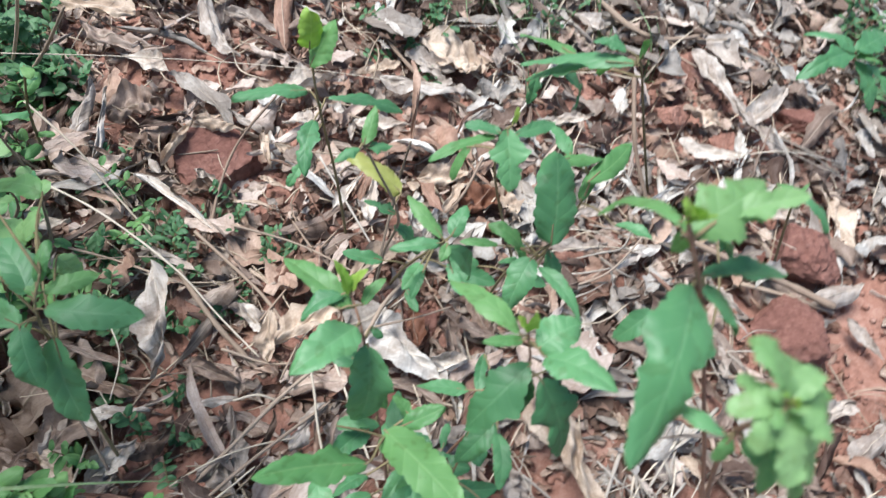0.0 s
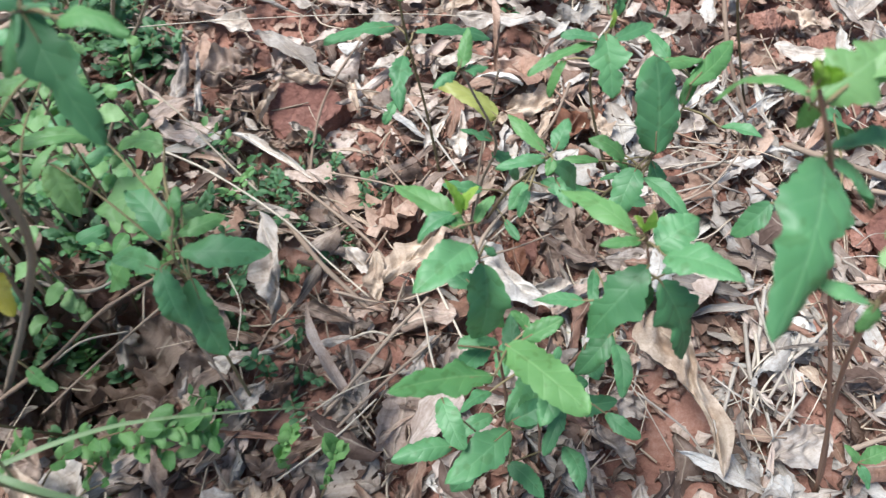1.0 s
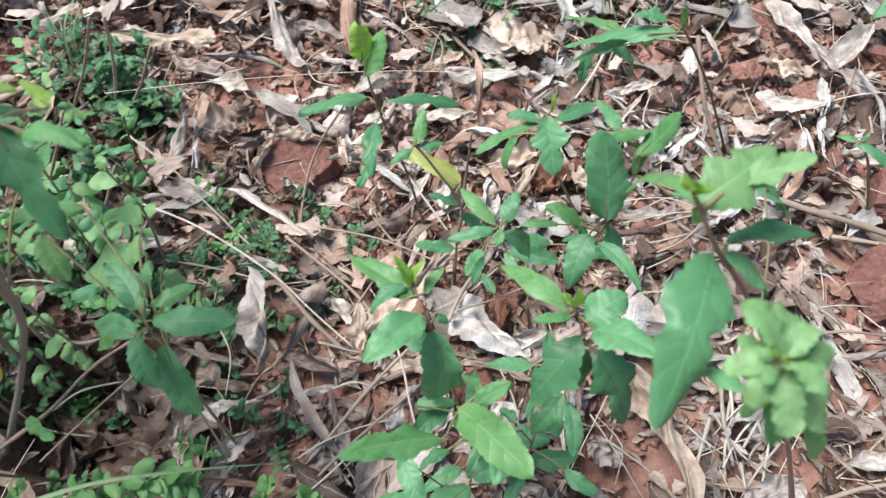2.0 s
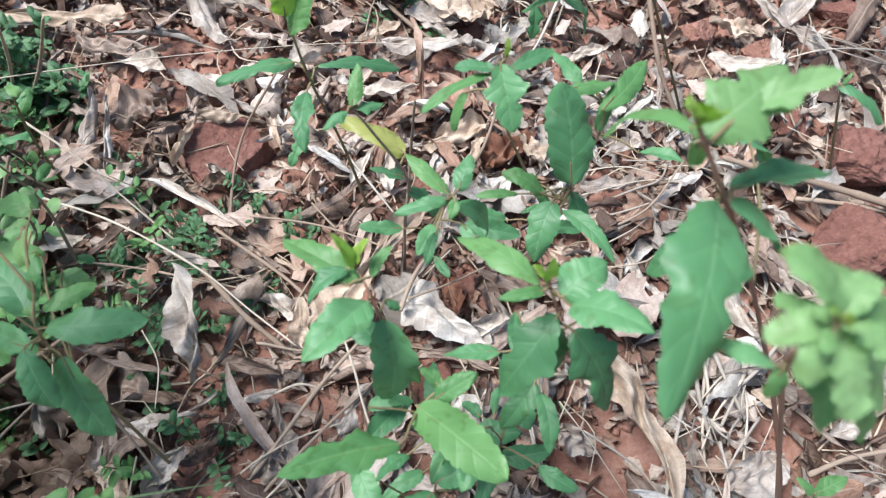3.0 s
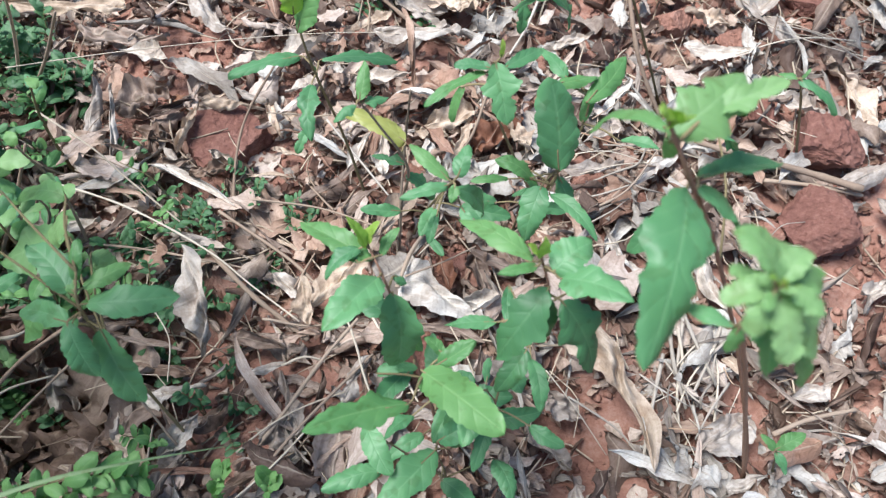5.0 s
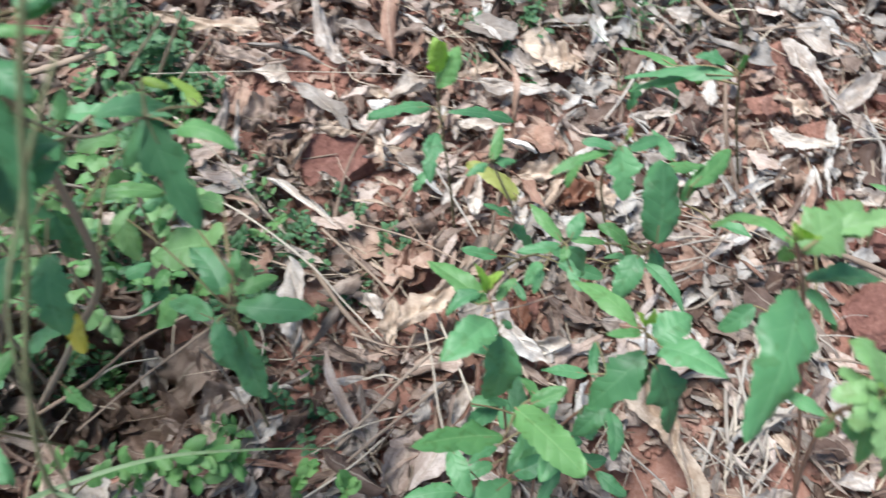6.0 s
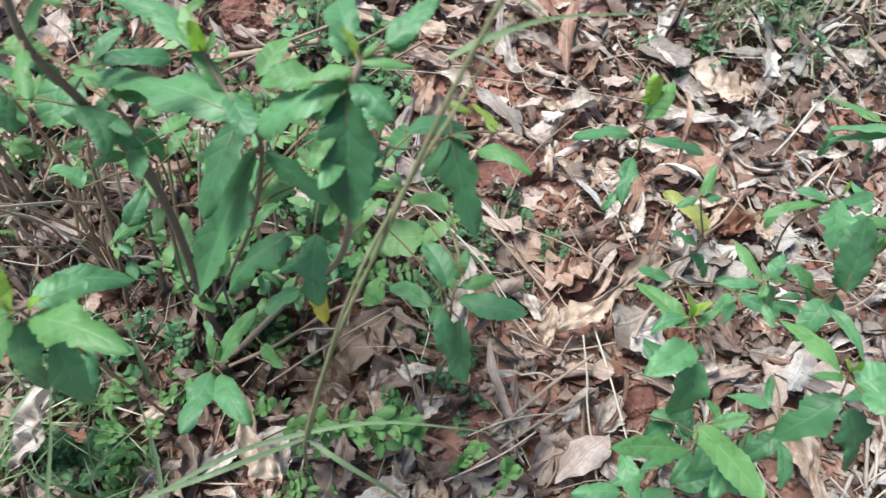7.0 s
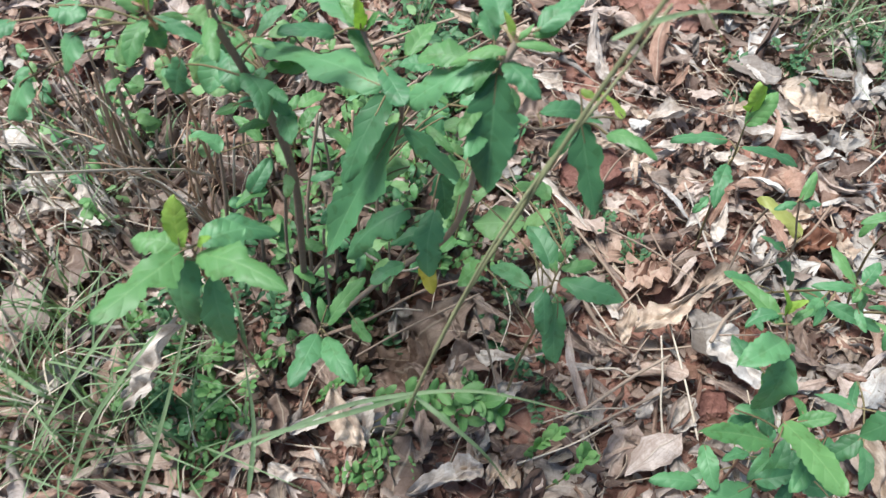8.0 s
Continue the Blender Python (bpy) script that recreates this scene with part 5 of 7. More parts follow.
stick("dead_stem", "thin dry stem standing in the undergrowth", [(-0.313, 0.274, 0.2), (-0.327, 0.273, 0.1), (-0.339, 0.277, 0)], 0.0014, 0.0024, TWIG)
stick("dead_stem", "thin dry stem standing in the undergrowth", [(-0.238, 0.329, 0.12), (-0.27, 0.302, 0.06), (-0.309, 0.267, 0)], 0.0014, 0.0024, TWIG)
stick("dead_stem", "thin dry stem standing in the undergrowth", [(-0.268, 0.354, 0.16), (-0.313, 0.348, 0.08), (-0.365, 0.334, 0)], 0.0014, 0.0024, TWIG)
stick("twig", "pale dry straw stalk lying on leaf litter", [(-0.37, 0.374, 0.03), (-0.331, 0.378, 0.03), (-0.299, 0.397, 0.02)], 0.0022, 0.0018, STRAW)
stick("twig", "thin grey-brown dry twig lying on leaf litter", [(-0.295, 0.393, 0.03), (-0.271, 0.374, 0.02), (-0.221, 0.35, 0.02)], 0.0022, 0.0018, TWIG)
stick("twig", "weathered grey straw lying on leaf litter", [(-0.422, 0.324, 0.04), (-0.376, 0.333, 0.04), (-0.337, 0.336, 0.03)], 0.0022, 0.0018, GREY_STRAW)
stick("twig", "pale dry straw stalk lying on leaf litter", [(-0.387, 0.247, 0.03), (-0.345, 0.267, 0.03), (-0.303, 0.264, 0.03)], 0.0022, 0.0018, STRAW)
stick("twig", "thin grey-brown dry twig lying on leaf litter", [(-0.434, 0.494, 0.04), (-0.393, 0.473, 0.04), (-0.365, 0.488, 0.03)], 0.0022, 0.0018, TWIG)
stick("twig", "weathered grey straw lying on leaf litter", [(-0.322, 0.221, 0.02), (-0.274, 0.208, 0.03), (-0.246, 0.231, 0.02)], 0.0022, 0.0018, GREY_STRAW)
stick("twig", "pale dry straw stalk lying on leaf litter", [(-0.284, 0.147, 0.04), (-0.264, 0.163, 0.04), (-0.24, 0.177, 0.02)], 0.0022, 0.0018, STRAW)
stick("twig", "weathered grey straw lying on leaf litter", [(0.295, 0.21, 0.02), (0.279, 0.169, 0.025), (0.265, 0.13, 0.02)], 0.0024, 0.0018, GREY_STRAW)
stick("twig", "weathered grey straw lying on leaf litter", [(0.271, 0.18, 0.02), (0.264, 0.138, 0.025), (0.269, 0.103, 0.015)], 0.0024, 0.0018, GREY_STRAW)
stick("twig", "weathered grey straw lying on leaf litter", [(0.352, 0.185, 0.02), (0.313, 0.154, 0.03), (0.291, 0.14, 0.02)], 0.0024, 0.0018, GREY_STRAW)
stick("twig", "weathered grey straw lying on leaf litter", [(0.322, 0.178, 0.02), (0.299, 0.145, 0.025), (0.278, 0.116, 0.02)], 0.0024, 0.0018, GREY_STRAW)
stick("twig", "weathered grey straw lying on leaf litter", [(0.285, 0.202, 0.02), (0.285, 0.158, 0.03), (0.298, 0.12, 0.02)], 0.0024, 0.0018, GREY_STRAW)
stick("twig", "weathered grey straw lying on leaf litter", [(0.261, 0.151, 0.015), (0.238, 0.105, 0.02), (0.224, 0.069, 0.015)], 0.0024, 0.0018, GREY_STRAW)
stick("dead_stem", "thin dry stem standing in the undergrowth", [(-0.443, 0.152, 0), (-0.435, 0.189, 0.11), (-0.436, 0.22, 0.2)], 0.0034, 0.0016, TWIG)
stick("dead_stem", "thin dry stem standing in the undergrowth", [(-0.412, 0.174, 0), (-0.409, 0.205, 0.11), (-0.408, 0.242, 0.2)], 0.0029999999999999996, 0.0016, WOOD)
stick("dead_stem", "thin dry stem standing in the undergrowth", [(-0.393, 0.192, 0), (-0.389, 0.22, 0.11), (-0.379, 0.237, 0.2)], 0.0026, 0.0016, DRY_STALK)
stick("dead_stem", "thin dry stem standing in the undergrowth", [(-0.359, 0.176, 0), (-0.363, 0.21, 0.11), (-0.359, 0.257, 0.2)], 0.0021999999999999997, 0.0016, TWIG)
stick("dead_stem", "thin dry stem standing in the undergrowth", [(-0.339, 0.194, 0), (-0.342, 0.225, 0.11), (-0.351, 0.245, 0.2)], 0.0034, 0.0016, WOOD)
stick("dead_stem", "thin dry stem standing in the undergrowth", [(-0.318, 0.213, 0), (-0.326, 0.239, 0.11), (-0.331, 0.265, 0.2)], 0.0029999999999999996, 0.0016, DRY_STALK)
stick("dead_stem", "thin dry stem standing in the undergrowth", [(-0.291, 0.195, 0), (-0.301, 0.228, 0.11), (-0.306, 0.258, 0.2)], 0.0026, 0.0016, TWIG)


# ---- seedlings, herbs and the shrub ----
STEMS = {}


def grow(thing, lines, mat, seed):
    """The stem and branches of a plant, each a part of its own."""
    rng = np.random.default_rng(seed)
    inner = thing.matrix_basis.translation
    STEMS[thing.name] = []
    for k, line in enumerate(lines):
        p = np.asarray(line, float)
        if k == 0:
            p[0, 2] = height_at(p[0, 0], p[0, 1]) - 0.006
        size = np.linalg.norm(np.diff(p, axis=0), axis=1).sum()
        thick = 0.0009 + 0.0016 * min(size, 0.6) + (0.0012 if mat is WOOD and len(lines) > 3 and k == 0 else 0)
        if thing.name.startswith("shrub") and len(lines) > 5:
            thick = 0.0036 if k in (0, 2) else 0.0012 if k == 4 else 0.0021
        ob = part("stem" if k == 0 else "branch", tube_mesh("stem", p - np.array(inner), thick * (1 if k == 0 else 0.8), thick * (0.5 if mat is WOOD and k else 0.4), 8, 7, 0.08, rng), mat)
        ob.parent = thing
        STEMS[thing.name].append(smooth_line(p, 10))


def leaves(thing, rows, mat, form, seed):
    """Leaves of a plant: foot, tip, width ratio, roll. Each has its stalk to the nearest point of the stem."""
    rng = np.random.default_rng(seed)
    inner = np.array(thing.matrix_basis.translation)
    lines = np.vstack(STEMS[thing.name])
    for bx, by, bz, tx, ty, tz, ratio, roll in rows:
        foot = np.array([bx, by, bz])
        length, axes = frame_of(foot, (tx, ty, tz), roll + rng.normal(0, 7))
        v, f, uv = green_blade(1.02 * length, 0.67 * ratio, form, rng)
        v = v @ axes + foot
        near = lines[np.argmin(np.linalg.norm(lines - foot, axis=1))]
        mid = 0.5 * (near + foot) + (0, 0, 0.12 * np.linalg.norm(near - foot))
        tv, tf, caps, tuv = tube([near, mid, foot, foot + axes[0] * 0.25 * length + axes[2] * 0.03 * length], 0.0008, 0.0004, 6, 4)
        ob = part("leaf", make_mesh("leaf", v - inner, f, uv), mat)
        ob.parent = thing
        part("leaf_stalk", make_mesh("leaf_stalk", tv - inner, [*tf.tolist(), *caps], tuv), STEM).parent = ob
        if mat is GOLD:
            tagged(ob, "bright yellow withering leaf")
        elif mat is YELLOW:
            tagged(ob, "yellowing leaf")
        elif mat is BUD:
            tagged(ob, "bright yellow-green young leaf")


def sprout(thing, count, low, high, mat, seed):
    """Smaller leaves at random along a plant's stems."""
    rng = np.random.default_rng(seed)
    lines = np.vstack(STEMS[thing.name])
    rows = []
    for _ in range(count):
        p = lines[rng.integers(len(lines))]
        if p[2] < 0.04:
            continue
        a = rng.uniform(0, 6.283)
        way = np.array([math.cos(a), math.sin(a), rng.uniform(-0.3, 0.35)])
        foot = p + way * rng.uniform(0.004, 0.025)
        rows.append((*foot, *(foot + way * rng.uniform(low, high)), rng.uniform(0.4, 0.75), rng.normal(0, 15)))
    leaves(thing, rows, mat, "ovate", seed + 1)


p = root("seedling", (0.067, 0.079, 0))
tagged(p, "leafy green seedling with a thin reddish stem in leaf litter", "plant", "seedlings")
grow(p, [[(0.067, 0.079, 0), (0.052, 0.093, 0.1), (0.043, 0.105, 0.15), (0.028, 0.128, 0.215), (0.019, 0.137, 0.258), (0.011, 0.153, 0.272)]], STEM_RED, 11)
leaves(p, [
    (0.016, 0.138, 0.262, -0.013, 0.109, 0.27, 0.7, 10.0),
    (0.023, 0.133, 0.25, 0.023, 0.108, 0.205, 0.66, -5.0),
    (0.024, 0.143, 0.25, 0.031, 0.14, 0.245, 0.864, 0),
    (0.034, 0.111, 0.185, 0.01, 0.089, 0.19, 0.54, 0),
], MATURE, "ovate", 7)
leaves(p, [
    (0.013, 0.146, 0.266, -0.022, 0.172, 0.262, 0.454, 8),
    (0.018, 0.148, 0.266, 0.028, 0.16, 0.272, 0.54, 0),
    (0.028, 0.136, 0.205, 0.04, 0.119, 0.19, 0.54, 0),
    (0.007, 0.144, 0.268, -0.003, 0.149, 0.27, 0.54, 0),
], YOUNG, "ovate", 7)
leaves(p, [
    (0.011, 0.15, 0.272, 0.002, 0.16, 0.288, 0.486, 20),
    (0.012, 0.152, 0.272, 0.018, 0.156, 0.288, 0.486, -10),
], BUD, "ovate", 7)
sprout(p, 7, 0.016, 0.034, MATURE, 600)

p = root("seedling", (0.091, 0.067, 0))
tagged(p, "leafy green seedling with large lobed lower leaves", "plant", "seedlings")
grow(p, [[(0.091, 0.067, 0), (0.075, 0.082, 0.09), (0.056, 0.091, 0.16), (0.038, 0.098, 0.22)],
         [(0.075, 0.082, 0.09), (0.085, 0.09, 0.15), (0.075, 0.092, 0.19)]], STEM_RED, 12)
leaves(p, [
    (0.036, 0.097, 0.225, 0.073, 0.059, 0.235, 0.7, -8.0),
], YOUNG, "ovate", 117)
leaves(p, [
    (0.027, 0.078, 0.235, -0.025, 0.065, 0.255, 0.38, 5.0),
], YOUNG, "lobed", 107)
leaves(p, [
    (0.045, 0.1, 0.225, 0.065, 0.108, 0.235, 0.648, 0),
    (0.048, 0.105, 0.226, 0.039, 0.114, 0.23, 0.756, 0),
], YOUNG, "ovate", 107)
leaves(p, [
    (0.07, 0.089, 0.2, 0.056, 0.06, 0.2, 0.648, 0),
    (0.096, 0.119, 0.16, 0.104, 0.098, 0.15, 0.864, 0),
    (0.067, 0.102, 0.15, 0.044, 0.072, 0.155, 0.54, 0),
    (0.012, 0.105, 0.2, 0.035, 0.106, 0.2, 0.54, 0),
], MATURE, "ovate", 107)
sprout(p, 7, 0.016, 0.034, MATURE, 601)

p = root("seedling", (0.063, 0.046, 0))
tagged(p, "low green seedling with broad toothed leaves", "plant", "seedlings")
grow(p, [[(0.063, 0.046, 0), (0.057, 0.061, 0.07), (0.045, 0.068, 0.15)],
         [(0.057, 0.061, 0.07), (0.078, 0.063, 0.12)],
         [(0.057, 0.061, 0.07), (0.026, 0.072, 0.13), (0.007, 0.08, 0.16)]], STEM, 13)
leaves(p, [
    (0.044, 0.066, 0.16, 0.006, 0.036, 0.165, 0.594, 0),
    (0.046, 0.071, 0.16, 0.072, 0.083, 0.17, 0.648, 0),
    (0.004, 0.083, 0.17, 0.016, 0.053, 0.17, 0.648, 0),
    (0.011, 0.059, 0.15, -0.025, 0.051, 0.15, 0.54, 0),
    (0.085, 0.063, 0.12, 0.093, 0.035, 0.12, 0.648, 0),
    (0.051, 0.056, 0.1, 0.072, 0.034, 0.1, 0.648, 0),
    (0.055, 0.068, 0.15, 0.062, 0.104, 0.17, 0.486, 0),
    (0.034, 0.06, 0.12, 0.013, 0.039, 0.1, 0.54, 0),
], MATURE, "ovate", 207)

p = root("seedling", (0.093, 0.112, 0))
tagged(p, "green seedling with spreading toothed leaves beside dry twigs", "plant", "seedlings")
grow(p, [[(0.093, 0.112, 0), (0.096, 0.12, 0.09), (0.102, 0.12, 0.19), (0.099, 0.116, 0.27), (0.09, 0.123, 0.305)]], STEM_RED, 14)
leaves(p, [
    (0.087, 0.123, 0.302, 0.057, 0.153, 0.29, 0.389, 12),
    (0.088, 0.12, 0.303, 0.069, 0.117, 0.305, 0.432, 0),
], YOUNG, "ovate", 307)
leaves(p, [
    (0.095, 0.117, 0.302, 0.115, 0.129, 0.305, 1.05, 0.0),
    (0.098, 0.113, 0.302, 0.122, 0.093, 0.32, 0.68, -6.0),
    (0.096, 0.152, 0.2, 0.092, 0.127, 0.2, 0.432, 0),
    (0.099, 0.117, 0.3, 0.098, 0.132, 0.3, 0.54, 0),
], MATURE, "ovate", 307)
leaves(p, [
    (0.096, 0.115, 0.285, 0.073, 0.094, 0.25, 0.6, 10.0),
    (0.105, 0.111, 0.275, 0.125, 0.086, 0.235, 0.58, 0.0),
], DARK, "lobed", 307)
leaves(p, [
    (0.092, 0.114, 0.28, 0.097, 0.102, 0.25, 0.648, 0),
    (0.1, 0.111, 0.2, 0.082, 0.093, 0.18, 0.648, 0),
], DARK, "ovate", 307)
leaves(p, [
    (0.09, 0.123, 0.306, 0.089, 0.126, 0.32, 0.648, 0),
    (0.089, 0.123, 0.306, 0.083, 0.126, 0.315, 0.648, 10),
], BUD, "ovate", 307)
sprout(p, 7, 0.016, 0.034, MATURE, 603)

p = root("seedling", (0.154, 0.292, 0))
tagged(p, "slender seedling with dull green leaves behind the others", "plant", "seedlings")
grow(p, [[(0.154, 0.292, 0), (0.141, 0.261, 0.1), (0.134, 0.221, 0.2), (0.15, 0.24, 0.235), (0.152, 0.248, 0.255)]], STEM, 15)
leaves(p, [
    (0.119, 0.203, 0.23, 0.108, 0.177, 0.21, 0.67, 0),
    (0.126, 0.203, 0.22, 0.149, 0.169, 0.22, 0.324, 0),
    (0.137, 0.221, 0.21, 0.146, 0.204, 0.2, 0.756, 0),
    (0.13, 0.21, 0.235, 0.123, 0.247, 0.275, 0.74, -5),
], MATURE, "ovate", 407)
leaves(p, [
    (0.116, 0.215, 0.22, 0.095, 0.227, 0.225, 0.702, 0),
    (0.107, 0.227, 0.2, 0.082, 0.227, 0.2, 0.378, 0),
    (0.147, 0.241, 0.26, 0.177, 0.272, 0.262, 0.432, 15),
    (0.125, 0.247, 0.27, 0.155, 0.256, 0.265, 0.432, 0),
    (0.117, 0.235, 0.2, 0.124, 0.213, 0.2, 0.54, 0),
    (0.149, 0.241, 0.24, 0.163, 0.264, 0.25, 0.432, 0),
], YOUNG, "ovate", 407)
sprout(p, 7, 0.016, 0.034, MATURE, 604)

p = root("seedling", (0.059, 0.295, 0))
tagged(p, "young seedling with small rounded green leaves", "plant", "seedlings")
grow(p, [[(0.059, 0.295, 0), (0.057, 0.247, 0.12), (0.058, 0.198, 0.24), (0.06, 0.189, 0.265)]], STEM, 16)
leaves(p, [
    (0.058, 0.19, 0.266, 0.039, 0.213, 0.268, 0.486, 8),
    (0.061, 0.187, 0.266, 0.058, 0.178, 0.262, 0.864, 0),
], YOUNG, "ovate", 507)
leaves(p, [
    (0.063, 0.192, 0.266, 0.071, 0.209, 0.27, 0.81, 0),
    (0.057, 0.187, 0.266, 0.031, 0.183, 0.262, 0.454, 0),
    (0.064, 0.193, 0.25, 0.082, 0.191, 0.22, 0.54, 0),
], MATURE, "ovate", 507)
sprout(p, 7, 0.016, 0.034, MATURE, 605)

p = root("seedling", (0.044, 0.279, 0))
tagged(p, "thin dark-stemmed seedling with one yellowing leaf", "plant", "seedlings")
grow(p, [[(0.044, 0.279, 0), (0.043, 0.269, 0.1), (0.043, 0.246, 0.19), (0.022, 0.242, 0.25), (0.012, 0.239, 0.275)]], WOOD, 17)
leaves(p, [
    (0.041, 0.25, 0.215, 0.005, 0.271, 0.222, 0.62, 10),
], YELLOW, "ovate", 607)
leaves(p, [
    (0.015, 0.238, 0.274, 0.029, 0.244, 0.27, 0.648, 0),
    (0.011, 0.237, 0.274, -0.002, 0.229, 0.27, 0.54, 0),
    (0.041, 0.249, 0.19, 0.02, 0.257, 0.19, 0.432, 0),
    (0.044, 0.253, 0.17, 0.063, 0.243, 0.15, 0.54, 0),
], MATURE, "lobed", 607)
leaves(p, [
    (0.013, 0.238, 0.276, 0.017, 0.258, 0.285, 0.54, 0),
], YOUNG, "ovate", 607)

p = root("seedling", (0.021, 0.326, 0))
tagged(p, "tall thin seedling with a bright yellow-green tip", "plant", "seedlings")
grow(p, [[(0.021, 0.326, 0), (0.002, 0.332, 0.1), (-0.013, 0.318, 0.195), (-0.02, 0.319, 0.238), (-0.022, 0.326, 0.258)]], STEM, 18)
leaves(p, [
    (-0.023, 0.325, 0.212, -0.069, 0.307, 0.217, 0.389, 5),
    (-0.01, 0.327, 0.205, 0.043, 0.335, 0.19, 0.281, 0),
    (-0.017, 0.311, 0.2, -0.02, 0.272, 0.19, 0.454, 0),
    (-0.023, 0.288, 0.18, -0.031, 0.275, 0.17, 0.54, 0),
    (-0.014, 0.325, 0.19, -0.016, 0.326, 0.2, 0.54, 0),
], MATURE, "lobed", 707)
leaves(p, [
    (-0.023, 0.321, 0.255, -0.024, 0.327, 0.28, 1.05, 20),
], BUD, "ovate", 707)
leaves(p, [
    (-0.022, 0.316, 0.245, -0.009, 0.333, 0.27, 0.8, -10),
], YOUNG, "ovate", 707)

p = root("seedling", (0.187, 0.301, 0))
tagged(p, "seedling with drooping deeply lobed bluish-green leaf", "plant", "seedlings")
grow(p, [[(0.187, 0.301, 0), (0.142, 0.296, 0.1), (0.104, 0.272, 0.21), (0.082, 0.234, 0.3)]], STEM, 19)
leaves(p, [
    (0.083, 0.231, 0.312, 0.088, 0.205, 0.294, 0.713, 0),
], MATURE, "lobed", 807)
leaves(p, [
    (0.08, 0.233, 0.302, 0.047, 0.222, 0.29, 0.324, 10),
    (0.073, 0.249, 0.27, 0.067, 0.239, 0.25, 0.378, 0),
], YOUNG, "ovate", 807)
leaves(p, [
    (0.082, 0.234, 0.304, 0.064, 0.24, 0.3, 0.648, 0),
    (0.089, 0.233, 0.305, 0.113, 0.249, 0.3, 0.378, 0),
], MATURE, "ovate", 807)
leaves(p, [
    (0.087, 0.236, 0.31, 0.087, 0.239, 0.32, 0.432, 0),
], BUD, "ovate", 807)

p = root("seedling", (0.339, 0.426, 0))
tagged(p, "far seedling with long drooping green leaves", "plant", "seedlings")
grow(p, [[(0.339, 0.426, 0), (0.269, 0.406, 0.12), (0.194, 0.334, 0.26), (0.176, 0.315, 0.29)]], STEM, 20)
leaves(p, [
    (0.173, 0.311, 0.29, 0.113, 0.332, 0.255, 0.216, 0),
    (0.169, 0.321, 0.29, 0.148, 0.325, 0.29, 0.594, 0),
    (0.154, 0.327, 0.27, 0.12, 0.334, 0.24, 0.27, 0),
    (0.153, 0.354, 0.23, 0.171, 0.351, 0.2, 0.756, 0),
    (0.135, 0.36, 0.22, 0.134, 0.348, 0.2, 0.54, 0),
], MATURE, "lobed", 907)
leaves(p, [
    (0.149, 0.343, 0.26, 0.118, 0.372, 0.242, 0.302, 10),
    (0.177, 0.315, 0.29, 0.173, 0.311, 0.31, 0.324, 0),
    (0.176, 0.315, 0.285, 0.168, 0.338, 0.25, 0.324, 0),
], YOUNG, "ovate", 907)

p = root("tall_herb", (0.315, 0.042, 0))
tagged(p, "tall green herb with one very large hanging leaf", "plant", "tall herbs")
grow(p, [[(0.315, 0.042, 0), (0.289, 0.062, 0.06), (0.248, 0.1, 0.16), (0.211, 0.116, 0.235), (0.163, 0.119, 0.325), (0.126, 0.111, 0.388), (0.114, 0.117, 0.408), (0.11, 0.12, 0.414)]], STEM_RED, 21)
leaves(p, [
    (0.125, 0.111, 0.386, 0.097, 0.049, 0.379, 0.475, -8),
], MATURE, "lobed", 1007)
leaves(p, [
    (0.132, 0.114, 0.38, 0.152, 0.103, 0.365, 0.67, -20),
    (0.135, 0.119, 0.378, 0.170, 0.124, 0.376, 0.5, -22.0),
    (0.154, 0.141, 0.3, 0.142, 0.134, 0.28, 0.648, 0),
    (0.197, 0.19, 0.3, 0.221, 0.198, 0.27, 0.756, 0),
], MATURE, "ovate", 1007)
leaves(p, [
    (0.114, 0.12, 0.407, 0.144, 0.141, 0.41, 0.78, 12.0),
    (0.128, 0.126, 0.41, 0.152, 0.13, 0.42, 0.44, 10.0),
], PALE, "lobed", 1007)
leaves(p, [
    (0.115, 0.126, 0.402, 0.104, 0.152, 0.362, 0.292, 0),
    (0.116, 0.122, 0.4, 0.123, 0.127, 0.38, 0.432, 0),
], YOUNG, "ovate", 1007)
leaves(p, [
    (0.11, 0.119, 0.414, 0.1, 0.113, 0.43, 0.54, 0),
    (0.111, 0.12, 0.414, 0.107, 0.111, 0.43, 0.648, 0),
], BUD, "ovate", 1007)

p = root("tall_herb", (0.317, 0.042, 0))
tagged(p, "tall herb with a crowded pale green leaf rosette", "plant", "tall herbs")
grow(p, [[(0.317, 0.042, 0), (0.242, 0.083, 0.17), (0.144, 0.064, 0.36), (0.124, 0.056, 0.41), (0.118, 0.054, 0.432)]], STEM_RED, 22)
leaves(p, [
    (0.119, 0.055, 0.43, 0.111, 0.071, 0.435, 0.972, 10),
    (0.117, 0.055, 0.43, 0.104, 0.054, 0.425, 0.864, 0),
    (0.12, 0.054, 0.43, 0.129, 0.046, 0.43, 0.918, 0),
    (0.119, 0.053, 0.428, 0.12, 0.036, 0.42, 0.864, 0),
    (0.116, 0.054, 0.43, 0.11, 0.043, 0.425, 0.864, -10),
    (0.12, 0.056, 0.43, 0.13, 0.065, 0.43, 0.81, 0),
    (0.118, 0.055, 0.428, 0.113, 0.066, 0.42, 0.756, 0),
    (0.122, 0.056, 0.425, 0.139, 0.06, 0.42, 0.756, 0),
    (0.122, 0.057, 0.427, 0.131, 0.076, 0.415, 0.864, 0),
    (0.126, 0.056, 0.42, 0.139, 0.041, 0.405, 0.756, 0),
    (0.117, 0.053, 0.433, 0.119, 0.05, 0.437, 0.756, 0),
], PALE, "frilled", 1107)
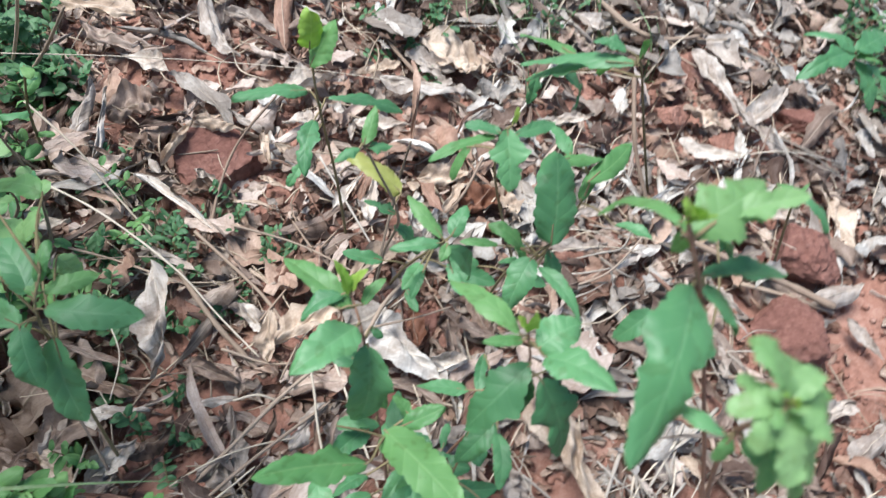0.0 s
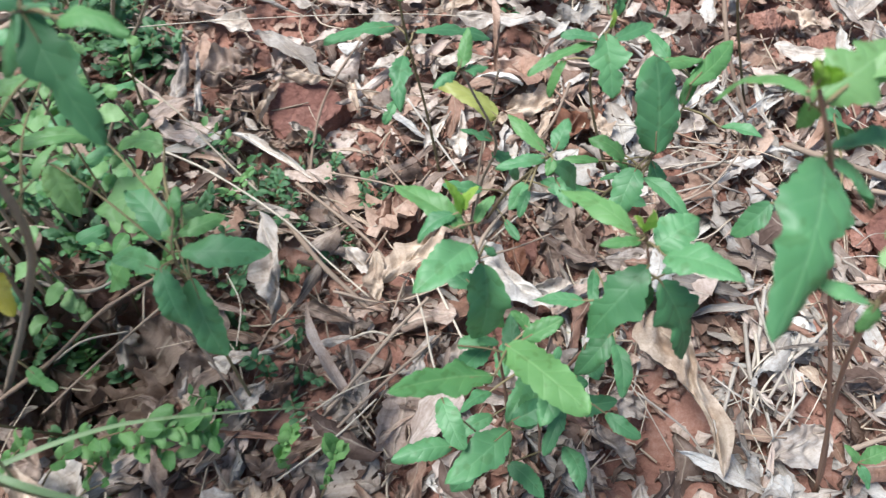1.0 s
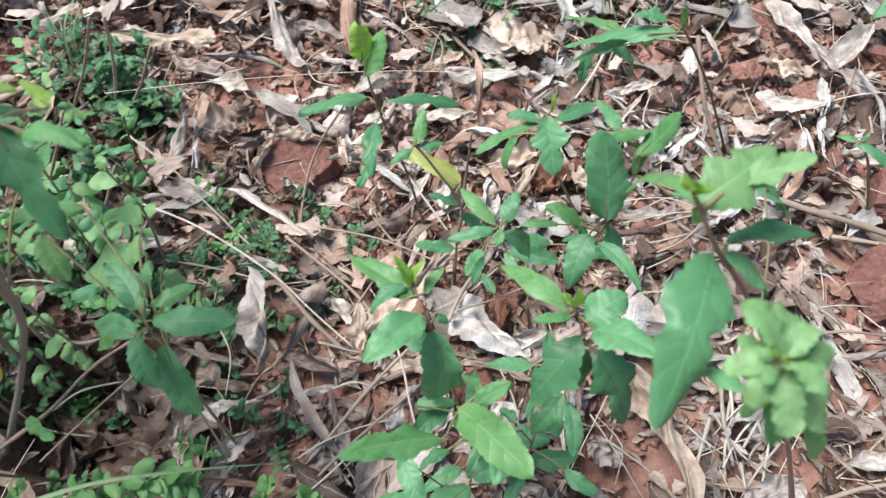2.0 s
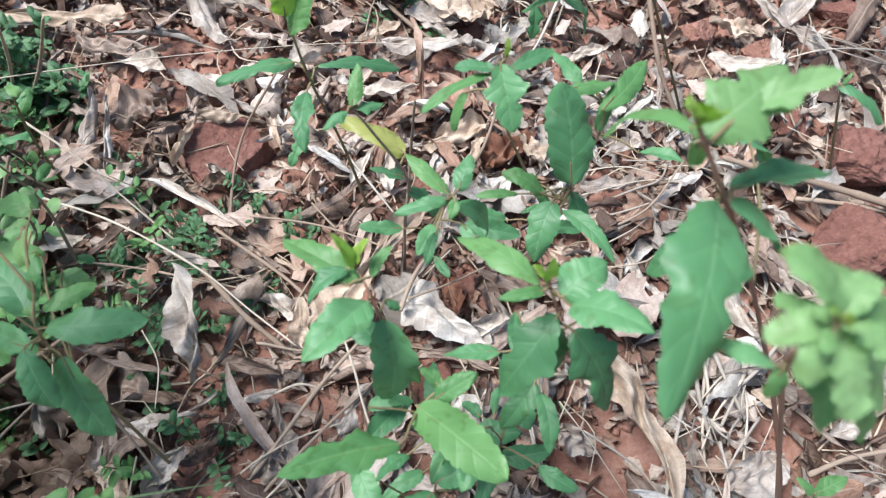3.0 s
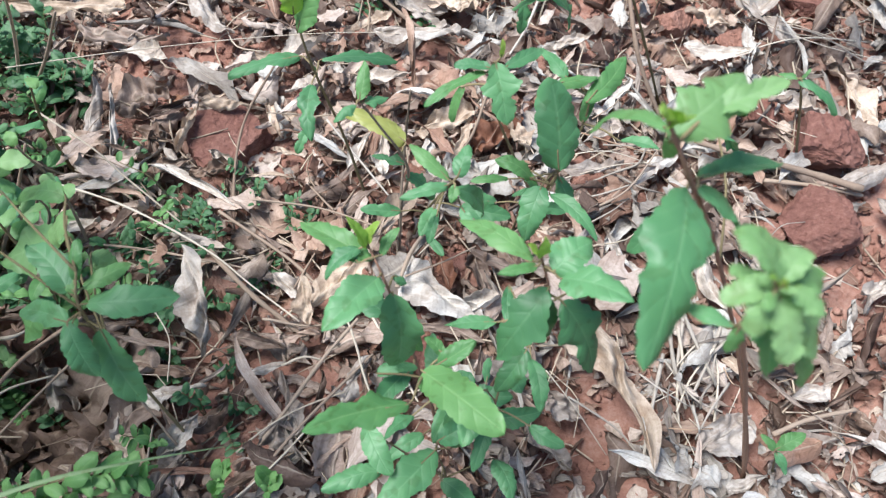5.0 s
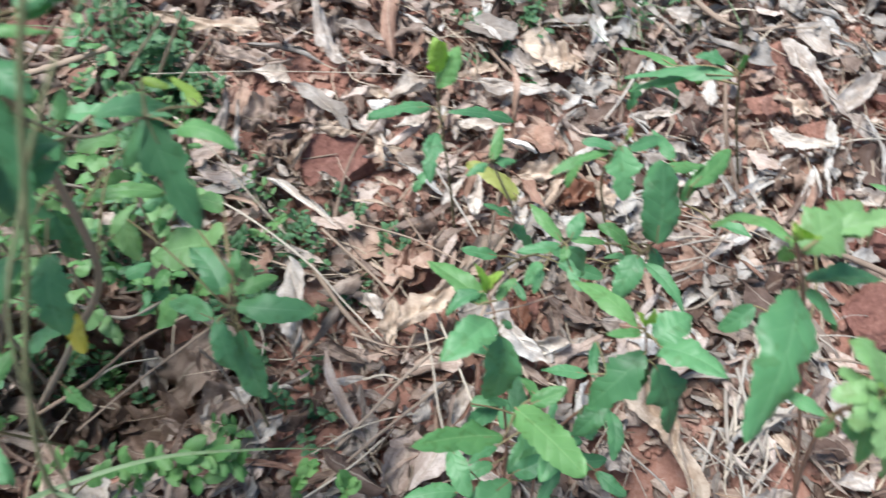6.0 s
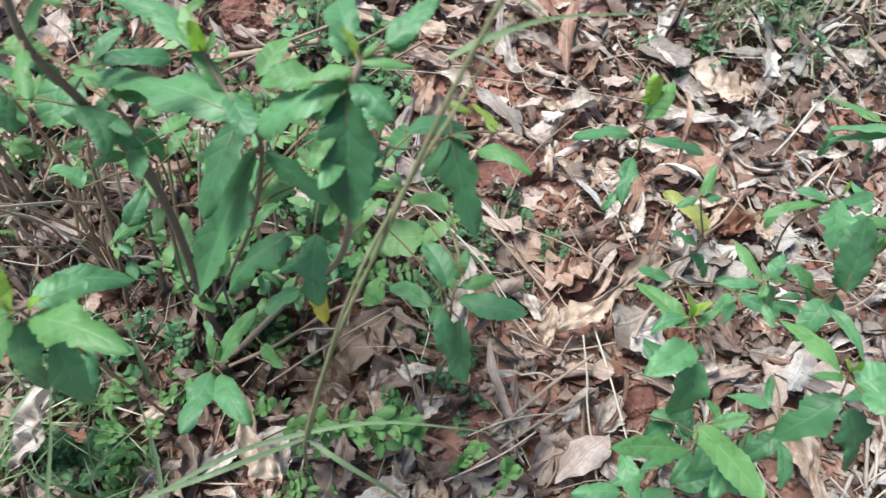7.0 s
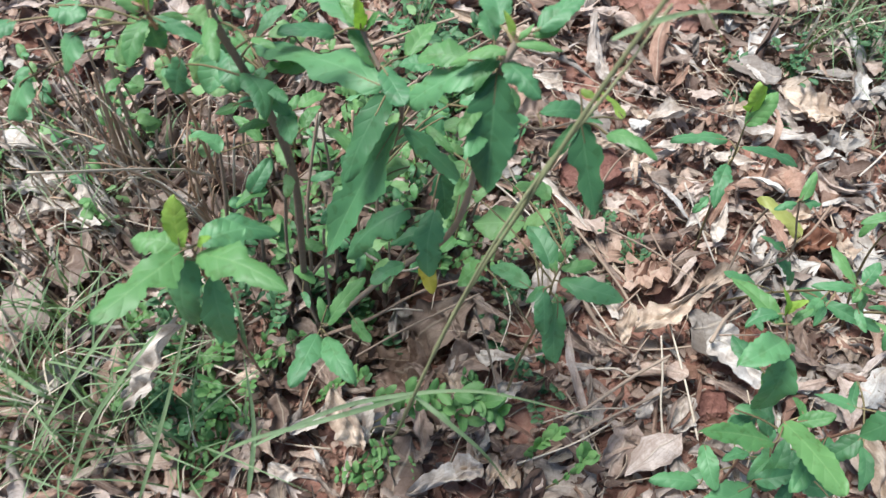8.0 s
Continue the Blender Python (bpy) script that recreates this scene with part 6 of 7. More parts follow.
leaves(p, [
    (0.116, 0.053, 0.432, 0.111, 0.047, 0.434, 0.756, 0),
    (0.116, 0.055, 0.432, 0.11, 0.056, 0.436, 0.756, 0),
], PALE, "frilled", 1118)
leaves(p, [
    (0.117, 0.053, 0.434, 0.115, 0.053, 0.44, 0.648, 0),
    (0.116, 0.054, 0.434, 0.111, 0.054, 0.44, 0.54, 0),
], BUD, "ovate", 1107)
leaves(p, [
    (0.131, 0.06, 0.38, 0.119, 0.073, 0.37, 0.454, 0),
], MATURE, "ovate", 1107)
leaves(p, [
    (0.132, 0.059, 0.38, 0.13, 0.054, 0.37, 0.648, 0),
    (0.136, 0.048, 0.4, 0.148, 0.038, 0.38, 0.54, 0),
    (0.123, 0.056, 0.42, 0.125, 0.038, 0.4, 0.648, 0),
    (0.133, 0.058, 0.385, 0.139, 0.05, 0.38, 0.756, 0),
], YOUNG, "ovate", 1107)

p = root("seedling", (0.469, 0.353, 0))
tagged(p, "small seedling with pointed green leaves by the red stones", "plant", "seedlings")
grow(p, [[(0.469, 0.353, 0), (0.366, 0.306, 0.15), (0.278, 0.243, 0.27)]], STEM, 23)
leaves(p, [
    (0.274, 0.239, 0.275, 0.296, 0.22, 0.265, 0.454, 0),
], MATURE, "ovate", 1207)
leaves(p, [
    (0.273, 0.24, 0.275, 0.265, 0.248, 0.27, 0.54, 0),
    (0.274, 0.239, 0.275, 0.279, 0.243, 0.28, 0.432, 0),
], YOUNG, "ovate", 1207)

p = root("seedling", (0.65, 0.59, 0))
tagged(p, "green seedling with toothed leaves at the litter's edge", "plant", "seedlings")
grow(p, [[(0.65, 0.59, 0), (0.541, 0.537, 0.1), (0.477, 0.497, 0.16)]], STEM, 24)
leaves(p, [
    (0.477, 0.497, 0.16, 0.417, 0.464, 0.15, 0.378, 0),
    (0.476, 0.495, 0.165, 0.431, 0.514, 0.16, 0.432, 0),
    (0.488, 0.499, 0.15, 0.517, 0.467, 0.12, 0.486, 0),
    (0.475, 0.494, 0.165, 0.525, 0.532, 0.16, 0.54, 0),
    (0.502, 0.509, 0.14, 0.543, 0.489, 0.12, 0.54, 0),
], MATURE, "lobed", 1307)
leaves(p, [
    (0.482, 0.495, 0.16, 0.515, 0.495, 0.15, 0.648, 0),
], YOUNG, "ovate", 1307)

p = root("seedling", (0.344, 0.045, 0))
tagged(p, "small bright green seedling at the lower edge", "plant", "seedlings")
grow(p, [[(0.344, 0.045, 0), (0.289, 0.052, 0.1)]], STEM, 25)
leaves(p, [
    (0.286, 0.052, 0.105, 0.308, 0.059, 0.11, 0.648, 0),
    (0.285, 0.051, 0.105, 0.276, 0.062, 0.11, 0.648, 0),
], YOUNG, "ovate", 1407)
leaves(p, [
    (0.288, 0.051, 0.1, 0.29, 0.035, 0.1, 0.648, 0),
], MATURE, "ovate", 1407)

p = root("shrub", (-0.354, 0.153, 0))
tagged(p, "woody shrub with many toothed green leaves", "shrub")
grow(p, [[(-0.354, 0.153, 0), (-0.351, 0.155, 0.058), (-0.335, 0.161, 0.235), (-0.339, 0.165, 0.302), (-0.346, 0.16, 0.364), (-0.351, 0.155, 0.409), (-0.352, 0.159, 0.432), (-0.355, 0.168, 0.45), (-0.361, 0.179, 0.46)],
         [(-0.351, 0.155, 0.058), (-0.294, 0.177, 0.2), (-0.251, 0.159, 0.355), (-0.26, 0.163, 0.385), (-0.273, 0.174, 0.398), (-0.278, 0.178, 0.405)],
         [(-0.335, 0.134, 0), (-0.266, 0.159, 0.13), (-0.213, 0.157, 0.25), (-0.201, 0.162, 0.39), (-0.196, 0.157, 0.43), (-0.193, 0.161, 0.442)],
         [(-0.266, 0.159, 0.13), (-0.228, 0.15, 0.28)],
         [(-0.201, 0.162, 0.39), (-0.176, 0.158, 0.385), (-0.152, 0.169, 0.388)],
         [(-0.335, 0.161, 0.235), (-0.339, 0.174, 0.32), (-0.338, 0.169, 0.36)],
         [(-0.335, 0.134, 0), (-0.367, 0.165, 0.08), (-0.362, 0.183, 0.18), (-0.35, 0.189, 0.26)],
         [(-0.328, 0.147, 0), (-0.33, 0.169, 0.12), (-0.324, 0.184, 0.2)]], WOOD, 26)
leaves(p, [
    (-0.261, 0.16, 0.385, -0.344, 0.175, 0.37, 0.388, 0),
    (-0.25, 0.153, 0.365, -0.279, 0.095, 0.29, 0.33, 0.0),
    (-0.244, 0.146, 0.28, -0.276, 0.113, 0.25, 0.485, 0),
    (-0.277, 0.178, 0.4, -0.344, 0.206, 0.4, 0.272, 0),
    (-0.196, 0.157, 0.433, -0.175, 0.143, 0.43, 0.728, 0),
    (-0.2, 0.159, 0.43, -0.24, 0.142, 0.4, 0.485, 0),
    (-0.249, 0.158, 0.355, -0.209, 0.151, 0.325, 0.33, 0),
    (-0.229, 0.173, 0.29, -0.221, 0.158, 0.26, 0.679, 0),
    (-0.225, 0.149, 0.285, -0.218, 0.115, 0.255, 0.582, 0),
    (-0.23, 0.156, 0.24, -0.255, 0.141, 0.23, 0.485, 0),
    (-0.316, 0.222, 0.37, -0.337, 0.222, 0.37, 0.485, 0),
], MATURE, "lobed", 1507)
leaves(p, [
    (-0.248, 0.173, 0.33, -0.267, 0.17, 0.3, 0.485, 0),
    (-0.154, 0.168, 0.388, -0.163, 0.154, 0.37, 0.485, 0),
    (-0.151, 0.168, 0.39, -0.141, 0.169, 0.39, 0.485, 0),
    (-0.351, 0.189, 0.3, -0.338, 0.186, 0.27, 0.485, 0),
], MATURE, "ovate", 1518)
leaves(p, [
    (-0.258, 0.158, 0.382, -0.269, 0.116, 0.35, 0.44, -10.0),
    (-0.199, 0.155, 0.425, -0.19, 0.117, 0.38, 0.58, 5.0),
], DARK, "ovate", 1507)
leaves(p, [
    (-0.278, 0.177, 0.405, -0.279, 0.178, 0.425, 0.582, 0),
    (-0.194, 0.161, 0.444, -0.202, 0.166, 0.455, 0.388, 0),
], BUD, "ovate", 1507)
leaves(p, [
    (-0.276, 0.177, 0.405, -0.267, 0.179, 0.42, 0.485, 0),
    (-0.279, 0.177, 0.405, -0.293, 0.187, 0.41, 0.485, 0),
    (-0.193, 0.16, 0.443, -0.171, 0.165, 0.44, 0.349, 0),
    (-0.193, 0.161, 0.444, -0.187, 0.167, 0.45, 0.436, 0),
    (-0.196, 0.159, 0.438, -0.221, 0.149, 0.43, 0.388, 10),
    (-0.201, 0.161, 0.43, -0.211, 0.142, 0.42, 0.485, 0),
    (-0.377, 0.208, 0.34, -0.364, 0.194, 0.33, 0.485, 0),
], YOUNG, "ovate", 1507)
leaves(p, [
    (-0.226, 0.132, 0.242, -0.214, 0.111, 0.236, 0.679, 0),
], GOLD, "ovate", 1507)
leaves(p, [
    (-0.338, 0.169, 0.36, -0.341, 0.158, 0.355, 0.972, 0),
    (-0.371, 0.184, 0.35, -0.356, 0.158, 0.345, 0.918, 0),
    (-0.374, 0.183, 0.35, -0.373, 0.155, 0.34, 0.864, 0),
    (-0.402, 0.158, 0.35, -0.383, 0.153, 0.345, 0.756, 0),
], MATURE, "round", 1507)
leaves(p, [
    (-0.153, 0.17, 0.388, -0.13, 0.135, 0.355, 0.407, 0),
], DARK, "lobed", 1507)
leaves(p, [
    (-0.182, 0.226, 0.300, -0.201, 0.218, 0.270, 0.65, 0),
    (-0.232, 0.228, 0.300, -0.207, 0.233, 0.300, 0.72, 0),
    (-0.267, 0.202, 0.270, -0.298, 0.194, 0.250, 0.92, 0),
    (-0.242, 0.225, 0.280, -0.248, 0.218, 0.250, 0.72, 0),
    (-0.257, 0.250, 0.300, -0.281, 0.244, 0.300, 0.97, 0),
], MATURE, "lobed", 1521)
leaves(p, [
    (-0.222, 0.247, 0.250, -0.246, 0.237, 0.250, 0.84, 0),
    (-0.260, 0.203, 0.240, -0.291, 0.194, 0.230, 0.79, 0),
], PALE, "ovate", 1522)
leaves(p, [
    (-0.131, 0.175, 0.390, -0.145, 0.189, 0.390, 0.5, 25),
    (-0.157, 0.187, 0.390, -0.145, 0.184, 0.390, 0.5, 25),
], BUD, "ovate", 1523)
leaves(p, [
    (-0.388, 0.194, 0.294, -0.412, 0.184, 0.294, 1.04, 10),
    (-0.400, 0.179, 0.310, -0.398, 0.198, 0.330, 0.76, 20),
    (-0.446, 0.208, 0.290, -0.445, 0.193, 0.270, 1.10, 10),
], PALE, "ovate", 1524)
leaves(p, [
    (-0.337, 0.153, 0.366, -0.316, 0.149, 0.350, 0.69, 0),
    (-0.388, 0.161, 0.260, -0.415, 0.168, 0.260, 0.69, 10),
    (-0.381, 0.164, 0.200, -0.374, 0.194, 0.210, 0.65, 10),
], MATURE, "ovate", 1525)
sprout(p, 44, 0.014, 0.030, YOUNG, 501)
sprout(p, 22, 0.018, 0.034, MATURE, 502)
sprout(p, 12, 0.016, 0.030, PALE, 503)

p = root("shrub_seedling", (-0.137, 0.119, 0))
tagged(p, "green seedling with broad toothed leaves under the shrub", "plant")
grow(p, [[(-0.137, 0.119, 0), (-0.138, 0.128, 0.09), (-0.135, 0.134, 0.21), (-0.136, 0.141, 0.247), (-0.133, 0.153, 0.262)]], STEM, 27)
leaves(p, [
    (-0.132, 0.141, 0.248, -0.087, 0.142, 0.246, 0.54, 0),
    (-0.141, 0.132, 0.246, -0.132, 0.11, 0.225, 0.67, 0),
    (-0.129, 0.132, 0.235, -0.117, 0.103, 0.193, 0.5, 0.0),
    (-0.15, 0.141, 0.225, -0.181, 0.156, 0.21, 0.486, 0),
    (-0.14, 0.147, 0.25, -0.163, 0.175, 0.25, 0.648, 0),
    (-0.14, 0.137, 0.24, -0.15, 0.131, 0.22, 0.54, 0),
], MATURE, "ovate", 1607)
leaves(p, [
    (-0.133, 0.148, 0.252, -0.111, 0.161, 0.25, 0.54, 0.0),
    (-0.136, 0.151, 0.255, -0.133, 0.169, 0.265, 0.54, 0.0),
    (-0.136, 0.145, 0.25, -0.146, 0.158, 0.25, 0.648, 0),
], YOUNG, "ovate", 1607)

leaves(p, [
    (-0.164, 0.205, 0.200, -0.205, 0.197, 0.190, 1.03, 0),
    (-0.150, 0.197, 0.240, -0.165, 0.188, 0.220, 0.68, 0),
    (-0.222, 0.210, 0.220, -0.214, 0.192, 0.190, 0.65, 0),
    (-0.151, 0.193, 0.200, -0.138, 0.184, 0.190, 1.10, 0),
], PALE, "ovate", 1617)
leaves(p, [
    (-0.194, 0.223, 0.230, -0.240, 0.214, 0.230, 0.42, 0),
    (-0.152, 0.210, 0.240, -0.181, 0.214, 0.230, 0.76, 0),
    (-0.190, 0.174, 0.170, -0.205, 0.160, 0.150, 0.96, 0),
], YOUNG, "ovate", 1618)

p = root("shrub_seedling", (-0.292, 0.11, 0))
tagged(p, "low seedling with a pair of drooping leaves", "plant")
grow(p, [[(-0.292, 0.11, 0), (-0.294, 0.088, 0.1), (-0.292, 0.081, 0.175), (-0.289, 0.093, 0.2)]], STEM, 28)
leaves(p, [
    (-0.293, 0.077, 0.178, -0.295, 0.031, 0.19, 0.594, 0),
    (-0.285, 0.077, 0.178, -0.251, 0.044, 0.2, 0.486, 0),
], MATURE, "ovate", 1707)
leaves(p, [
    (-0.287, 0.083, 0.185, -0.27, 0.122, 0.2, 0.378, 0),
    (-0.29, 0.083, 0.185, -0.297, 0.097, 0.2, 0.54, 0),
], YOUNG, "ovate", 1707)

p = root("tall_herb", (-0.353, 0.06, 0))
tagged(p, "tall herb with a star of long pale green leaves", "plant", "tall herbs")
grow(p, [[(-0.353, 0.06, 0), (-0.353, 0.059, 0.13), (-0.34, 0.053, 0.27), (-0.324, 0.044, 0.36), (-0.323, 0.044, 0.372)]], STEM_RED, 29)
leaves(p, [
    (-0.327, 0.040, 0.372, -0.344, -0.009, 0.385, 0.50, 0),
    (-0.322, 0.043, 0.366, -0.267, 0.034, 0.380, 0.45, -8),
    (-0.327, 0.042, 0.372, -0.353, 0.038, 0.372, 0.92, 0),
], YOUNG, "lobed", 1807)
leaves(p, [
    (-0.323, 0.050, 0.366, -0.307, 0.067, 0.360, 0.93, 5),
    (-0.334, 0.067, 0.345, -0.300, 0.082, 0.330, 0.54, 5),
    (-0.331, 0.042, 0.355, -0.329, 0.023, 0.310, 0.58, 0),
    (-0.320, 0.043, 0.340, -0.309, 0.022, 0.300, 0.49, 0),
    (-0.339, 0.057, 0.27, -0.334, 0.031, 0.25, 0.54, 0),
], MATURE, "ovate", 1807)
leaves(p, [
    (-0.328, 0.042, 0.372, -0.329, 0.056, 0.400, 0.55, 0),
    (-0.321, 0.046, 0.372, -0.313, 0.049, 0.380, 0.70, 0),
], BUD, "ovate", 1807)

p = root("tall_herb", (-0.478, 0.235, 0))
tagged(p, "tall herb with a reddish stem and pale leaves", "plant", "tall herbs")
grow(p, [[(-0.478, 0.235, 0), (-0.453, 0.213, 0.15), (-0.407, 0.172, 0.34), (-0.378, 0.14, 0.42), (-0.381, 0.137, 0.43)]], STEM_RED, 30)
leaves(p, [
    (-0.379, 0.141, 0.42, -0.391, 0.156, 0.44, 0.454, 0),
], BUD, "ovate", 1907)
leaves(p, [
    (-0.378, 0.142, 0.42, -0.383, 0.162, 0.44, 0.432, 0),
    (-0.377, 0.137, 0.42, -0.378, 0.113, 0.41, 0.594, 0),
    (-0.379, 0.136, 0.425, -0.407, 0.14, 0.43, 0.432, 0),
    (-0.379, 0.145, 0.41, -0.366, 0.158, 0.4, 0.432, 0),
], YOUNG, "ovate", 1907)
leaves(p, [
    (-0.375, 0.139, 0.42, -0.348, 0.139, 0.41, 0.346, 0),
], MATURE, "ovate", 1907)

leaves(p, [
    (-0.422, 0.130, 0.400, -0.430, 0.118, 0.380, 1.01, 0),
    (-0.457, 0.113, 0.370, -0.467, 0.096, 0.350, 1.03, 0),
    (-0.456, 0.129, 0.400, -0.468, 0.116, 0.400, 1.10, 0),
    (-0.382, 0.153, 0.370, -0.386, 0.142, 0.350, 1.10, 0),
    (-0.392, 0.154, 0.400, -0.389, 0.150, 0.380, 1.09, 0),
    (-0.435, 0.137, 0.410, -0.415, 0.136, 0.410, 1.08, 0),
], MATURE, "ovate", 1917)
leaves(p, [
    (-0.395, 0.152, 0.400, -0.401, 0.130, 0.385, 1.07, 0),
    (-0.373, 0.162, 0.400, -0.355, 0.167, 0.390, 0.86, 0),
], PALE, "ovate", 1918)


# ---- small creeping herbs ----
HERB_BLADES = []
herb_rng = np.random.default_rng(77)
for k in range(14):
    v, f, uv = green_blade(1.0, 0.36 + 0.015 * k, "round" if k > 9 else "ovate", herb_rng, 8, 4)
    HERB_BLADES.append((v, f, uv))
HERB_MESHES = {}
for mat in (HERB, HERB_BRIGHT):
    HERB_MESHES[mat.name] = []
    for v, f, uv in HERB_BLADES:
        me = make_mesh("herb_leaf", v, f, uv)
        me.materials.append(mat)
        HERB_MESHES[mat.name].append(me)


def small_herb(x, y, radius, count, size, height, mat, seed):
    """A sprawling herb: each sprig's stem and each small leaf is a part."""
    rng = np.random.default_rng(seed)
    thing = root("small_herb", (x, y, height_at(x, y)))
    tagged(thing, "bright green small-leaved herb in leaf litter" if mat is HERB_BRIGHT else "dark green small-leaved creeping herb", "herb", "small herbs")
    for _ in range(max(2, round(count * (0.38 if mat is HERB_BRIGHT else 0.8)))):
        a, reach = rng.uniform(0, 6.283), radius * rng.uniform(0.35, 1.1)
        top = height * rng.uniform(0.45, 1.1)
        foot = np.array([rng.normal(0, 0.2) * radius, rng.normal(0, 0.2) * radius, -0.004])
        end = foot + (math.cos(a) * reach, math.sin(a) * reach, top)
        mid = 0.5 * (foot + end) + (rng.normal(0, 0.1) * reach, rng.normal(0, 0.1) * reach, 0.25 * top)
        part("stem", tube_mesh("stem", [foot, mid, end], 0.0008, 0.0004, 5, 4), STEM).parent = thing
        line = smooth_line([foot, mid, end], 3)
        for k in range(2, len(line)):
            way = line[k] - line[k - 1]
            across = np.array([-way[1], way[0], 0]) / (np.linalg.norm(way[:2]) + 1e-6)
            for s in (-1, 1):
                if rng.random() < 0.18:
                    continue
                d = across * s + way / np.linalg.norm(way) * rng.uniform(0.1, 0.6) + (0, 0, rng.uniform(-0.2, 0.5))
                d /= np.linalg.norm(d)
                long = size * rng.uniform(0.75, 1.4) * (0.7 if k == len(line) - 1 else 1)
                le, axes = frame_of(line[k], line[k] + d * long, rng.normal(0, 18))
                ob = new("leaf", HERB_MESHES[mat.name][rng.integers(14)])
                ob.parent = thing
                m = Matrix(axes.T.tolist()).to_4x4() @ Matrix.Diagonal((long, long, long, 1))
                m.translation = line[k]
                ob.matrix_basis = m


small_herb(0.636, 0.667, 0.061, 11, 0.015, 0.1, HERB, 40)
small_herb(0.627, 0.592, 0.05, 9, 0.014, 0.09, HERB, 41)
small_herb(0.61, 0.702, 0.053, 8, 0.012, 0.07, HERB, 42)
small_herb(-0.299, 0.548, 0.039, 9, 0.013, 0.05, HERB, 43)
small_herb(-0.279, 0.477, 0.04, 12, 0.015, 0.07, HERB, 44)
small_herb(-0.26, 0.381, 0.028, 7, 0.01, 0.06, HERB_BRIGHT, 45)
small_herb(-0.195, 0.36, 0.033, 8, 0.008, 0.05, HERB, 46)
small_herb(-0.145, 0.309, 0.035, 10, 0.009, 0.05, HERB, 47)
small_herb(-0.121, 0.286, 0.027, 7, 0.008, 0.05, HERB, 48)
small_herb(-0.183, 0.281, 0.02, 5, 0.01, 0.05, HERB, 49)
small_herb(-0.082, 0.337, 0.026, 6, 0.008, 0.04, HERB, 50)
small_herb(-0.051, 0.315, 0.026, 7, 0.008, 0.04, HERB, 51)
small_herb(-0.075, 0.256, 0.021, 6, 0.008, 0.03, HERB, 52)
small_herb(-0.13, 0.246, 0.025, 6, 0.009, 0.03, HERB, 53)
small_herb(-0.117, 0.179, 0.025, 4, 0.008, 0.04, HERB, 54)
small_herb(-0.123, 0.137, 0.027, 4, 0.009, 0.04, HERB, 55)
small_herb(-0.164, 0.12, 0.02, 5, 0.011, 0.05, HERB_BRIGHT, 56)
small_herb(-0.092, 0.147, 0.017, 4, 0.008, 0.03, HERB, 57)
small_herb(-0.164, 0.187, 0.019, 4, 0.011, 0.04, HERB, 58)
small_herb(0.066, 0.579, 0.05, 8, 0.011, 0.06, HERB, 59)
small_herb(0.113, 0.618, 0.04, 6, 0.009, 0.06, HERB, 60)
small_herb(0.228, 0.63, 0.042, 6, 0.008, 0.08, HERB, 61)
small_herb(-0.273, 0.464, 0.038, 12, 0.013, 0.07, HERB, 62)
small_herb(-0.305, 0.505, 0.029, 8, 0.012, 0.06, HERB, 63)
small_herb(-0.342, 0.407, 0.045, 10, 0.011, 0.07, HERB, 64)
small_herb(-0.333, 0.49, 0.047, 10, 0.011, 0.07, HERB, 65)
small_herb(-0.345, 0.307, 0.036, 9, 0.011, 0.09, HERB_BRIGHT, 66)
small_herb(-0.332, 0.175, 0.027, 5, 0.012, 0.05, HERB, 67)
small_herb(-0.361, 0.248, 0.031, 7, 0.01, 0.06, HERB_BRIGHT, 68)
small_herb(-0.352, 0.381, 0.033, 7, 0.02, 0.1, HERB_BRIGHT, 69)
small_herb(-0.362, 0.275, 0.031, 6, 0.018, 0.09, HERB_BRIGHT, 70)
small_herb(-0.29, 0.359, 0.027, 5, 0.016, 0.08, HERB, 71)
small_herb(-0.294, 0.193, 0.044, 9, 0.011, 0.07, HERB_BRIGHT, 72)
small_herb(-0.273, 0.297, 0.046, 9, 0.011, 0.09, HERB_BRIGHT, 73)
small_herb(-0.164, 0.315, 0.035, 8, 0.01, 0.09, HERB_BRIGHT, 74)
small_herb(-0.378, 0.084, 0.038, 8, 0.01, 0.06, HERB_BRIGHT, 75)
small_herb(-0.277, 0.14, 0.032, 6, 0.011, 0.06, HERB, 76)
small_herb(-0.345, 0.522, 0.06, 12, 0.014, 0.08, HERB, 77)
small_herb(-0.392, 0.418, 0.05, 9, 0.012, 0.09, HERB_BRIGHT, 78)
small_herb(-0.423, 0.313, 0.04, 7, 0.011, 0.1, HERB_BRIGHT, 79)
small_herb(-0.545, 0.431, 0.055, 10, 0.012, 0.12, HERB, 80)
small_herb(-0.296, 0.443, 0.051, 8, 0.011, 0.08, HERB_BRIGHT, 81)
small_herb(-0.208, 0.257, 0.034, 6, 0.011, 0.06, HERB_BRIGHT, 82)
small_herb(-0.368, 0.237, 0.034, 6, 0.01, 0.06, HERB, 83)
small_herb(-0.425, 0.015, 0.037, 7, 0.009, 0.05, HERB, 84)
small_herb(0.094, 0.627, 0.036, 7, 0.008, 0.05, HERB, 85)
small_herb(0.182, 0.687, 0.044, 9, 0.01, 0.08, HERB, 86)
small_herb(0.221, 0.733, 0.045, 9, 0.011, 0.09, HERB, 87)
small_herb(0.139, 0.722, 0.044, 8, 0.01, 0.08, HERB, 88)
small_herb(-0.219, 0.04, 0.03, 6, 0.011, 0.05, HERB_BRIGHT, 89)
small_herb(-0.445, 0.067, 0.03, 8, 0.011, 0.05, HERB_BRIGHT, 90)
small_herb(-0.397, 0.051, 0.03, 8, 0.012, 0.06, HERB_BRIGHT, 91)
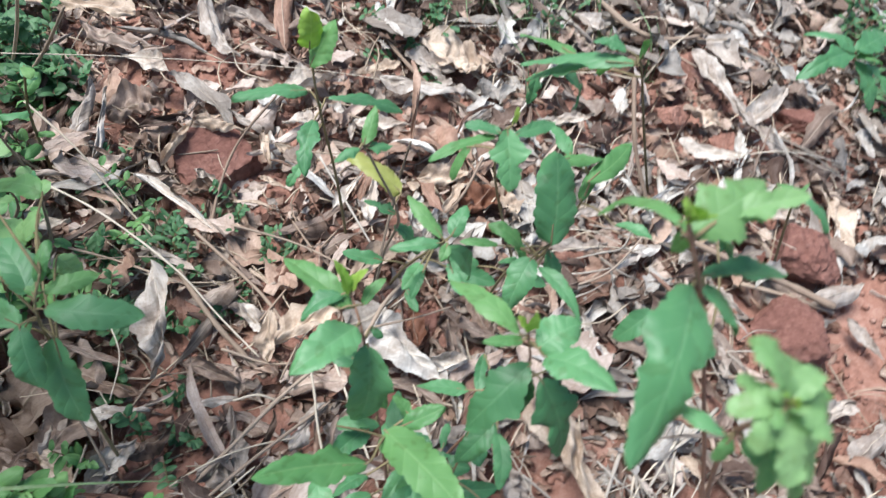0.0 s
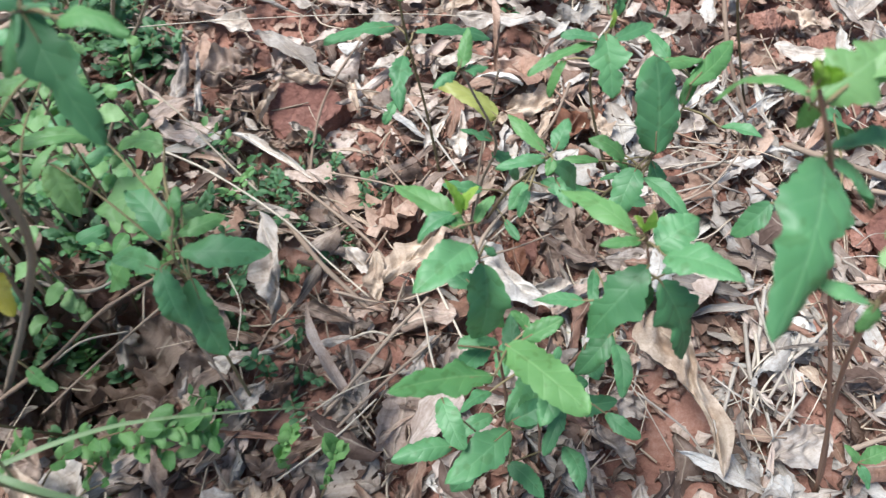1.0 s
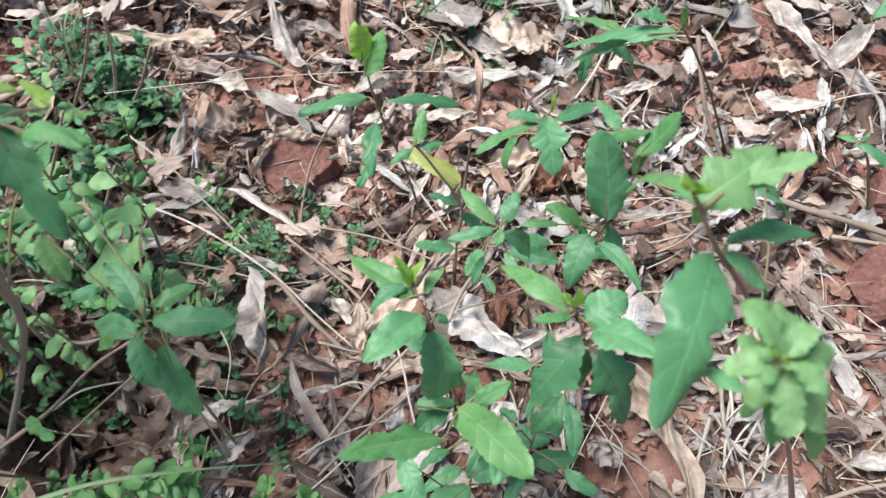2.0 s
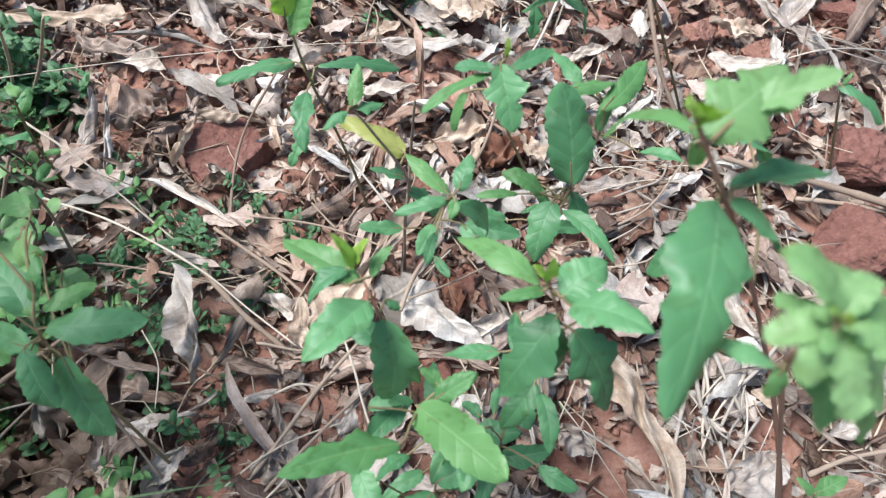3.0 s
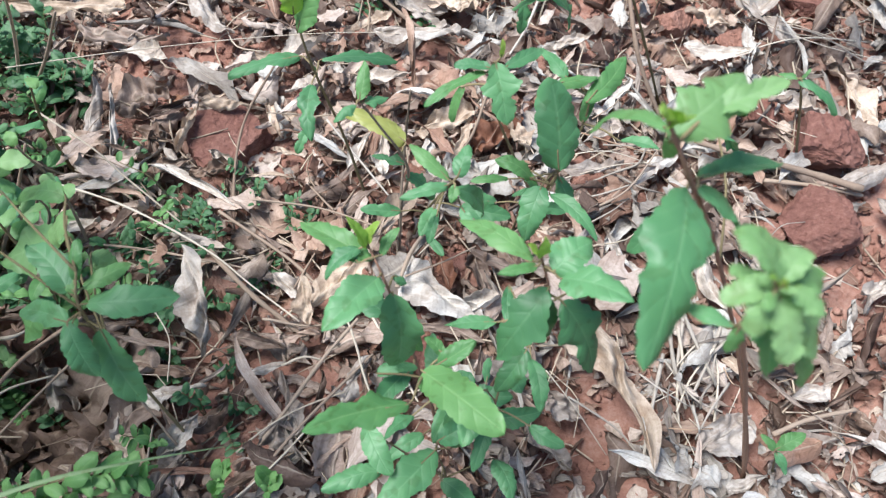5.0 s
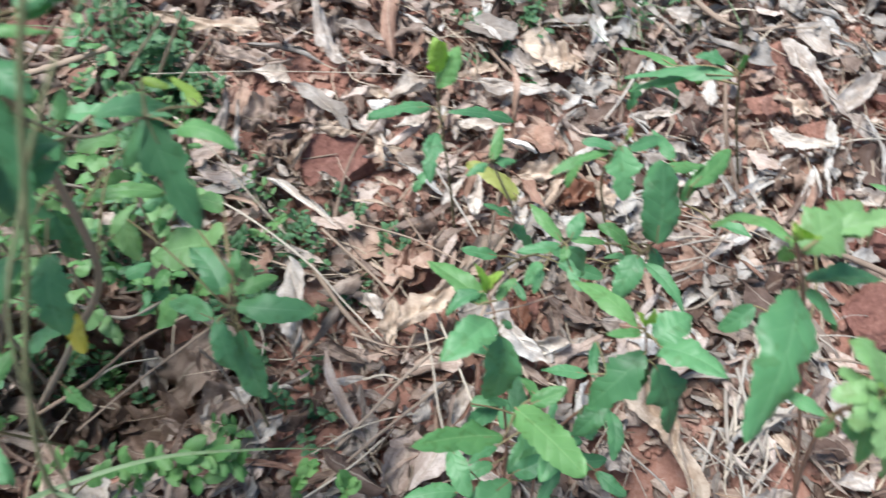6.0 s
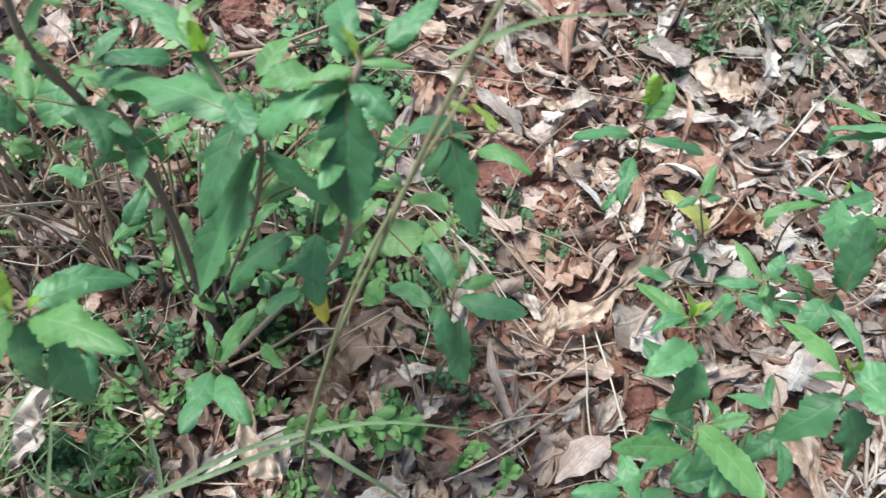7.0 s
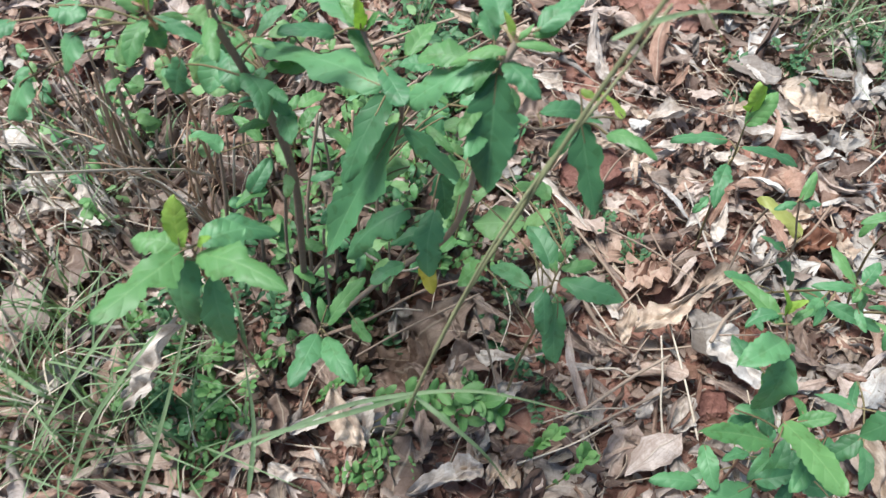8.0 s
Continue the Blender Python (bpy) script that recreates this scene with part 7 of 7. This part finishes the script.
small_herb(-0.469, 0.026, 0.032, 8, 0.012, 0.05, HERB_BRIGHT, 92)
small_herb(-0.374, 0.088, 0.025, 6, 0.011, 0.05, HERB_BRIGHT, 93)
small_herb(-0.496, 0.061, 0.03, 8, 0.011, 0.06, HERB_BRIGHT, 94)
small_herb(-0.422, 0.011, 0.03, 7, 0.011, 0.05, HERB, 95)
small_herb(-0.376, 0.011, 0.028, 7, 0.011, 0.05, HERB_BRIGHT, 96)
small_herb(-0.294, 0.178, 0.03, 7, 0.011, 0.05, HERB_BRIGHT, 97)
small_herb(-0.185, 0.238, 0.028, 7, 0.01, 0.05, HERB, 98)
small_herb(-0.233, 0.247, 0.03, 7, 0.011, 0.06, HERB_BRIGHT, 99)
small_herb(-0.284, 0.261, 0.03, 7, 0.011, 0.07, HERB, 100)
small_herb(-0.289, 0.106, 0.02, 5, 0.01, 0.05, HERB, 101)
small_herb(-0.252, 0.277, 0.034, 6, 0.011, 0.1, HERB_BRIGHT, 127)
small_herb(-0.298, 0.280, 0.034, 6, 0.011, 0.1, HERB, 128)
small_herb(-0.315, 0.219, 0.034, 6, 0.011, 0.08, HERB_BRIGHT, 129)
small_herb(-0.427, 0.060, 0.030, 7, 0.010, 0.07, HERB_BRIGHT, 130)
small_herb(-0.388, 0.038, 0.030, 7, 0.010, 0.07, HERB_BRIGHT, 131)
small_herb(-0.449, 0.083, 0.030, 7, 0.010, 0.09, HERB, 132)
small_herb(-0.376, 0.076, 0.030, 7, 0.010, 0.07, HERB_BRIGHT, 133)
small_herb(-0.376, 0.118, 0.030, 7, 0.010, 0.09, HERB, 134)
small_herb(-0.366, 0.012, 0.030, 7, 0.010, 0.05, HERB_BRIGHT, 135)
small_herb(-0.381, -0.014, 0.030, 7, 0.010, 0.05, HERB_BRIGHT, 136)
small_herb(-0.247, 0.017, 0.030, 7, 0.010, 0.05, HERB_BRIGHT, 137)
small_herb(-0.440, 0.028, 0.030, 7, 0.010, 0.06, HERB, 138)
small_herb(-0.223, 0.009, 0.030, 7, 0.010, 0.05, HERB_BRIGHT, 139)
small_herb(-0.349, 0.170, 0.030, 7, 0.010, 0.06, HERB, 140)


def small_leaf(thing, foot, way, size, mesh, rng):
    le, axes = frame_of(foot, foot + way, rng.normal(0, 18))
    ob = new("leaf", mesh)
    ob.parent = thing
    m = Matrix(axes.T.tolist()).to_4x4() @ Matrix.Diagonal((size, size, size, 1))
    m.translation = foot
    ob.matrix_basis = m


def creeper(points, count, size, seed):
    """An arching sprig with paired, blunt bright leaves."""
    rng = np.random.default_rng(seed)
    base = np.array(points[0], float)
    base[2] = height_at(base[0], base[1])
    thing = root("small_herb", base)
    tagged(thing, "arching sprig of bright green paired leaves over litter", "herb", "small herbs")
    p = np.array(points, float) - base
    p[0, 2] = -0.004
    part("stem", tube_mesh("stem", p, 0.0009, 0.0005, 6, 6), STEM).parent = thing
    line = smooth_line(p, 12)
    for k in np.linspace(len(line) * 0.25, len(line) - 2, count).astype(int):
        way = line[k + 1] - line[k]
        way /= np.linalg.norm(way)
        across = np.array([-way[1], way[0], 0.0])
        for s in (-1, 1):
            if rng.random() < 0.22:
                continue
            d = across * s * rng.uniform(0.2, 1.0) + way * rng.uniform(0.2, 1.1) + (0, 0, rng.uniform(0.0, 0.7))
            small_leaf(thing, line[k], d / np.linalg.norm(d), size * rng.uniform(0.55, 1.25), HERB_MESHES[HERB_BRIGHT.name][6 + rng.integers(8)], rng)


SPRIG_MESHES = []
for k in range(12):
    v, f, uv = green_blade(1.0, 0.42 + 0.02 * k, "ovate", herb_rng, 14, 4)
    me = make_mesh("sprig_leaf", v, f, uv)
    me.materials.append((MATURE, YOUNG, PALE, HERB_BRIGHT)[k % 4])
    SPRIG_MESHES.append(me)


def sprig(x, y, tx, ty, tz, seed):
    """An upright thin stem of the undergrowth with alternate small leaves."""
    rng = np.random.default_rng(seed)
    base = np.array([x, y, height_at(x, y)])
    thing = root("undergrowth_sprig", base)
    tagged(thing, "slender upright sprig with small green leaves under the shrub", "herb", "undergrowth sprigs")
    end = np.array([tx, ty, tz]) - base
    p = [np.array([0, 0, -0.005]), end * 0.5 + (*rng.normal(0, 0.012, 2), 0.01), end]
    part("stem", tube_mesh("stem", p, 0.0016, 0.0007, 6, 6, 0.1, rng), WOOD if rng.random() < 0.6 else STEM).parent = thing
    line = smooth_line(p, 14)
    for k in np.linspace(len(line) * 0.2, len(line) - 1, rng.integers(7, 12)).astype(int):
        a = rng.uniform(0, 6.283)
        d = np.array([math.cos(a), math.sin(a), rng.uniform(-0.35, 0.35)])
        size = rng.uniform(0.010, 0.023)
        small_leaf(thing, line[k], d / np.linalg.norm(d), size, SPRIG_MESHES[rng.integers(12)], rng)


creeper([(-0.303, 0.05, 0.01), (-0.248, 0.066, 0.08), (-0.199, 0.075, 0.12), (-0.165, 0.079, 0.12), (-0.143, 0.077, 0.1)], 19, 0.017, 300)
creeper([(-0.266, 0.048, 0.01), (-0.226, 0.065, 0.07), (-0.189, 0.073, 0.1), (-0.162, 0.064, 0.09)], 15, 0.016, 301)
creeper([(-0.106, 0.061, 0.01), (-0.102, 0.072, 0.07), (-0.089, 0.08, 0.1)], 10, 0.016, 302)
creeper([(-0.086, 0.044, 0.01), (-0.068, 0.057, 0.07), (-0.064, 0.07, 0.09)], 10, 0.016, 303)
creeper([(-0.323, 0.053, 0.01), (-0.291, 0.067, 0.06), (-0.259, 0.077, 0.1)], 10, 0.016, 304)
creeper([(-0.251, 0.044, 0.01), (-0.246, 0.048, 0.04), (-0.223, 0.054, 0.06)], 4, 0.014, 305)
creeper([(-0.321, 0.15, 0.01), (-0.321, 0.156, 0.05), (-0.309, 0.161, 0.09)], 4, 0.015, 306)
sprig(-0.258, 0.243, -0.228, 0.244, 0.19, 341)
sprig(-0.226, 0.286, -0.203, 0.272, 0.2, 342)
sprig(-0.302, 0.329, -0.267, 0.299, 0.2, 345)
sprig(-0.25, 0.375, -0.213, 0.343, 0.18, 347)
sprig(-0.318, 0.426, -0.277, 0.371, 0.17, 351)
sprig(-0.626, 0.317, -0.539, 0.242, 0.22, 353)
sprig(-0.469, 0.466, -0.427, 0.394, 0.17, 354)
sprig(-0.367, 0.497, -0.331, 0.439, 0.14, 355)
sprig(-0.682, 0.374, -0.583, 0.289, 0.2, 359)
sprig(-0.326, 0.271, -0.306, 0.259, 0.15, 362)
sprig(-0.291, 0.259, -0.271, 0.247, 0.14, 363)
sprig(-0.250, 0.278, -0.230, 0.266, 0.13, 364)
sprig(-0.267, 0.221, -0.247, 0.209, 0.12, 366)
sprig(-0.302, 0.218, -0.282, 0.206, 0.14, 367)
sprig(-0.336, 0.234, -0.316, 0.222, 0.16, 368)
sprig(-0.335, 0.188, -0.315, 0.176, 0.15, 370)
sprig(-0.307, 0.299, -0.287, 0.287, 0.15, 371)
sprig(-0.345, 0.305, -0.325, 0.293, 0.16, 372)
sprig(-0.371, 0.307, -0.351, 0.295, 0.17, 373)
sprig(-0.277, 0.308, -0.257, 0.296, 0.14, 374)
sprig(-0.400, 0.291, -0.388, 0.279, 0.13, 380)
sprig(-0.437, 0.318, -0.425, 0.306, 0.14, 381)
sprig(-0.429, 0.215, -0.417, 0.203, 0.12, 382)
sprig(-0.440, 0.197, -0.428, 0.185, 0.12, 383)
sprig(-0.349, 0.226, -0.337, 0.214, 0.1, 384)
sprig(-0.396, 0.183, -0.384, 0.171, 0.11, 385)
sprig(-0.495, 0.260, -0.483, 0.248, 0.13, 386)
sprig(-0.564, 0.261, -0.552, 0.249, 0.12, 387)
sprig(-0.472, 0.132, -0.460, 0.120, 0.1, 388)
sprig(-0.416, 0.111, -0.404, 0.099, 0.09, 389)
sprig(-0.607, 0.279, -0.595, 0.267, 0.12, 390)
sprig(-0.583, 0.166, -0.571, 0.154, 0.1, 391)
sprig(-0.486, 0.352, -0.474, 0.340, 0.14, 392)
sprig(-0.709, 0.296, -0.697, 0.284, 0.12, 393)
sprig(-0.653, 0.233, -0.641, 0.221, 0.11, 396)
sprig(-0.725, 0.274, -0.713, 0.262, 0.11, 397)
sprig(-0.594, 0.213, -0.582, 0.201, 0.11, 398)
sprig(-0.717, 0.212, -0.705, 0.200, 0.11, 399)
sprig(-0.606, 0.304, -0.594, 0.292, 0.11, 400)


# ---- grass ----
def blade(points, width, rng, steps=8):
    """A grass blade: a keeled ribbon along a line."""
    p = smooth_line(points, steps)
    n = len(p)
    d = np.gradient(p, axis=0)
    d /= np.linalg.norm(d, axis=1)[:, None] + 1e-9
    side = np.cross(d, (0.02, 0.03, 1.0))
    side /= np.linalg.norm(side, axis=1)[:, None] + 1e-9
    up = np.cross(side, d)
    u = np.linspace(0, 1, n)
    w = 0.5 * width * np.clip(1.06 - u**2.2, 0.04, 1) * np.clip(0.55 + 3 * u, 0, 1)
    v = np.stack([p - side * w[:, None] + up * w[:, None] * 0.5, p, p + side * w[:, None] + up * w[:, None] * 0.5], 1).reshape(-1, 3)
    return v, grid_faces(n - 1, 2), np.c_[np.repeat(u, 3), np.tile((0.0, 0.5, 1.0), n)]


def grass_tuft(x, y, radius, count, height, seed):
    rng = np.random.default_rng(seed)
    thing = root("grass_tuft", (x, y, height_at(x, y)))
    tagged(thing, "tuft of thin green grass blades among dry leaves", "grass", "grass tufts")
    for k in range(round(1.35 * count)):
        a = rng.uniform(0, 6.283)
        foot = np.array([rng.normal(0, 0.35) * radius, rng.normal(0, 0.35) * radius, -0.004])
        h = 0.85 * height * rng.uniform(0.35, 1.15)
        out = np.array([math.cos(a), math.sin(a), 0]) * h * rng.uniform(0.25, 1.0)
        v, f, uv = blade([foot, foot + out * 0.3 + (0, 0, h * 0.55), foot + out + (0, 0, h * rng.uniform(0.5, 0.95))], rng.uniform(0.0011, 0.0030), rng)
        part("blade", make_mesh("blade", v, f, uv), GRASS if rng.random() < 0.8 else STRAW).parent = thing


def dry_tuft(x, y, radius, count, height, seed):
    rng = np.random.default_rng(seed)
    thing = root("dry_tuft", (x, y, height_at(x, y)))
    lean = rng.normal(2.2, 0.5)
    tagged(thing, "tuft of dead brown stalks standing beside the shrub", "dry grass", "dry tufts")
    bundles = [(lean + rng.normal(0, 0.9), rng.uniform(0.1, 0.9), rng.normal(0, 0.5, 2) * radius) for _ in range(4)]
    for k in range(round(0.7 * count)):
        way, tilt, at = bundles[min(3, int(rng.exponential(1.1)))]
        a = way + rng.normal(0, 0.22)
        foot = np.array([*(at + rng.normal(0, 0.12, 2) * radius), -0.004])
        h = height * rng.uniform(0.35, 1.1)
        out = np.array([math.cos(a), math.sin(a), 0]) * h * max(0.05, 0.45 * tilt + rng.normal(0, 0.12))
        droop = rng.uniform(0.0, 0.12) * h
        bow = rng.normal(0, 0.05, 3) * h
        r = rng.uniform(0.0005, 0.0016)
        line = [foot, foot + out * 0.3 + (0, 0, h * 0.5) + bow, foot + out * 0.7 + (0, 0, h * 0.9) - bow, foot + out * 1.15 + (0, 0, h - droop)]
        part("stalk", tube_mesh("stalk", line, r, r * 0.5, 5, 4, 0.15, rng), (DRY_STALK, DRY_STALK, STRAW, GREY_STRAW)[rng.integers(4)]).parent = thing


grass_tuft(0.127, 0.67, 0.036, 14, 0.15, 70)
grass_tuft(0.182, 0.669, 0.036, 14, 0.16, 71)
grass_tuft(0.223, 0.654, 0.036, 12, 0.15, 72)
grass_tuft(0.16, 0.728, 0.037, 14, 0.16, 73)
grass_tuft(0.217, 0.746, 0.037, 14, 0.16, 74)
grass_tuft(0.148, 0.698, 0.029, 10, 0.14, 75)
grass_tuft(0.076, 0.702, 0.029, 8, 0.12, 76)
grass_tuft(-0.557, 0.017, 0.031, 20, 0.22, 77)
grass_tuft(-0.56, -0.018, 0.03, 18, 0.2, 78)
grass_tuft(-0.507, -0.001, 0.03, 15, 0.2, 79)
grass_tuft(-0.477, -0.024, 0.03, 13, 0.2, 80)
grass_tuft(-0.538, -0.063, 0.029, 14, 0.24, 81)
grass_tuft(-0.463, 0.035, 0.026, 9, 0.2, 82)
grass_tuft(-0.571, 0.083, 0.032, 10, 0.22, 83)
grass_tuft(-0.407, -0.034, 0.025, 7, 0.16, 84)
grass_tuft(-0.493, -0.045, 0.028, 9, 0.2, 85)
grass_tuft(-0.412, -0.023, 0.028, 8, 0.2, 86)
grass_tuft(-0.559, 0.059, 0.03, 10, 0.22, 87)
grass_tuft(-0.348, 0.516, 0.023, 6, 0.2, 88)
grass_tuft(0.356, 0.583, 0.013, 5, 0.1, 89)
grass_tuft(0.207, 0.534, 0.017, 5, 0.12, 90)
grass_tuft(0.152, 0.152, 0.009, 6, 0.05, 91)
grass_tuft(0.305, 0.646, 0.022, 5, 0.1, 92)
grass_tuft(0.182, 0.697, 0.029, 7, 0.1, 93)
grass_tuft(0.111, 0.703, 0.029, 5, 0.1, 94)
grass_tuft(0.164, 0.655, 0.028, 6, 0.1, 95)
grass_tuft(-0.353, 0.014, 0.02, 5, 0.12, 96)
grass_tuft(-0.694, 0.196, 0.028, 8, 0.11, 97)
grass_tuft(-0.618, 0.169, 0.028, 8, 0.11, 98)
grass_tuft(-0.668, 0.118, 0.028, 9, 0.12, 99)
grass_tuft(-0.617, 0.244, 0.028, 7, 0.1, 100)
grass_tuft(-0.535, 0.112, 0.028, 8, 0.12, 101)
grass_tuft(-0.470, 0.107, 0.028, 6, 0.1, 102)
grass_tuft(-0.428, 0.082, 0.028, 7, 0.12, 103)
grass_tuft(-0.697, 0.250, 0.028, 6, 0.14, 104)
grass_tuft(-0.631, 0.232, 0.028, 6, 0.14, 105)
grass_tuft(-0.691, 0.190, 0.028, 6, 0.14, 106)
grass_tuft(-0.610, 0.270, 0.028, 6, 0.14, 107)
grass_tuft(-0.630, 0.179, 0.028, 6, 0.14, 108)
grass_tuft(-0.548, 0.243, 0.028, 6, 0.14, 109)
dry_tuft(-0.516, 0.165, 0.04, 20, 0.24, 170)
dry_tuft(-0.553, 0.14, 0.039, 15, 0.2, 171)
dry_tuft(-0.49, 0.187, 0.029, 13, 0.22, 172)
dry_tuft(-0.443, 0.237, 0.035, 11, 0.2, 173)
dry_tuft(-0.607, 0.137, 0.039, 10, 0.16, 174)
dry_tuft(-0.675, 0.199, 0.035, 10, 0.2, 175)
dry_tuft(-0.441, 0.163, 0.028, 7, 0.13, 176)
dry_tuft(-0.614, 0.219, 0.035, 10, 0.2, 177)
dry_tuft(-0.56, 0.063, 0.032, 6, 0.14, 178)
dry_tuft(-0.595, 0.228, 0.035, 8, 0.22, 179)
dry_tuft(-0.536, 0.247, 0.03, 7, 0.22, 180)
dry_tuft(-0.492, 0.284, 0.03, 6, 0.2, 181)
dry_tuft(-0.649, 0.188, 0.035, 6, 0.18, 182)
dry_tuft(-0.439, 0.240, 0.025, 4, 0.16, 183)
dry_tuft(-0.523, 0.178, 0.03, 5, 0.16, 184)


def tall_grass(culm, side_culm, blades):
    rng = np.random.default_rng(3)
    base = np.array(culm[0])
    base[2] = height_at(base[0], base[1])
    culm = [tuple(base - (0, 0, 0.005)), *culm[1:]]
    thing = root("tall_grass", base)
    tagged(thing, "tall green grass stalk with long arching blades", "grass")
    part("culm", tube_mesh("culm", np.array(culm) - base, 0.0014, 0.0009, 8, 8, 0.22, rng), CULM).parent = thing
    part("culm", tube_mesh("culm", np.array(side_culm) - base, 0.0009, 0.0006, 8, 8, 0.25, rng), CULM).parent = thing
    for line in blades:
        v, f, uv = blade(np.array(line) - base, 0.0032, rng, 10)
        part("blade", make_mesh("blade", v, f, uv), GRASS).parent = thing


tall_grass([(-0.238, 0.05, 0), (-0.218, 0.035, 0.12), (-0.203, 0.034, 0.255), (-0.189, 0.062, 0.34), (-0.17, 0.092, 0.41), (-0.151, 0.118, 0.48), (-0.134, 0.14, 0.53)],
           [(-0.21, 0.033, 0.2), (-0.184, 0.068, 0.37), (-0.166, 0.1, 0.43), (-0.148, 0.124, 0.47), (-0.134, 0.156, 0.49)],
           [[(-0.203, 0.034, 0.255), (-0.247, 0.001, 0.27), (-0.301, -0.026, 0.24), (-0.348, -0.051, 0.15)],
            [(-0.203, 0.034, 0.255), (-0.178, 0.025, 0.25), (-0.15, 0.019, 0.22), (-0.124, 0.014, 0.16)],
            [(-0.303, -0.016, 0.19), (-0.255, 0.02, 0.21), (-0.213, 0.042, 0.215), (-0.168, 0.06, 0.21), (-0.121, 0.071, 0.19), (-0.07, 0.083, 0.15)],
            [(-0.153, 0.135, 0.485), (-0.139, 0.144, 0.49), (-0.113, 0.179, 0.47), (-0.053, 0.245, 0.42)],
            [(-0.137, 0.145, 0.51), (-0.126, 0.15, 0.5), (-0.102, 0.171, 0.46)]])

def broad_grass(blades):
    """A clump of broader grass blades, each a part."""
    rng = np.random.default_rng(31)
    base = np.array(blades[0][0])
    base[2] = height_at(base[0], base[1])
    thing = root("grass_tuft", base)
    tagged(thing, "clump of broad pale green grass blades by the herb", "grass", "grass tufts")
    for line in blades:
        p = np.array(line)
        v, f, uv = blade(p - base, 0.0046, rng, 10)
        part("blade", make_mesh("blade", v, f, uv), GRASS).parent = thing


broad_grass([
    [(-0.547, -0.085, 0.00), (-0.503, -0.046, 0.08), (-0.459, -0.006, 0.16), (-0.432, 0.035, 0.20), (-0.413, 0.055, 0.22)],
    [(-0.425, -0.071, 0.02), (-0.406, -0.045, 0.08), (-0.381, 0.002, 0.17), (-0.359, 0.034, 0.25), (-0.347, 0.053, 0.29)],
    [(-0.495, -0.086, 0.00), (-0.458, -0.032, 0.10), (-0.417, 0.018, 0.17), (-0.413, 0.061, 0.16)],
    [(-0.391, 0.081, 0.00), (-0.397, 0.106, 0.06), (-0.414, 0.136, 0.10)],
    [(-0.594, 0.002, 0.05), (-0.518, -0.016, 0.10), (-0.505, -0.017, 0.06)],
    [(-0.335, -0.039, 0.02), (-0.343, 0.013, 0.06), (-0.361, 0.062, 0.12)],
])
